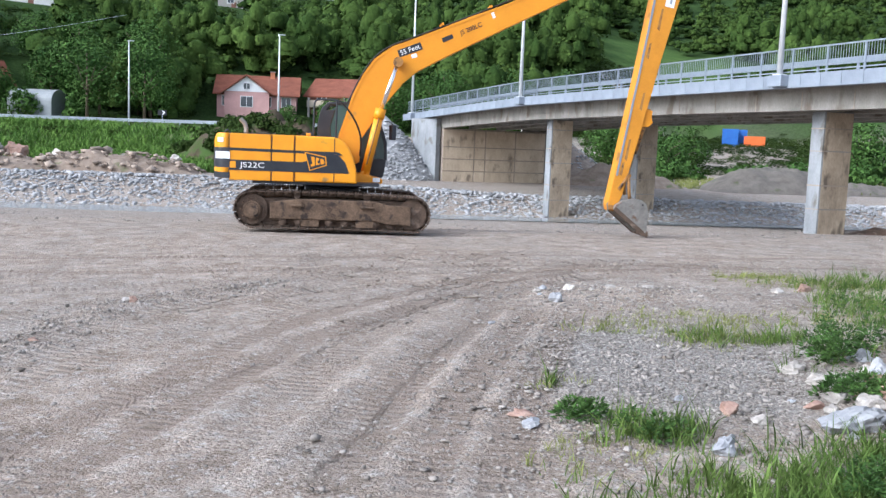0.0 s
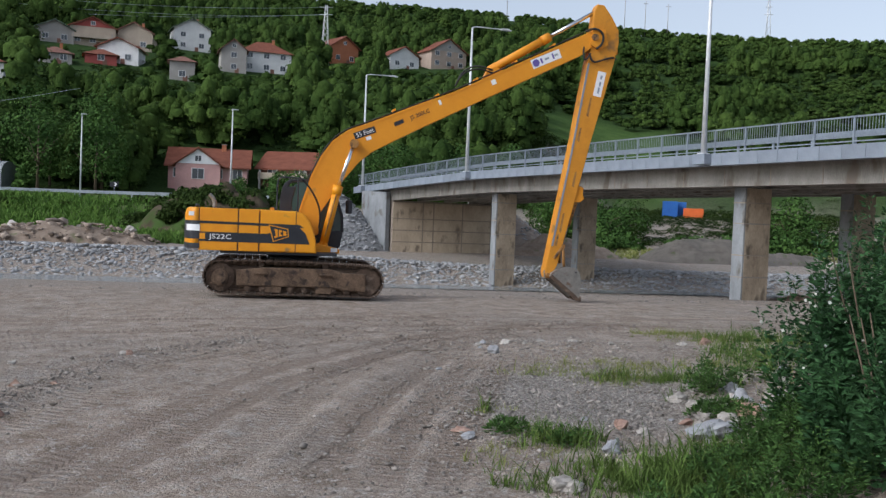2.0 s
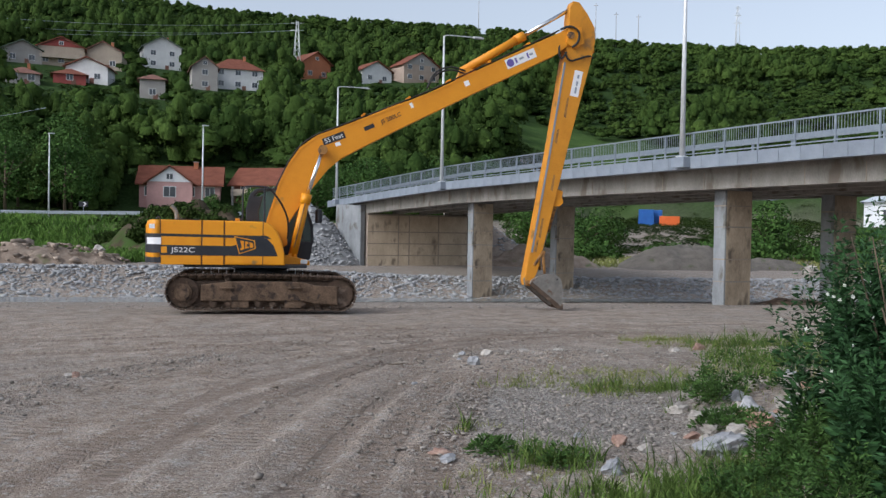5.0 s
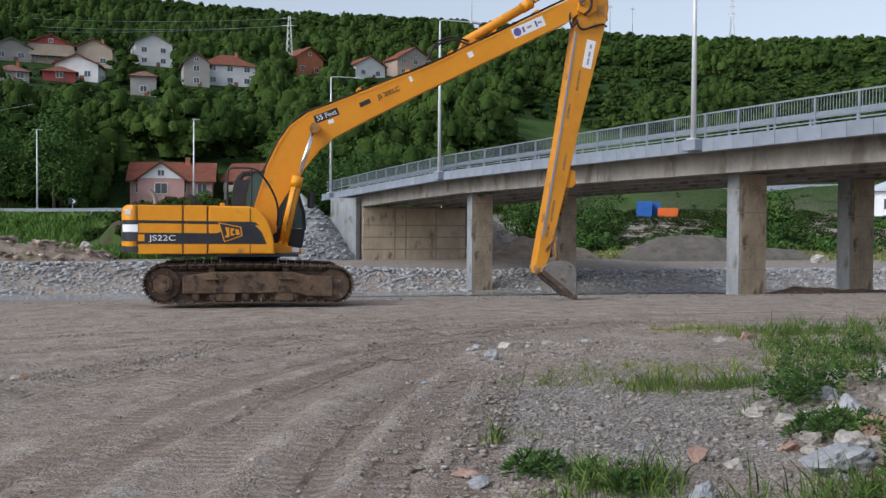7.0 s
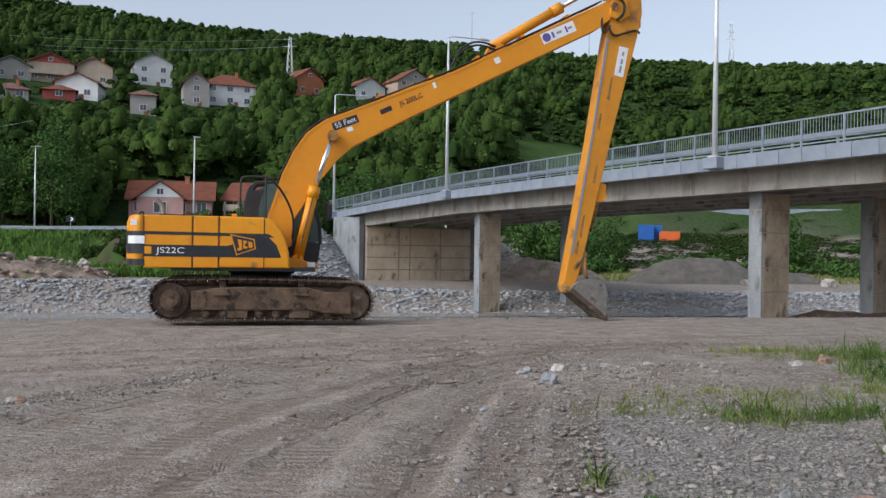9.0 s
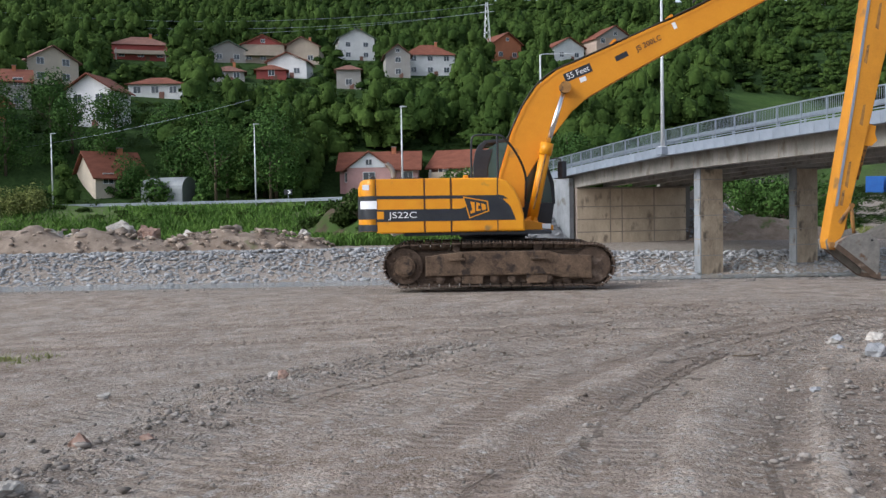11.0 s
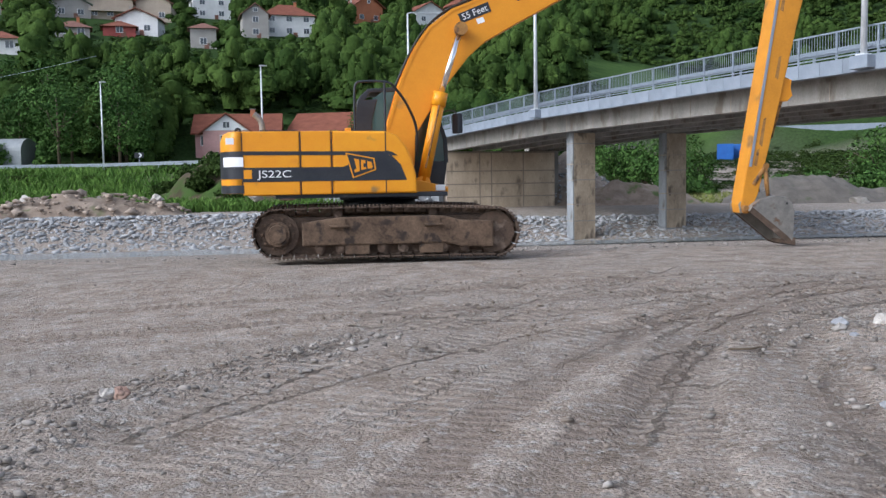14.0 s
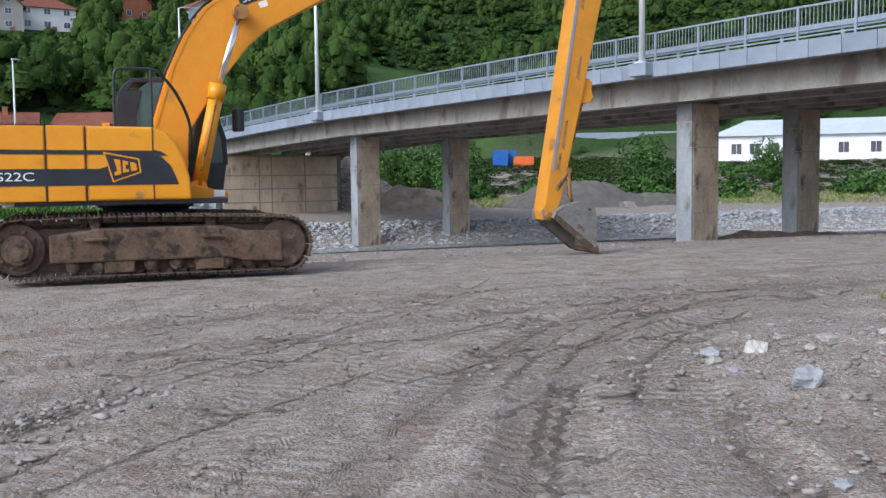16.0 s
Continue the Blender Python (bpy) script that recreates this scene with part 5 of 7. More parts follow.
# ---- far bank: pitched stones, rubble heaps, boulders
rb = np.random.RandomState(11)


def uv_xy(u, v):
    return 0.965 * u - 0.261 * v, 0.261 * u + 0.965 * v


n = 24000
u, v = rb.uniform(-62, 60, n), rb.uniform(50.4, 57.6, n)
X, Y = uv_xy(u, v)
pebbles("bank_stones", X, Y, ground_z(X, Y), 0.055 + rb.gamma(1.6, 0.035, n).clip(0, 0.19), M["riprap"], "pale grey broken stones covering the river bank", "stones", seed=3, sink=0.42)
n = 2600
u, v = rb.uniform(-60, 60, n), 22 + 30 * rb.uniform(0, 1, n) ** 1.5
X, Y = uv_xy(u, v)
pebbles("river_bed_stones", X, Y, ground_z(X, Y), rb.uniform(0.02, 0.06, n), M["pebble"], "small river-bed stones", "stones", seed=4)


def heap(name, cx, cy, lx, ly, h, turn, label, material, seed, lumps=0.35, res=56):
    """A heap of earth: a mound with an uneven crest, set into the ground."""
    bm = bmesh.new()
    rows = []
    ct, st = math.cos(radians(turn)), math.sin(radians(turn))
    for j in range(res // 2 + 1):
        row = []
        for i in range(res + 1):
            a, b = 2 * i / res - 1, 2 * j / (res // 2) - 1
            x, y = a * lx, b * ly
            q = max(0.0, 1 - abs(a) ** 2.6) * max(0.0, 1 - abs(b) ** 1.7)
            w = noise.fractal(Vector((x * 0.5 + seed, y * 0.5, seed)), 1.0, 2.0, 4)
            z = h * q * (1 + lumps * w) + 0.06 * w * (q > 0) - 0.12
            wx, wy = cx + x * ct - y * st, cy + x * st + y * ct
            row.append(bm.verts.new((wx, wy, float(land(wx, wy)) + z)))
        rows.append(row)
    for a, b in zip(rows, rows[1:]):
        for i in range(res):
            bm.faces.new((a[i], a[i + 1], b[i + 1], b[i])).smooth = True
    return tagged(part(name, bm, material), label, "heap", kind="structure")


M["heap"] = mat("loose_brown_earth", (0.1500, 0.1087, 0.0788), (0.3000, 0.2438, 0.1950), 1.3, 0.95, 0.8, 12, bdist=0.06, spots=((0.085, 0.12, 0.035), 0.9, 0.62))
M["heap_green"] = mat("overgrown_earth", (0.0413, 0.0358, 0.0209), (0.1100, 0.0853, 0.0633), 0.5, 0.95, 0.8, 12, bdist=0.06, spots=((0.05, 0.085, 0.024), 0.45, 0.48), spec=0.05)
M["heap_grey"] = mat("grey_gravel_heap", (0.0850, 0.0748, 0.0629), (0.1700, 0.1513, 0.1318), 1.3, 0.95, 0.9, 20, bdist=0.08, spots=((0.06, 0.08, 0.03), 0.8, 0.6))
for k, (uu, vv, lx, ly, h) in enumerate(((-45, 60.5, 12, 2.2, 1.3), (-25, 60.6, 11, 2.4, 1.45), (-11.5, 61.2, 6, 2.0, 1.25), (-64, 60.8, 9, 2.4, 1.2))):
    x, y = uv_xy(uu, vv)
    heap("rubble_heap", x, y, lx, ly, h, 15, "heap of brown earth and rubble along the bank", M["heap"], 3.1 * k + 1)
    n = 300
    a, b = rb.uniform(-1, 1, n) * lx, rb.uniform(-1, 0.7, n) * ly
    sx, sy = x + a * 0.966 - b * 0.259, y + a * 0.259 + b * 0.966
    q = np.clip(1 - np.abs(a / lx) ** 2.6, 0, 1) * np.clip(1 - np.abs(b / ly) ** 1.7, 0, 1)
    pebbles("rubble", sx, sy, ground_z(sx, sy) + h * q * 0.95, (0.05 + rb.gamma(1.2, 0.075, n)).clip(0, 0.42), M["rubble"], "broken stones in brown earth", "stones", seed=20 + k, sink=0.1)
heap("gravel_heap", 17.5, 74.5, 5.4, 3.8, 2.0, 12, "grey gravel heap beyond the river", M["heap_grey"], 31, 0.2)
heap("gravel_heap", 23.5, 76.0, 5.0, 2.4, 1.0, 10, "low heap of gravel and stones beyond the river", M["heap_grey"], 37, 0.3)
heap("earth_heap", 5.5, 74.0, 5.5, 2.6, 1.5, 8, "reddish earth heap beside the abutment", M["heap"], 41, 0.4)
heap("earth_heap", -23.0, 75.5, 10.0, 5.0, 4.0, -36, "overgrown earth bank with a bare brown face", M["heap_green"], 47, 0.35)
heap("dark_spoil", 15.5, 38.5, 3.6, 0.8, 0.35, 14, "dark wet spoil at the water's edge", M["tracksteel"], 51, 0.5)

ROCKS = [  # place, radius, turn, kind, squash
    (-35.5, 56.3, 1.15, 20, "rock", 0.7), (-41.1, 56.0, 0.95, 60, "rock", 0.62), (-37.9, 54.9, 0.9, 10, "rock", 0.7), (-33.2, 56.2, 0.85, 35, "rock_red", 0.8),
    (-42.5, 55.6, 0.8, 80, "rock", 0.75), (-34.3, 57.0, 0.8, 120, "rock_red", 0.8), (-45.0, 55.4, 0.7, 0, "rock", 0.6), (-38.9, 57.2, 0.75, 40, "rock", 0.7), (-31.0, 56.6, 0.5, 150, "rock", 0.7), (-39.6, 55.2, 0.6, 75, "rock", 0.8),
    (-26.5, 57.0, 0.45, 70, "rock", 0.7), (-23.5, 58.0, 0.5, 15, "rock", 0.6), (-18.0, 59.8, 0.7, 100, "rock", 0.5), (-42.0, 53.0, 0.6, 33, "rock", 0.7),
    (-46.0, 52.2, 0.7, 12, "rock", 0.6), (-16.2, 60.2, 0.85, 10, "rock_red", 0.35), (20.5, 70.5, 0.7, 10, "rock", 0.6), (26.5, 71.5, 0.8, 40, "rock", 0.6), (34.0, 73.0, 0.7, 80, "rock", 0.6),
    (3.93, 5.12, 0.25, 12, "rock_white", 0.6), (4.2, 5.3, 0.13, 70, "rock_white", 0.7), (3.05, 4.52, 0.14, 50, "rock_white", 0.75), (3.22, 5.48, 0.10, 20, "rock_red", 0.7), (3.40, 5.25, 0.085, 70, "rock", 0.8),
    (3.98, 6.80, 0.13, 15, "rock", 0.8), (4.58, 6.95, 0.13, 40, "rock_white", 0.7), (4.92, 7.6, 0.14, 90, "rock", 0.6), (4.46, 5.75, 0.13, 30, "rock_red", 0.9), (4.62, 5.95, 0.11, 75, "rock_white", 0.8),
    (4.25, 5.55, 0.16, 115, "rock", 0.7), (4.75, 5.45, 0.15, 150, "rock", 0.6), (4.2, 6.2, 0.12, 10, "rock", 0.8), (5.1, 6.4, 0.17, 44, "rock", 0.7), (4.86, 11.66, 0.11, 20, "rock", 0.5), (5.25, 11.9, 0.14, 60, "rock_red", 0.7),
    (1.90, 10.33, 0.125, 25, "rock_white", 0.8), (1.72, 5.2, 0.10, 12, "rock_red", 0.4), (2.9, 5.8, 0.045, 12, "rock_white", 0.8), (2.58, 3.3, 0.16, 62, "rock", 0.65), (1.8, 4.95, 0.09, 62, "rock_white", 0.45),
    (-3.46, 6.68, 0.085, 30, "rock_red", 0.8), (-3.14, 9.12, 0.07, 0, "rock_red", 0.8), (-3.28, 9.2, 0.07, 50, "rock", 0.8), (-4.43, 8.38, 0.07, 30, "rock", 0.6), (-3.1, 6.9, 0.06, 20, "rock_red", 0.5),
    (1.2, 8.75, 0.055, 10, "rock_white", 0.4), (-2.9, 5.2, 0.16, 10, "rock_red", 0.6), (-3.15, 5.6, 0.12, 80, "rock", 0.6), (1.62, 11.0, 0.07, 0, "rock", 0.7), (1.70, 11.25, 0.08, 90, "rock_white", 0.8),
    (2.05, 11.3, 0.10, 30, "rock", 0.6), (2.35, 11.15, 0.06, 30, "rock", 0.6), (1.66, 10.8, 0.05, 60, "rock_white", 0.6), (2.6, 11.4, 0.09, 10, "rock", 0.5), (3.1, 11.5, 0.1, 60, "rock", 0.5), (3.7, 11.3, 0.08, 60, "rock", 0.5),
]
for k in range(46):  # the tipped pile at the edge of the bank
    q = rb.uniform(0, 1)
    ROCKS.append((4.05 + 1.3 * q + rb.normal(0, 0.22), 5.3 + 2.0 * q + rb.normal(0, 0.45), 0.035 + rb.gamma(1.6, 0.022), rb.uniform(0, 360), ("rock", "rock", "rock_red", "rock_white")[k % 4], rb.uniform(0.5, 0.85)))
NAMES = dict(rock="weathered grey boulder", rock_red="reddish-brown boulder", rock_white="white quartz-veined boulder")
for k, (x, y, r, turn, kind, sq) in enumerate(ROCKS):
    o = part("rock", stone(r, k + 2, 4 if r > 0.1 else 3, (1, 0.8, sq)), M[kind])
    small = r < 0.12
    tagged(o, NAMES[kind].replace("boulder", "stone lying on gravel" if small else "boulder lying on the ground"), "rock", "loose rocks")
    base = float(ground_z(x, y)[0])
    o.matrix_world = pose(x, y, base + r * sq * 0.3 + (0.75 if y > 50 and x < -14 else 0.0), 0, 0, turn)

# gravel in the foreground, densest on the right of the way and along the left ridge
n = 13000
X = np.concatenate([rb.normal(2.9, 1.1, n), rb.normal(-3.3, 0.3, 1500), rb.uniform(-8, 8, 8000), rb.normal(2.6, 0.8, 1500)])
Y = np.concatenate([rb.normal(6.6, 2.0, n), rb.uniform(5, 11.5, 1500), 3 + 14 * rb.uniform(0, 1, 8000) ** 1.4, rb.normal(11.2, 0.5, 1500)])
X[n:n + 1500] += 0.4 * np.clip(Y[n:n + 1500] - 8.7, 0, 9)
R = np.concatenate([rb.gamma(0.9, 0.0075, n), rb.gamma(1.1, 0.0090, 1500), rb.gamma(1.1, 0.0036, 8000), rb.gamma(1.3, 0.006, 1500)]) + 0.004
ok = (Y > 2.2) & (R < 0.04)
pebbles("gravel", X[ok], Y[ok], ground_z(X[ok], Y[ok]), R[ok], M["pebble"], "grey and brown gravel scattered over the earth", "gravel", seed=9, sink=0.25)
# clods in the ruts
n = 3500
X, Y = rb.normal(0.6, 3.0, n), rb.normal(13.2, 2.4, n)
pebbles("clods", X, Y, ground_z(X, Y), rb.gamma(1.3, 0.0045, n) + 0.004, M["clod"], "dark clods of earth along the ruts", "clods", seed=10, sink=0.3)
stick = part("stick", tube([(0.70, 10.42, float(ground_z(0.70, 10.42)[0]) + 0.004), (0.78, 10.39, float(ground_z(0.78, 10.39)[0]) + 0.008), (0.86, 10.40, float(ground_z(0.86, 10.40)[0]) + 0.008), (0.93, 10.44, float(ground_z(0.93, 10.44)[0]) + 0.012)], 0.008, 6), M["bark"])
tagged(stick, "bent dry stick lying on the earth", "stick")


# ---- road on the far side, with guard rail, marker sign
bm = bmesh.new()
prev = None
for x in np.arange(-190, -12, 2.0):
    y = float(np.interp(x, ROAD_X, ROAD_Y))
    a, b = bm.verts.new((x, y + 1.0, 2.55)), bm.verts.new((x + 1.2, y + 8.0, 2.55))
    if prev:
        bm.faces.new((prev[0], a, b, prev[1]))
    prev = (a, b)
tagged(part("road", bm, M["asphalt"]), "grey asphalt road on an embankment", "road", kind="structure")
rail = thing("guard_rail", Matrix.Identity(4), "galvanised guard rail along the road", "guard rail")
xs = np.arange(-150, -13, 4.0)
for a, b in zip(xs, xs[1:]):
    p, q = Vector((a, float(np.interp(a, ROAD_X, ROAD_Y)) - 0.1, 3.2)), Vector((b, float(np.interp(b, ROAD_X, ROAD_Y)) - 0.1, 3.2))
    d = (q - p)
    ang = math.degrees(math.atan2(d.y, d.x))
    bm = bmesh.new()
    for h, o in ((0.10, 0.0), (0.0, 0.05), (-0.10, 0.0)):
        add_box(bm, (p + q) / 2 + Vector((0, o, h)), (d.length + 0.05, 0.05, 0.13), ang)
    part("rail_length", bm, M["galv"], rail)
    part("rail_post", box(p + Vector((0, 0.08, -0.45)), (0.12, 0.06, 1.1), ang), M["galv"], rail)
sign = thing("road_sign", pose(-41.0, 95.6, 2.5, 0, 0, 10), "small black and white chevron road sign", "road sign")
part("post", rod((0, 0, 0), (0, 0, 1.5), 0.03), M["galv"], sign)
part("sign_plate", box((0, -0.04, 1.6), (0.9, 0.03, 0.55), 0, 0.01), M["black"], sign)
part("chevron", prism([(-0.05, 1.4), (0.15, 1.6), (-0.05, 1.8), (0.1, 1.8), (0.32, 1.6), (0.1, 1.4)], -0.062, -0.057), M["white"], sign)

# shallow water
bm = bmesh.new()
ws = [uv_xy(a, b) for a, b in ((-90, 45.5), (-40, 46.0), (-14, 47.2), (8, 48.5), (40, 49.0), (40, 50.6), (-14, 51.6), (-90, 51.6))]
bm.faces.new([bm.verts.new((x, y, -1.98)) for x, y in ws])
tagged(part("water", bm, M["water"]), "shallow grey river water below the bank", "water", kind="structure")


# ---- houses on the slope
def window(parent, x, z, w, h, y):
    f = part("window", box((x, y - 0.03, z), (w + 0.16, 0.08, h + 0.16), 0, 0.0), M["white"], parent)
    part("pane", box((x - w / 4 - 0.01, y - 0.072, z), (w / 2 - 0.04, 0.012, h)), M["glass"], f)
    part("pane", box((x + w / 4 + 0.01, y - 0.072, z), (w / 2 - 0.04, 0.012, h)), M["glass"], f)


def house(x, y, w, d, hw, hr, kind, wall, roof, turn, label, wins, gable=None, chimney=True, dz=0.0, porch=False):
    """Walls, roof with eaves, windows in the front (columns, rows), optional gable field and chimney."""
    face = -math.degrees(math.atan2(x, y))
    z = float(land(x, y)) + dz
    e = thing("house", pose(x, y, z, 0, 0, face + turn), label, "house", "village houses")
    low = 3.0
    if kind == "gable":
        part("wall", prism([(-w / 2, -low), (w / 2, -low), (w / 2, hw), (0, hw + hr), (-w / 2, hw)], 0, d), M[wall], e)
        for s in (-1, 1):
            k = 0.6 / (w / 2)
            part("roof_slope", prism([(0, hw + hr + 0.02), (s * w / 2 * (1 + k), hw - hr * k + 0.02), (s * w / 2 * (1 + k), hw - hr * k + 0.2), (0, hw + hr + 0.22)], -0.7, d + 0.5), M[roof], e)
        if gable:
            part("gable_field", prism([(-w / 2 * 0.92, hw + 0.12), (w / 2 * 0.92, hw + 0.12), (0, hw + hr - 0.12)], -0.05, 0.02), M[gable], e)
            window(e, 0, hw + hr * 0.4, 0.9, 0.8, -0.05)
    elif kind == "side":
        o = part("wall", box((0, d / 2, (hw - low) / 2), (w, d, hw + low)), M[wall], e)
        for s in (-1, 1):
            k = 0.6 / (d / 2)
            bm = bmesh.new()
            pr = [(0, hw + hr + 0.02), (s * d / 2 * (1 + k), hw - hr * k + 0.02), (s * d / 2 * (1 + k), hw - hr * k + 0.2), (0, hw + hr + 0.22)]
            add_prism(bm, pr, -w / 2 - 0.5, w / 2 + 0.5)
            bmesh.ops.rotate(bm, verts=bm.verts, matrix=Matrix.Rotation(radians(90), 3, "Z"))
            bmesh.ops.translate(bm, verts=bm.verts, vec=(0, d / 2, 0))
            part("roof_slope", bm, M[roof], e)
        for s in (-1, 1):
            bm = bmesh.new()
            add_prism(bm, [(-d / 2, hw), (d / 2, hw), (0, hw + hr)], s * w / 2 - 0.02 * s, s * w / 2 - 0.22 * s)
            bmesh.ops.rotate(bm, verts=bm.verts, matrix=Matrix.Rotation(radians(90), 3, "Z"))
            bmesh.ops.translate(bm, verts=bm.verts, vec=(0, d / 2, 0))
            part("gable_wall", bm, M[gable or wall], e)
    else:
        part("wall", box((0, d / 2, (hw - low) / 2), (w, d, hw + low)), M[wall], e)
        bm = bmesh.new()
        o = 0.6
        b4 = [bm.verts.new(p) for p in ((-w / 2 - o, -o, hw - 0.1), (w / 2 + o, -o, hw - 0.1), (w / 2 + o, d + o, hw - 0.1), (-w / 2 - o, d + o, hw - 0.1))]
        r = max(0.4, (w - d) / 2)
        t2 = [bm.verts.new((-r, d / 2, hw + hr)), bm.verts.new((r, d / 2, hw + hr))]
        for q in ((b4[0], b4[1], t2[1], t2[0]), (b4[2], b4[3], t2[0], t2[1])):
            bm.faces.new(q)
        bm.faces.new((b4[1], b4[2], t2[1]))
        bm.faces.new((b4[3], b4[0], t2[0]))
        bm.faces.new(b4[::-1])
        part("roof", bm, M[roof], e)
    cols, rows = wins
    for j in range(rows):
        for i in range(cols):
            wx = -w / 2 + (i + 0.5) * w / cols
            window(e, wx, 1.5 + j * 2.8, min(1.3, w / cols * 0.45), 1.2, 0.0)
    if rows:
        part("door", box((w * 0.12, -0.02, 0.1), (0.95, 0.06, 2.0)), M["wall_brown"], e)
    if porch:
        part("balcony", box((0, -0.7, hw * 0.48), (w * 0.9, 1.3, 0.9)), M["wall_tan"], e)
        for s in (-1, 1):
            part("balcony_post", box((s * w * 0.42, -1.25, hw * 0.2), (0.25, 0.25, hw * 0.6 + 1.5)), M["wall_grey"], e)
    if chimney:
        ch = part("chimney", box((w * 0.18, d * 0.45, hw + hr * 0.9 + 0.2), (0.6, 0.6, 1.5)), M["wall_brick"], e)
        part("cap", box((w * 0.18, d * 0.45, hw + hr * 0.9 + 1.0), (0.75, 0.75, 0.1)), M["concrete"], ch)
    return e


HOUSES = [
    (-110.7, 219.5, 8.5, 8, 3.4, 2.0, "gable", "wall_grey", "roof_green", 6, "small grey house with a greenish sheet roof", (2, 1), None, False, False),
    (-103.4, 224.3, 10.6, 9, 4.6, 2.4, "gable", "wall_tan", "tile", 0, "house with a red upper floor, balcony and tiled roof", (3, 1), "wall_red", False, True),
    (-96.2, 232.0, 9.0, 10, 4.4, 2.4, "gable", "wall_tan", "tile_dark", -8, "tan gabled house with a brown roof", (2, 1), None, True, False),
    (-88.4, 204.6, 9.0, 8, 3.6, 2.0, "gable", "wall_white", "tile", -12, "white house with a red tiled roof", (2, 1), None, False, False),
    (-89.5, 198.5, 6.6, 6, 2.2, 1.5, "hip", "wall_red", "tile", 0, "low red house with a tiled roof", (1, 1), None, False, False),
    (-94.9, 188.6, 6.6, 6, 2.3, 1.6, "hip", "wall_grey", "tile_dark", 0, "low grey house with a brown roof", (2, 1), None, True, False),
    (-87.7, 250.8, 9.8, 9, 6.0, 2.6, "gable", "wall_white", "roof_green", 8, "tall white gabled house", (2, 2), None, True, False),
    (-70.2, 195.5, 5.2, 5, 4.2, 1.3, "hip", "wall_grey", "tile_dark", 0, "narrow grey house with a hipped roof", (1, 1), None, False, False),
    (-67.4, 222.8, 6.0, 8, 5.6, 2.3, "gable", "wall_grey", "tile_dark", 5, "unfinished grey house with a dark gable", (1, 2), "wall_grey", False, False),
    (-61.6, 231.0, 12.4, 9, 5.2, 3.2, "hip", "wall_white", "tile", 10, "white house with a red hipped roof", (3, 2), None, True, False),
    (-49.1, 269.3, 9.5, 9, 4.6, 3.0, "gable", "wall_brick", "tile", 35, "orange brick gabled house", (2, 1), "wall_brick", True, False),
    (-31.5, 267.8, 9.5, 9, 3.6, 2.6, "gable", "wall_white", "tile", 30, "white house with a red roof", (2, 1), None, False, False),
    (-19.4, 275.2, 12.0, 11, 5.0, 3.6, "gable", "wall_block", "tile", 32, "large unfinished block house with a red roof", (3, 2), "wall_grey", False, False),
    (-127.5, 207.2, 13.4, 9, 3.8, 2.6, "hip", "wall_red", "tile_dark", 0, "dark red house with a hipped roof", (3, 1), None, True, True),
    (-116.6, 159.4, 9.6, 10, 4.4, 2.8, "gable", "wall_cream", "tile_dark", 20, "cream gabled house with a brown roof", (2, 2), None, False, False),
    (-85.4, 125.2, 7.0, 6.2, 5.6, 2.2, "gable", "wall_white", "tile", -28, "tall white plastered house with small windows", (2, 2), None, False, False),
    (-103.7, 130.0, 7.5, 8, 4.4, 2.2, "side", "wall_grey", "tile", 0, "grey house with a red roof", (2, 2), None, True, False),
    (-98.4, 118.8, 5.8, 7, 3.4, 1.6, "hip", "wall_brick", "tile", 0, "brick house with a hipped red roof", (2, 1), None, False, False),
    (-94.5, 158.5, 9.8, 7, 2.6, 1.6, "hip", "wall_white", "tile", -14, "low white house with a red roof", (3, 1), None, False, False),
    (-82.0, 107.5, 7.0, 6, 2.0, 1.7, "side", "wall_tan", "tile", 10, "low tan house with an orange tiled roof", (2, 1), None, False, False),
    (-69.6, 108.6, 6.6, 6.5, 1.9, 3.0, "side", "wall_cream", "tile", 24, "cream house with a steep red roof", (2, 1), None, True, False),
    (-29.8, 126.0, 8.0, 7, 2.4, 2.2, "side", "wall_brown", "tile", -22, "brown house with a wide red roof", (2, 1), None, False, True),
]
FLOOR = {-29.8: 5.5, -69.6: 5.2, -82.0: 6.3}  # houses on raised plots
for x, y, w, d, hw, hr, kind, wall, roof, turn, label, wins, gable, chim, porch in HOUSES:
    house(x, y, w, d, hw, hr, kind, wall, roof, turn, label, wins, gable, chim, FLOOR[x] - float(land(x, y)) if x in FLOOR else 0.0, porch)
# the pink house: a long roof with a gabled front wing
pink = house(-39.6, 122.2, 10.4, 7.5, 2.6, 2.3, "side", "wall_pink", "tile", -4, "pink house with a red tiled roof and a white gable", (4, 1), None, True, 5.0 - float(land(-39.0, 122.2)))
fw = part("front_wing", prism([(-2.9, -3), (2.9, -3), (2.9, 2.6), (0, 4.75), (-2.9, 2.6)], -1.2, 3.5), M["wall_pink"], pink)
fw.matrix_local = pose(-1.2, 0, 0)
part("gable_field", prism([(-2.7, 2.7), (2.7, 2.7), (0, 4.65)], -1.26, -1.19), M["white"], fw)
for s in (-1, 1):
    part("wing_roof", prism([(0, 4.78), (s * 3.4, 2.26), (s * 3.4, 2.44), (0, 4.98)], -1.7, 3.6), M["tile"], fw)
window(fw, 0, 1.4, 1.5, 1.3, -1.2)
window(fw, 0, 3.4, 0.8, 0.7, -1.26)

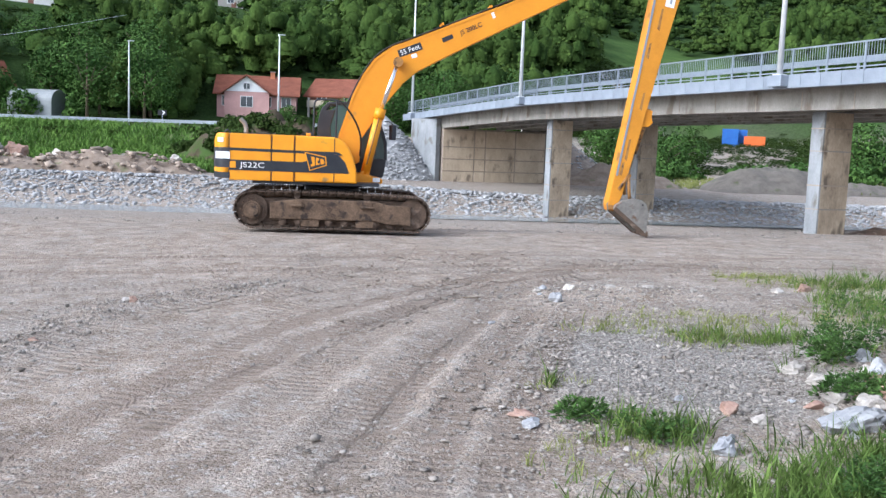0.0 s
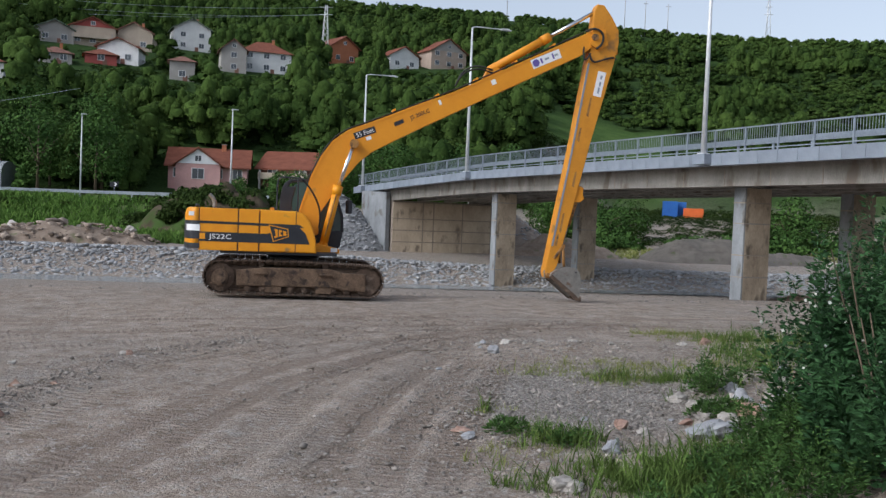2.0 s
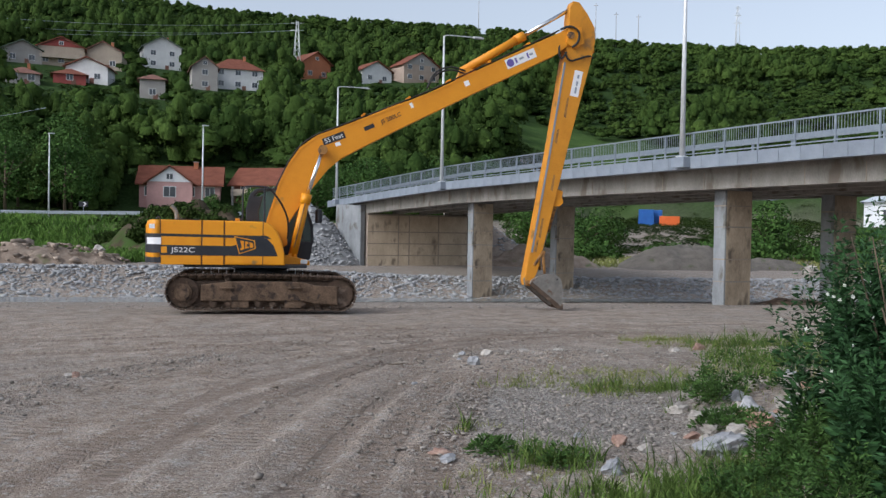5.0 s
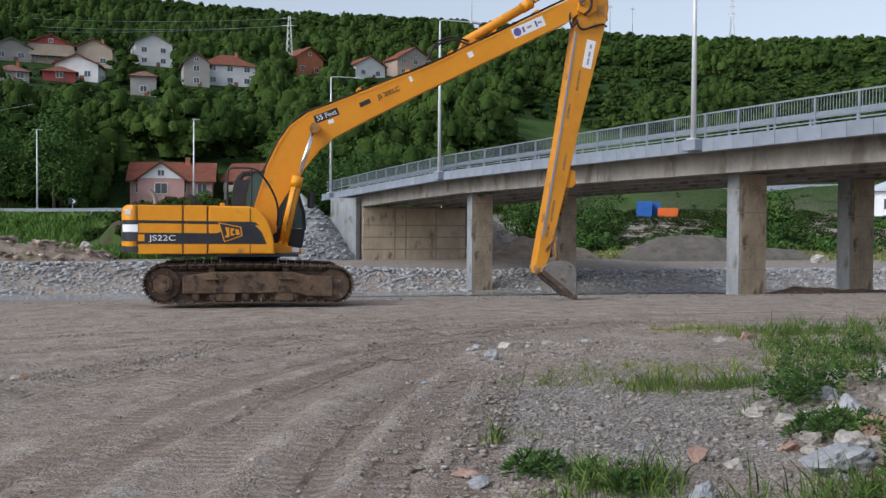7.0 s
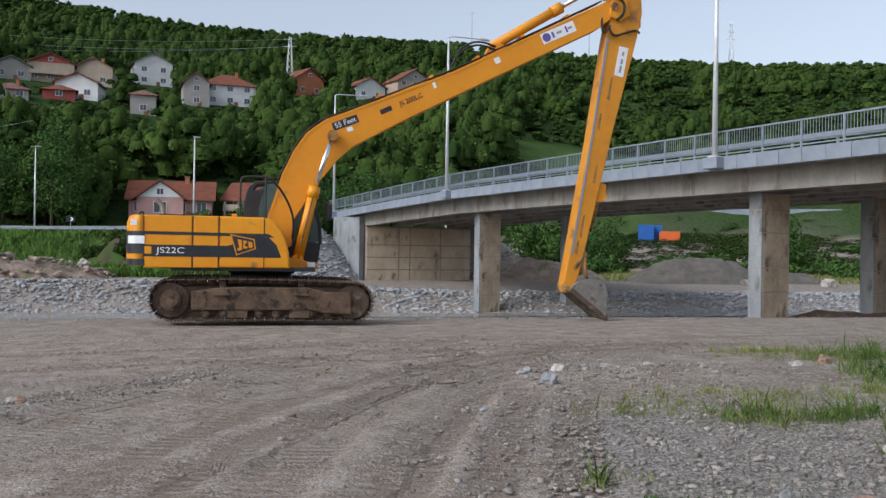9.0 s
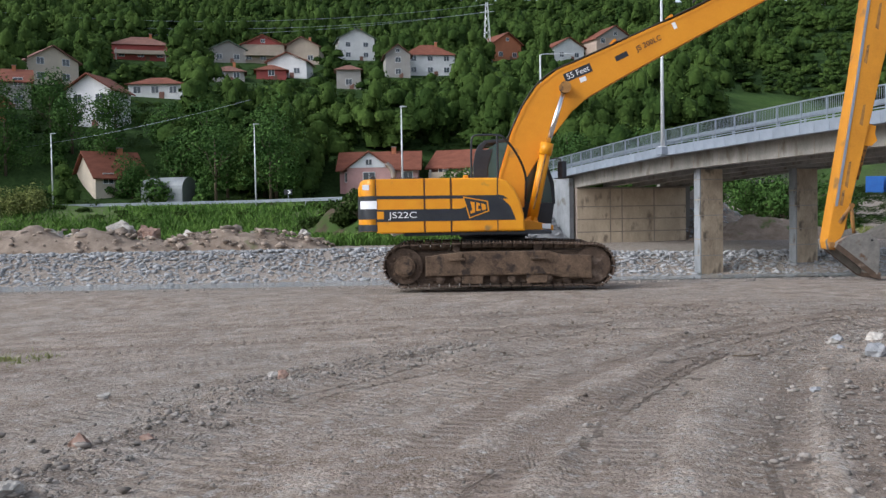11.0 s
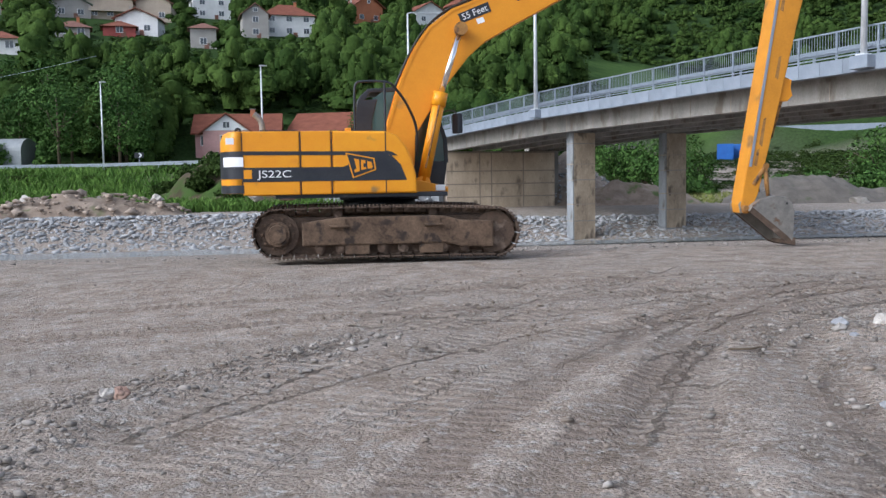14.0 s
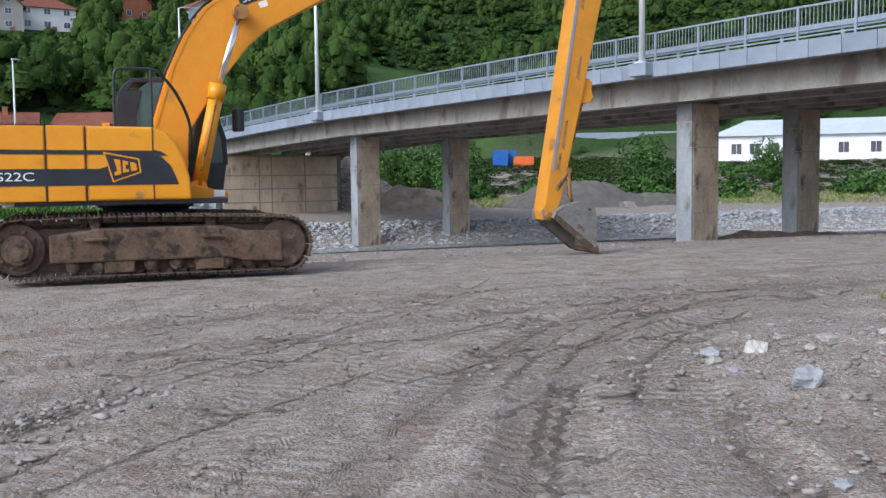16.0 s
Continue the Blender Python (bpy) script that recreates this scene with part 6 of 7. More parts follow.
# greenhouse, containers, warehouse, pylon, masts, wires
gh = thing("greenhouse", pose(-60.4, 109.5, 5.2, 0, 0, 24), "white plastic tunnel greenhouse", "greenhouse")
part("film", prism([(math.cos(a) * 2.2, math.sin(a) * 1.5) for a in np.linspace(0, math.pi, 13)] + [(-2.2, -3.0), (2.2, -3.0)], 0, 5.5), M["plastic"], gh)
gh.rotation_euler[2] += radians(70)
for nm, x, y, w, h, mt, lb in (("shipping_container", 28.2, 161.0, 2.5, 2.9, "blue_metal", "blue steel shipping container"), ("skip_container", 32.0, 160.2, 3.3, 1.8, "orange_metal", "orange steel skip container")):
    c = thing(nm, pose(x, y, float(land(x, y)), 0, 0, -10), lb, "container")
    part("body", box((0, 1.5, h / 2), (w, 3.0, h), 0, 0.04), M[mt], c)
    for k in range(int(w / 0.28)):
        part("rib", box((-w / 2 + 0.2 + k * 0.28, -0.02, h / 2), (0.12, 0.06, h * 0.88)), M[mt], c)
    for s in (-1, 1):
        part("corner_post", box((s * (w / 2 - 0.06), -0.03, h / 2), (0.14, 0.10, h)), M[mt], c)
c2 = copy_thing([o for o in scene.objects if o.name.startswith("shipping_container")][0], pose(30.2, 164.2, float(land(30, 164)), 0, 0, -10))
wh = thing("warehouse", pose(80.0, 140.0, float(land(80, 140)) - 0.3, 0, 0, -24), "long white warehouse with a pale sheet roof", "building")
part("wall", box((0, 6, 2.3), (44, 12, 4.6)), M["panel_white"], wh)
bm = bmesh.new()
b4 = [bm.verts.new(p) for p in ((-22.6, -0.7, 4.6), (22.6, -0.7, 4.6), (22.6, 12.7, 4.6), (-22.6, 12.7, 4.6))]
t2 = [bm.verts.new((-17, 6, 7.3)), bm.verts.new((17, 6, 7.3))]
for q in ((b4[0], b4[1], t2[1], t2[0]), (b4[2], b4[3], t2[0], t2[1]), (b4[1], b4[2], t2[1]), (b4[3], b4[0], t2[0]), b4[::-1]):
    bm.faces.new(q)
part("roof", bm, M["roof_sheet"], wh)
for x in (-18.5, -15.8, -13.0, -3.0, 1.5, 6, 10.5, 15):
    window(wh, x, 2.6, 1.5, 1.6, 0.0)
part("door", box((-7.5, -0.03, 1.3), (1.8, 0.08, 2.6)), M["wall_white"], wh)
pv = part("plinth_wall", box((0, -3.5, -0.1), (60, 0.4, 1.5)), M["concrete"], wh)
gr2 = thing("boundary_wall", pose(52.8, 180.7, 9.2, 0, 0, -16), "pale concrete boundary wall", "wall")
part("wall_panel", box((0, 0, -0.4), (28, 0.3, 2.2)), M["concrete_pale"], gr2)
py = thing("lattice_pylon", pose(-52.9, 259.4, float(land(-52.9, 259.4))), "grey steel lattice power pylon", "pylon")
hp = 16.8
for sx, sy in ((-1, -1), (-1, 1), (1, -1), (1, 1)):
    part("leg", rod((sx * 1.1, sy * 1.1, 0), (sx * 0.25, sy * 0.25, hp), 0.10, 0.06, 6), M["lamp_grey"], py)
for k in range(9):
    q0, q1 = k / 9, (k + 1) / 9
    w0, w1 = 1.1 - 0.85 * q0, 1.1 - 0.85 * q1
    part("brace", rod((-w0, -w0, q0 * hp), (w1, -w1, q1 * hp), 0.05, None, 5), M["lamp_grey"], py)
    part("brace", rod((w0, -w0, q0 * hp), (-w1, -w1, q1 * hp), 0.05, None, 5), M["lamp_grey"], py)
for k, h in enumerate((14.2, 16.2)):
    part("cross_arm", rod((-1.9, 0, h), (1.9, 0, h), 0.07, None, 6), M["lamp_grey"], py)
zp = float(land(-52.9, 259.4))
for k, (h, dx) in enumerate(((14.2, -1.8), (14.2, 1.8), (16.2, 0))):
    pts = []
    for q in np.linspace(0, 1, 15):
        x, y = -52.9 + dx + q * (-175 + 52.9), 259.4 + q * (215 - 259.4)
        pts.append((x, y, (zp + h) * (1 - q) + q * (52 + k * 2.2) - 7 * 4 * q * (1 - q) * 0.5))
    tagged(part("power_line", tube(pts, 0.045, 4), M["galv"]), "pale overhead power line", "wire", "overhead wires")
pts = [(-50 + q * -62, 106 + q * 6, 15.5 - 5 * q - 6 * q * (1 - q)) for q in np.linspace(0, 1, 12)]
tagged(part("power_line", tube(pts, 0.02, 4), M["galv"]), "pale overhead power line", "wire", "overhead wires")
for az, hm in ((6.1, 13), (7.3, 10), (8.6, 9.5), (-0.9, 12)):
    x, y = 1 + 385 * math.sin(radians(az)), 385 * math.cos(radians(az))
    ms = thing("mast", pose(x, y, float(land(x, y))), "thin power pole on the ridge", "mast", "masts on the ridge")
    part("pole", rod((0, 0, 0), (0, 0, hm + 4), 0.16, 0.1, 6), M["wall_grey"], ms)
    part("cross_arm", box((0, 0, hm + 3), (1.8, 0.15, 0.15)), M["wall_grey"], ms)
x, y = 1 + 395 * math.sin(radians(14.2)), 395 * math.cos(radians(14.2))
ms = thing("radio_mast", pose(x, y, float(land(x, y))), "pale lattice radio mast on the ridge", "mast")
for sx, sy in ((-1, -1), (1, -1), (0, 1)):
    part("leg", rod((sx * 1.1, sy * 1.1, 0), (sx * 0.3, sy * 0.3, 19), 0.14, 0.1, 5), M["lamp_grey"], ms)
for k in range(7):
    a, b = 1.1 - 0.08 * k, 1.1 - 0.08 * (k + 1)
    part("brace", rod((-a, -a, 2.6 * k), (b, -b, 2.6 * k + 2.6), 0.08, None, 4), M["lamp_grey"], ms)
for h, w in ((12, 3.4), (15, 2.6), (18, 2.0)):
    part("cross_arm", box((0, -0.5, h), (w, 0.2, 0.25)), M["lamp_grey"], ms)


# ---- trees
def crown(seed, rx, rz, lobes, n, leaf, rough=0.4):
    """Leaf quads over a cluster of lobes, as n x 4 x 3; the crown's foot is at z = 0."""
    r = np.random.RandomState(seed)
    c = r.normal(0, 1, (lobes, 3))
    c /= np.linalg.norm(c, axis=1)[:, None]
    c *= (r.uniform(0.15, 0.62, lobes) ** 0.7)[:, None]
    rad = r.uniform(0.28, 0.5, lobes)
    k = r.choice(lobes, n, p=rad**2 / (rad**2).sum())
    d = r.normal(0, 1, (n, 3))
    d /= np.linalg.norm(d, axis=1)[:, None]
    p = c[k] + d * (rad[k] * r.uniform(0.80, 1.08, n))[:, None]
    p = p * [rx, rx, rz] + [0, 0, rz * 0.92]
    nrm = d * 0.9 + r.normal(0, rough, (n, 3)) + [0, 0, 0.3]
    nrm /= np.linalg.norm(nrm, axis=1)[:, None]
    t = np.cross(nrm, r.normal(0, 1, (n, 3)))
    t /= np.linalg.norm(t, axis=1)[:, None]
    b = np.cross(nrm, t)
    s = leaf * r.uniform(0.6, 1.3, n)[:, None]
    a = s * r.uniform(0.55, 1.0, (n, 1))
    return np.stack([p - t * s * 0.5, p - b * a * 0.5, p + t * s * 0.55, p + b * a * 0.5], 1)


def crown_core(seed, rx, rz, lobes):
    """The dark backing inside such a crown, shade for its gaps: a lumpy ball for each lobe, open below. Vertices and
    triangles.
    """
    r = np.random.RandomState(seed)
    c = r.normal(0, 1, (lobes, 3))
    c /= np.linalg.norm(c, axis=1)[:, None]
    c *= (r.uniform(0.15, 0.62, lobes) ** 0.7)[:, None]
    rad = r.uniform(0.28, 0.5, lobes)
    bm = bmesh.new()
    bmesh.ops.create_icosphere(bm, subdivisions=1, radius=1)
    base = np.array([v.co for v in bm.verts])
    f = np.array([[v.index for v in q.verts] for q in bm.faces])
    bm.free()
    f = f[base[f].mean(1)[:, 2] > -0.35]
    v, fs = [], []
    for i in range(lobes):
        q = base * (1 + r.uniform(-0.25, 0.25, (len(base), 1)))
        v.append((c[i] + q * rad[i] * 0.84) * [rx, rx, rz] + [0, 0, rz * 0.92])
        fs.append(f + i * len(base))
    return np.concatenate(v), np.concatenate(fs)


rt = np.random.RandomState(77)
hz = [(math.degrees(math.atan2(h[0] - 1, h[1])), math.hypot(h[0] - 1, h[1]), math.degrees((h[2] * 0.5 + 2.0) / math.hypot(h[0], h[1])), h[0], h[1], h[2], float(land(h[0], h[1]))) for h in HOUSES] + [(-17.6, 127, 3.6, -37.6, 121.5, 13, 5.4), (-29.3, 124, 1.6, -60.4, 108.8, 6, 5.4)]


def clear_of_houses(x, y, top):
    az, r = math.degrees(math.atan2(x - 1, y)), math.hypot(x - 1, y)
    for ha, hr_, hw_, hx, hy, w, hzz in hz:
        if math.hypot(x - hx, y - hy) < w * 0.5 + 4.5:
            return False
        if abs(az - ha) < hw_ and r < hr_ and (top - 2) / r > (hzz + 0.7 - 2) / hr_:
            return False
    return True


protos = [crown(s, 1.0, 1.0, 11, 270, 0.145, 0.42) for s in range(8)]
scrub = [crown(40 + s, 1.0, 0.9, 6, 110, 0.20, 0.42) for s in range(6)]
proto_cores = [crown_core(s, 1.0, 1.0, 11) for s in range(8)]
scrub_cores = [crown_core(40 + s, 1.0, 0.9, 6) for s in range(6)]
wood_q, scrub_q = [], []
core_v, core_f, core_n = [], [], 0
count = 0
for k in range(6000):
    az, r = rt.uniform(-50, 36), math.sqrt(rt.uniform(122.0**2, 398.0**2))
    x, y = 1 + r * math.sin(radians(az)), r * math.cos(radians(az))
    if az > -2 and r < 125 + 65 * float(sstep(-2, 8, np.array(az))):
        continue
    if float(meadow_area(np.array(az), np.array(float(r)))) > rt.uniform(0.02, 0.6):
        continue
    openness = 0.5 + 0.5 * noise.noise(Vector((x * 0.03, y * 0.03, 2)))
    is_scrub = (az > 2 and r < 330 and openness > 0.35) or openness > 0.72
    if is_scrub:
        rad, hgt = rt.uniform(1.6, 3.4), rt.uniform(1.3, 2.6)
    else:
        rad, hgt = rt.uniform(2.2, 5.0), rt.uniform(2.2, 6.2)
    if r > 335:
        is_scrub, rad, hgt = False, rt.uniform(2.0, 3.6), rt.uniform(1.2, 2.3)
    z = float(land(x, y)) - 0.3
    if not clear_of_houses(x, y, z + 1.9 * hgt):
        rad, hgt = 1.3, 0.7
        if not clear_of_houses(x, y, z + 1.4) or rt.rand() < 0.05:
            continue
    src = (scrub if is_scrub else protos)
    pick = rt.randint(len(src))
    q = src[pick]
    a = rt.uniform(0, math.tau)
    ca, sa = math.cos(a), math.sin(a)
    m = np.array([[ca * rad, -sa * rad, 0], [sa * rad, ca * rad, 0], [0, 0, hgt]])
    (scrub_q if is_scrub else wood_q).append(q @ m.T + [x, y, z])
    cv, cf = (scrub_cores if is_scrub else proto_cores)[pick]
    core_v.append(cv @ m.T + [x, y, z])
    core_f.append(cf + core_n)
    core_n += len(cv)
for k in range(1500):  # garden shrubs and tall weeds round the houses
    az, r = rt.uniform(-46, 2), math.sqrt(rt.uniform(118.0**2, 235.0**2))
    x, y = 1 + r * math.sin(radians(az)), r * math.cos(radians(az))
    if min(math.hypot(x - h[3], y - h[4]) - h[5] * 0.5 for h in hz) < 2.0:
        continue
    q = scrub[rt.randint(len(scrub))]
    rad = rt.uniform(0.8, 2.0)
    scrub_q.append(q * [rad, rad, rt.uniform(0.35, 0.9)] + [x, y, float(land(x, y)) - 0.15])
for k in range(1900):
    az, r = rt.uniform(1, 34), math.sqrt(rt.uniform(98.0**2, 186.0**2))
    x, y = 1 + r * math.sin(radians(az)), r * math.cos(radians(az))
    low_view = (8.0 < az < 13.5 and r < 162) or az > 19
    rad, hgt = rt.uniform(0.9, 2.0), rt.uniform(0.25, 0.5) if low_view else rt.uniform(0.4, 1.2)
    q = scrub[rt.randint(len(scrub))]
    scrub_q.append(q * [rad, rad, hgt] + [x, y, float(land(x, y)) - 0.15])
tagged(tris("far_thicket", np.concatenate(core_v), np.concatenate(core_f), M["leaf_core"], True), "darkened inner cores backing the hillside crowns as shade", "woods", kind="stuff")
tagged(quads("far_woods", np.concatenate(wood_q), M["leaf_far"]), "dense green woods on the hillside", "woods", kind="stuff")
tagged(quads("far_scrub", np.concatenate(scrub_q), M["leaf_scrub"]), "green scrub and bushes on the hillside", "scrub", kind="stuff")


def tree(x, y, h, rx, seed, label, leaves=1800, leaf=0.42, trunk=0.22, material="leaf_tree", low=0.22):
    z = float(ground_z(x, y)[0]) - 0.1
    e = thing("tree", pose(x, y, z, 0, 0, seed * 47), label, "tree", "trees near the road")
    rz = h * (1 - low) / 1.85
    q = crown(seed, rx, rz, 15, leaves, leaf) + [0, 0, h * low - 0.25 * rz]
    c = quads("crown", q, M[material])
    c.parent = e
    bm = bmesh.new()
    add_rod(bm, (0, 0, 0), (0, 0, h * 0.6), trunk, trunk * 0.35, 9)
    r = random.Random(seed)
    for k in range(7):
        a, z0 = r.uniform(0, math.tau), h * r.uniform(low, 0.55)
        add_rod(bm, (0, 0, z0), (rx * 0.6 * math.cos(a), rx * 0.6 * math.sin(a), z0 + h * r.uniform(0.12, 0.25)), trunk * 0.35, 0.02, 6)
    part("trunk", bm, M["bark"], e)
    return e


TREES = [  # x, y, height, crown radius
    (-48.5, 107.5, 12.5, 4.6), (-55.5, 107, 13.0, 5.0), (-56.5, 112, 11, 4.4), (-50.0, 112.5, 11, 4.0), (-52.0, 116.5, 15, 5.0), (-53.5, 116.5, 15, 5.4), (-33.0, 108.5, 3.2, 2.2),
    (-63.5, 113, 9, 3.8), (-68, 108.5, 6.5, 2.6), (-73, 111, 8.5, 3.4), (-83, 104, 12, 4.2), (-89, 106, 13, 4.6), (-95, 108, 12, 4.5), (-101, 111, 11, 4.2), (-60.5, 117, 10, 4.0), (-79, 112, 10, 3.8), (-93, 113, 11, 4.5), (-86, 117, 10, 4.2), (-77, 119, 9, 4.0), (-99, 118, 12, 4.8), (-69, 119, 9, 3.8), (-64, 121, 9, 3.8),
    (-28.5, 117.5, 4.5, 2.6), (-24, 112, 5.5, 2.8), (-20, 116, 8, 3.6), (-13, 112, 9, 4.0), (-6, 114, 9, 4.0), (-33, 112, 3.6, 2.2), (-21.5, 124, 10, 4.2), (-14, 122, 10, 4.2), (-7, 124, 11, 4.6), (1, 128, 10, 4.5),
    (28.8, 92, 6.6, 3.6), (9.5, 101, 6.6, 3.2), (6.0, 104, 6.0, 3.0), (14.0, 106, 5.0, 3.2), (46.0, 101, 5.6, 3.0), (11.5, 96, 4.6, 2.6),
]
for k, (x, y, h, r) in enumerate(TREES):
    far_right = x > 3
    tree(x, y, h, r, 100 + k, "leafy deciduous tree with a dense dark green crown", 3000, 0.20 + 0.025 * r, 0.2, "leaf_tree", 0.08 if (far_right or h < 6) else 0.16)


def bush(x, y, r, h, seed, n=420, leaf=0.34, material="leaf_tree"):
    c = crown(seed, r, h / 1.8, 9, n, leaf) + [0, 0, -0.2 * h]
    o = quads("bush", c, M[material])
    o.location = (x, y, float(ground_z(x, y)[0]))
    return tagged(o, "low dense green bush", "bush", "bushes")


for k in range(34):
    x = rt.uniform(8, 52)
    bush(x, 84 + rt.uniform(0, 10) - 0.12 * (x - 20), rt.uniform(1.4, 2.8), rt.uniform(1.4, 2.8), 300 + k)
for k in range(22):
    x, y = rt.uniform(12, 60), rt.uniform(112, 140)
    if not 0.13 < x / y < 0.25:
        bush(x, y, rt.uniform(1.2, 2.4), rt.uniform(0.6, 1.2), 340 + k)
for k in range(60):
    a, q = rt.uniform(-9, 9), rt.uniform(-4.5, 3)
    bx, by = -23 + a * 0.81 + q * 0.59, 75.5 - a * 0.59 + q * 0.81
    o = bush(bx, by, rt.uniform(0.8, 1.7), rt.uniform(0.6, 1.5), 600 + k, 420, 0.24, "leaf_scrub")
    o.location.z += 3.7 * max(0, 1 - abs(a / 10) ** 2.6) * max(0, 1 - abs(q / 5) ** 1.7)
for k in range(26):
    x = rt.uniform(-32, -12)
    y = float(np.interp(x, ROAD_X, ROAD_Y)) - rt.uniform(1.5, 9)
    bush(x, y, rt.uniform(0.8, 1.9), rt.uniform(0.7, 1.7), 370 + k, material="leaf_scrub")
for k in range(46):
    x = rt.uniform(-125, -30)
    y = float(np.interp(x, ROAD_X, ROAD_Y)) + rt.uniform(8.5, 13)
    if not -44 < x < -33:
        bush(x, y, rt.uniform(1.4, 2.8), rt.uniform(1.6, 4.2), 440 + k, 700, 0.34)
for k in range(40):
    x = rt.uniform(-110, -26)
    y = float(np.interp(x, ROAD_X, ROAD_Y)) - rt.uniform(2.0, 8)
    bush(x, y, rt.uniform(0.7, 1.5), rt.uniform(0.3, 0.7), 500 + k, 420, 0.2, "leaf_scrub")
for k in range(10):
    x = rt.uniform(-75, -70)
    bush(x, 92.5 + rt.uniform(-1.5, 1.5), rt.uniform(1.4, 2.4), rt.uniform(2.5, 4.6), 400 + k, 700, 0.22, "dry_grass")


# ---- grasses: uncounted blades
M["bank_grass"] = mat("lush_bank_grass", (0.045, 0.10, 0.02), (0.13, 0.22, 0.045), 0.35, 0.7, 0.0, 6, island=0.4, spec=0.06)
def blades(name, X, Y, H, material, label, seed, width=0.010, lean=0.8, zoff=0.0):
    r = np.random.RandomState(seed)
    n = len(X)
    Z = ground_z(X, Y) - 0.01 + zoff
    a, b = r.uniform(0, math.tau, n), r.uniform(0, math.tau, n)
    w = width * r.uniform(0.6, 1.4, n) * (H / H.mean()) ** 0.3
    base = np.stack([X, Y, Z], -1)
    side = np.stack([np.cos(a), np.sin(a), 0 * a], -1) * w[:, None]
    out = np.stack([np.cos(b), np.sin(b), 0 * b], -1) * (H * lean * r.uniform(0.2, 1.3, n))[:, None]
    tip = base + out + np.stack([0 * a, 0 * a, H], -1)
    mid = base + out * 0.35 + np.stack([0 * a, 0 * a, H * 0.55], -1)
    q = np.concatenate([np.stack([base - side, base + side, mid + side * 0.8, mid - side * 0.8], 1), np.stack([mid - side * 0.8, mid + side * 0.8, tip + side * 0.1, tip - side * 0.1], 1)])
    return tagged(quads(name, q, material), label, "grass", kind="stuff")


def tufts(spots, seed, each=16, spread_=0.05):
    """Tufts thickest at the middle of each spot: x, y, half sizes, number of tufts."""
    r = np.random.RandomState(seed)
    X, Y = [], []
    for x, y, rx, ry, k in spots:
        cx, cy = r.normal(x, rx * 0.55, k), r.normal(y, ry * 0.55, k)
        w = r.uniform(0.4, 1.6, k) * spread_
        X.append((cx[:, None] + r.normal(0, 1, (k, each)) * w[:, None]).ravel())
        Y.append((cy[:, None] + r.normal(0, 1, (k, each)) * w[:, None]).ravel())
    return np.concatenate(X), np.concatenate(Y)


X, Y = tufts([(2.5, 8.6, 0.35, 0.3, 17), (3.0, 9.3, 0.7, 0.6, 51), (3.5, 8.4, 0.6, 0.5, 78), (3.9, 9.3, 0.6, 0.5, 44), (4.9, 13.2, 0.7, 0.5, 78), (5.6, 12.4, 1.0, 0.7, 112), (5.0, 9.6, 0.6, 0.6, 44), (-7.3, 10.6, 0.7, 0.4, 27), (2.2, 4.4, 0.5, 0.4, 23), (1.9, 6.2, 0.3, 0.3, 5), (5.6, 7.8, 0.8, 0.6, 54)], 1)
H = np.random.RandomState(2).gamma(2.2, 0.015, len(X)) + 0.015
blades("dry_grass_patch", X, Y, H, M["dry_grass"], "yellowish grass tufts on gravel", 3, 0.0034)
X, Y = tufts([(3.45, 8.25, 0.4, 0.25, 21), (4.05, 8.1, 0.5, 0.2, 29), (6.0, 12.5, 1.0, 0.9, 59), (7.4, 12.4, 1.5, 1.1, 102), (5.7, 10.8, 0.7, 0.8, 59), (6.6, 10.3, 1.0, 1.0, 83), (5.6, 9.2, 0.5, 0.6, 29), (4.4, 7.2, 0.35, 0.3, 13), (2.6, 4.9, 0.4, 0.3, 17), (3.4, 3.8, 0.7, 0.4, 31), (2.3, 3.5, 0.5, 0.3, 17), (1.92, 6.15, 0.08, 0.08, 4), (3.4, 3.5, 0.8, 0.6, 230), (4.1, 4.3, 0.6, 0.5, 120), (2.65, 4.85, 0.35, 0.25, 40)], 4)
H = np.random.RandomState(5).gamma(2.2, 0.034, len(X)) + 0.02
blades("green_grass_patch", X, Y, H, M["grass"], "fresh green grass on the bank", 6, 0.0045)
n = 110000
X, Y = rb.uniform(-100, -13, n), rb.uniform(38, 97, n)
keep = (Y < np.interp(X, ROAD_X, ROAD_Y) - 0.8) & (flow(X, Y) > 62.5) & (wave(X, Y, 0.16, 21) + rb.uniform(-0.3, 0.3, n) > -0.25)
blades("far_bank_grass", X[keep], Y[keep], rb.uniform(0.3, 0.85, keep.sum()), M["bank_grass"], "bright green grass beyond the rubble", 8, 0.06)
n = 9000
X, Y = rb.uniform(3, 50, n), rb.uniform(74, 92, n)
blades("far_field_grass", X, Y, rb.uniform(0.1, 0.35, n), M["dry_grass"], "thin grass on the far river terrace", 9, 0.05)


M["leaf_weed"] = mat("weed_leaves", (0.0245, 0.0595, 0.0154), (0.0770, 0.1400, 0.0350), 1.2, 0.6, 0.0, 8, island=0.5, spec=0.1)


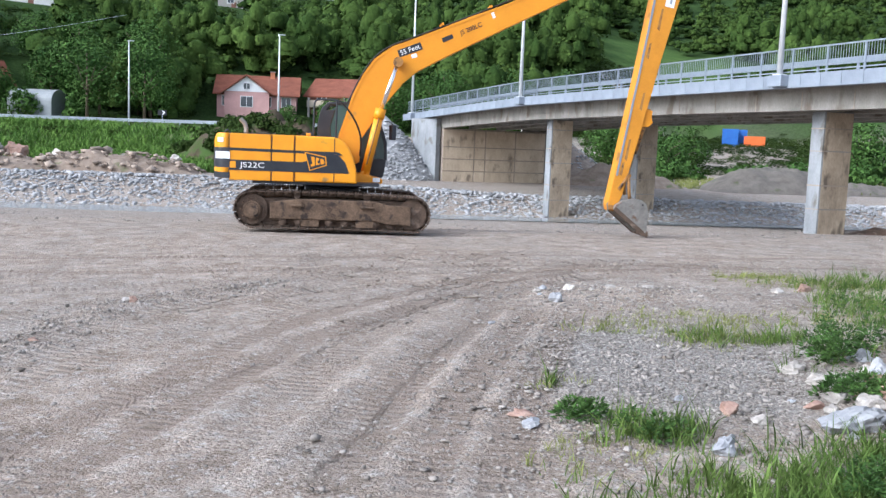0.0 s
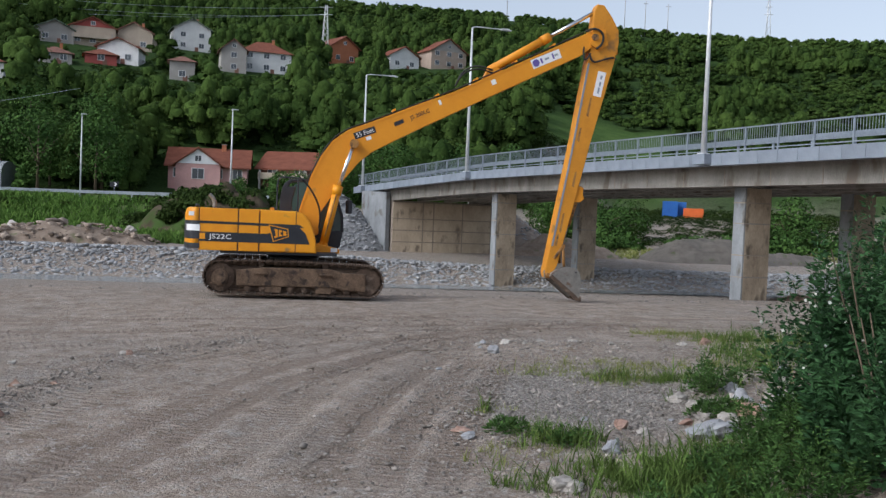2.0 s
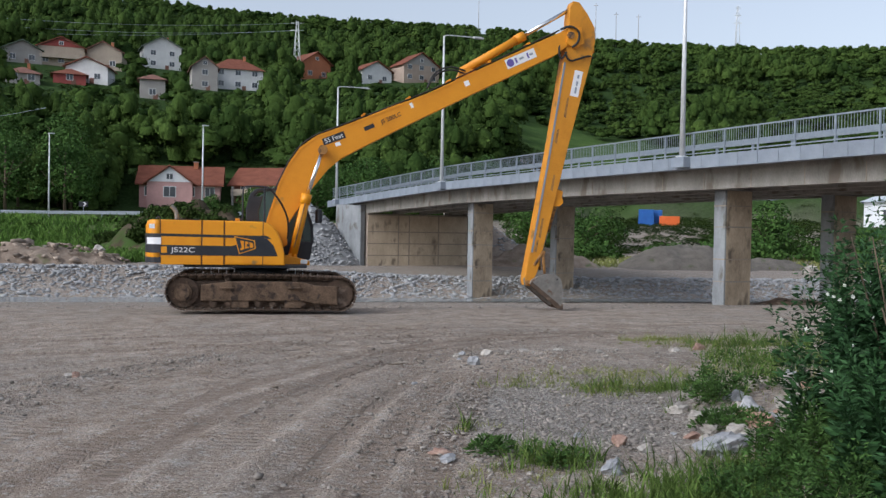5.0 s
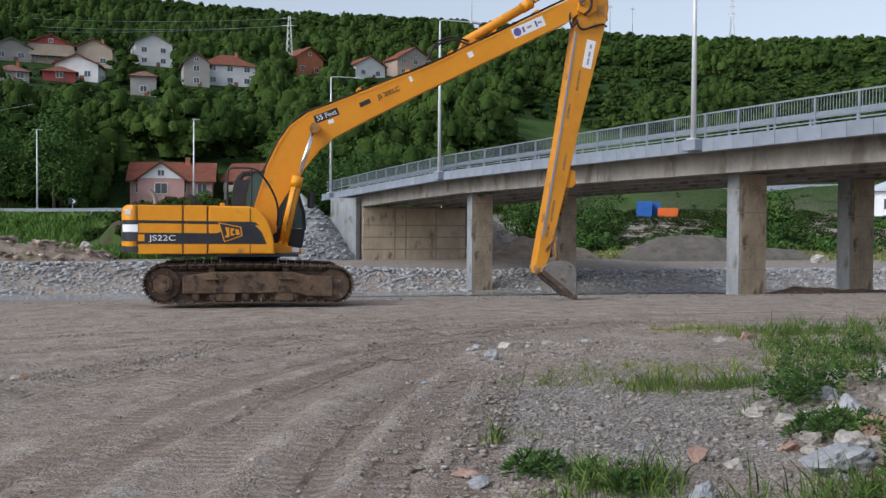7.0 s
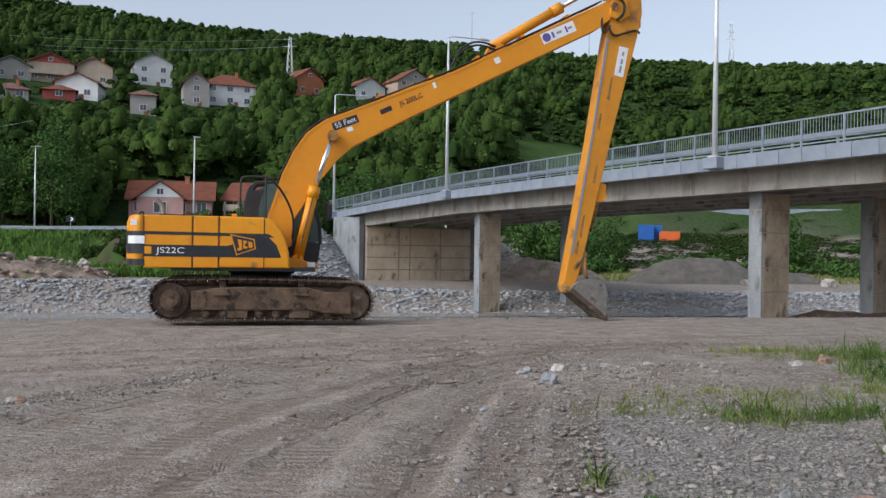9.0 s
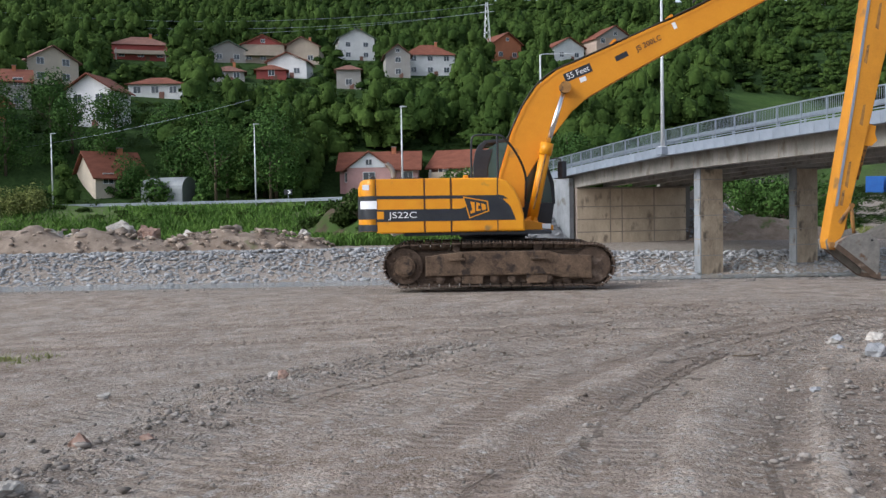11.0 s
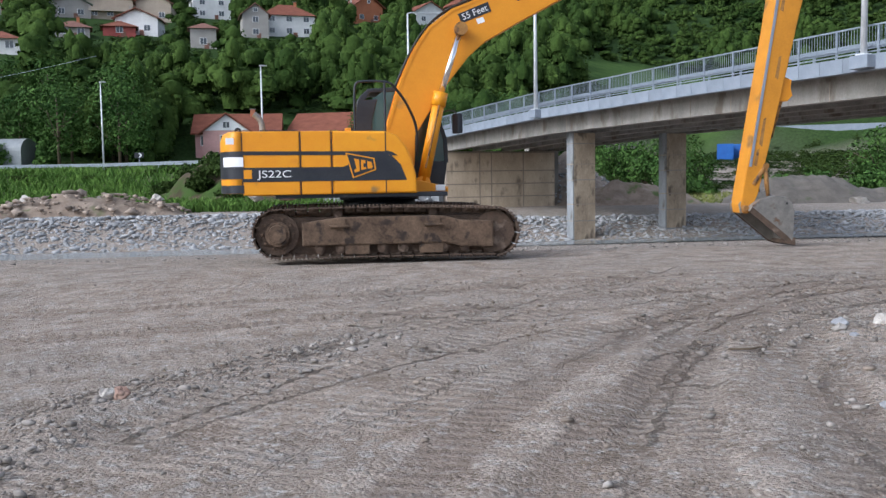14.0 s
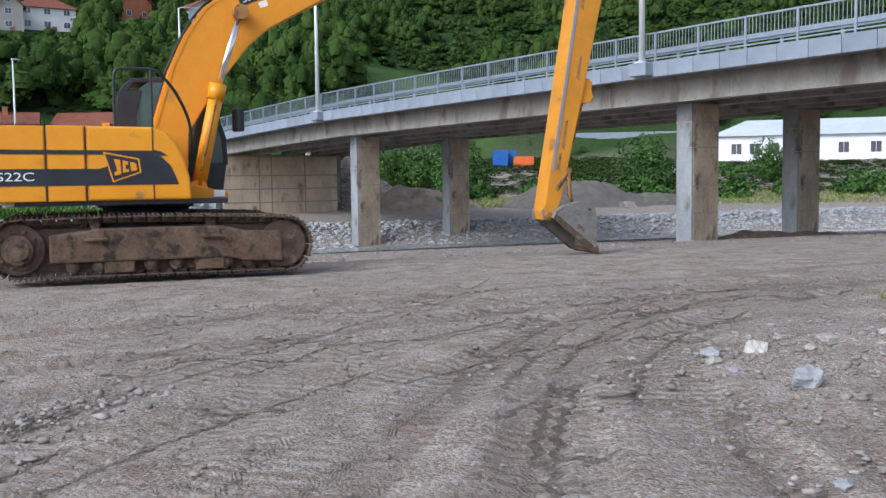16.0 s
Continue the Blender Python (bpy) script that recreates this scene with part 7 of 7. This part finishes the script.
# ---- weeds and the big leafy bush at the right of the way
def weeds(name, spots, material, label, seed, leaf=0.05, per=70):
    r = np.random.RandomState(seed)
    out = []
    for x, y, rad, h, stems in spots:
        for _ in range(stems):
            a, q = r.uniform(0, math.tau), rad * math.sqrt(r.rand())
            bx, by = x + q * math.cos(a), y + q * math.sin(a)
            hh = h * (1 - 0.45 * (q / rad) ** 2) * r.uniform(0.6, 1.1)
            lean = np.array([math.cos(a), math.sin(a), 0]) * 0.28 * hh * (q / rad) + r.normal(0, 0.06, 3) * hh
            t = r.uniform(0.05, 1, per)
            p = np.array([bx, by, float(ground_z(bx, by)[0])]) + t[:, None] * (np.array([0, 0, hh]) + lean) 
            d = r.normal(0, 1, (per, 3)) * [1, 1, 0.35] + [0, 0, 0.35]
            d /= np.linalg.norm(d, axis=1)[:, None]
            L = leaf * r.uniform(0.7, 1.7, per) * (1.35 - 0.7 * t)
            p = p + d * (0.02 + 0.08 * (1 - t))[:, None]
            s = np.cross(d, r.normal(0, 1, (per, 3)))
            s /= np.linalg.norm(s, axis=1)[:, None]
            out.append(np.stack([p, p + d * L[:, None] * 0.5 + s * L[:, None] * 0.20, p + d * L[:, None] * 1.25, p + d * L[:, None] * 0.5 - s * L[:, None] * 0.20], 1))
    return quads(name, np.concatenate(out), material)


big = thing("leafy_bush", Matrix.Identity(4), "tall dark green leafy bush with white blossoms on the bank", "bush")
for k, (x, y, r, h, n) in enumerate(((5.45, 4.7, 0.9, 1.75, 130), (6.1, 5.4, 0.9, 1.9, 90), (5.15, 3.6, 0.75, 1.25, 90))):
    weeds("foliage", [(x, y, r, h, n)], M["leaf_bush"], "", 12 + 20 * k, 0.055, 170).parent = big
    for j in range(9):
        a = j * 0.7 + k
        z0 = float(ground_z(x, y)[0])
        part("stem", rod((x + 0.2 * math.cos(a), y + 0.2 * math.sin(a), z0 - 0.05), (x + 0.65 * r * math.cos(a), y + 0.65 * r * math.sin(a), z0 + 0.8 * h), 0.014, 0.005, 6), M["bark"], big)
w2 = weeds("weed_carpet", [(4.2, 3.5, 0.65, 0.42, 90), (4.6, 4.5, 0.45, 0.5, 80), (4.3, 5.9, 0.3, 0.2, 20), (4.38, 7.1, 0.28, 0.5, 24), (4.9, 7.5, 0.4, 0.3, 8), (2.62, 4.9, 0.22, 0.18, 6), (2.15, 5.2, 0.15, 0.14, 10), (5.7, 10.2, 0.6, 0.3, 12), (3.5, 2.7, 0.5, 0.22, 26)], M["leaf_weed"], "", 13, 0.032, 80)
tagged(w2, "low green weeds between the stones", "weeds", kind="stuff")
n = 26
fx = np.stack([rb.normal(4.75, 0.4, n), rb.normal(3.9, 0.5, n), rb.uniform(0.9, 1.7, n)], -1)
fq = crown(5, 1, 1, 5, n * 5, 1.0)
fl = [f + (fq[i * 5 + k] - fq[i * 5 + k].mean(0)) * 0.032 for i, f in enumerate(fx) for k in range(5)]
tagged(quads("white_blossoms", np.array(fl), M["flower"]), "small white blossoms in the bush", "flowers", kind="stuff")
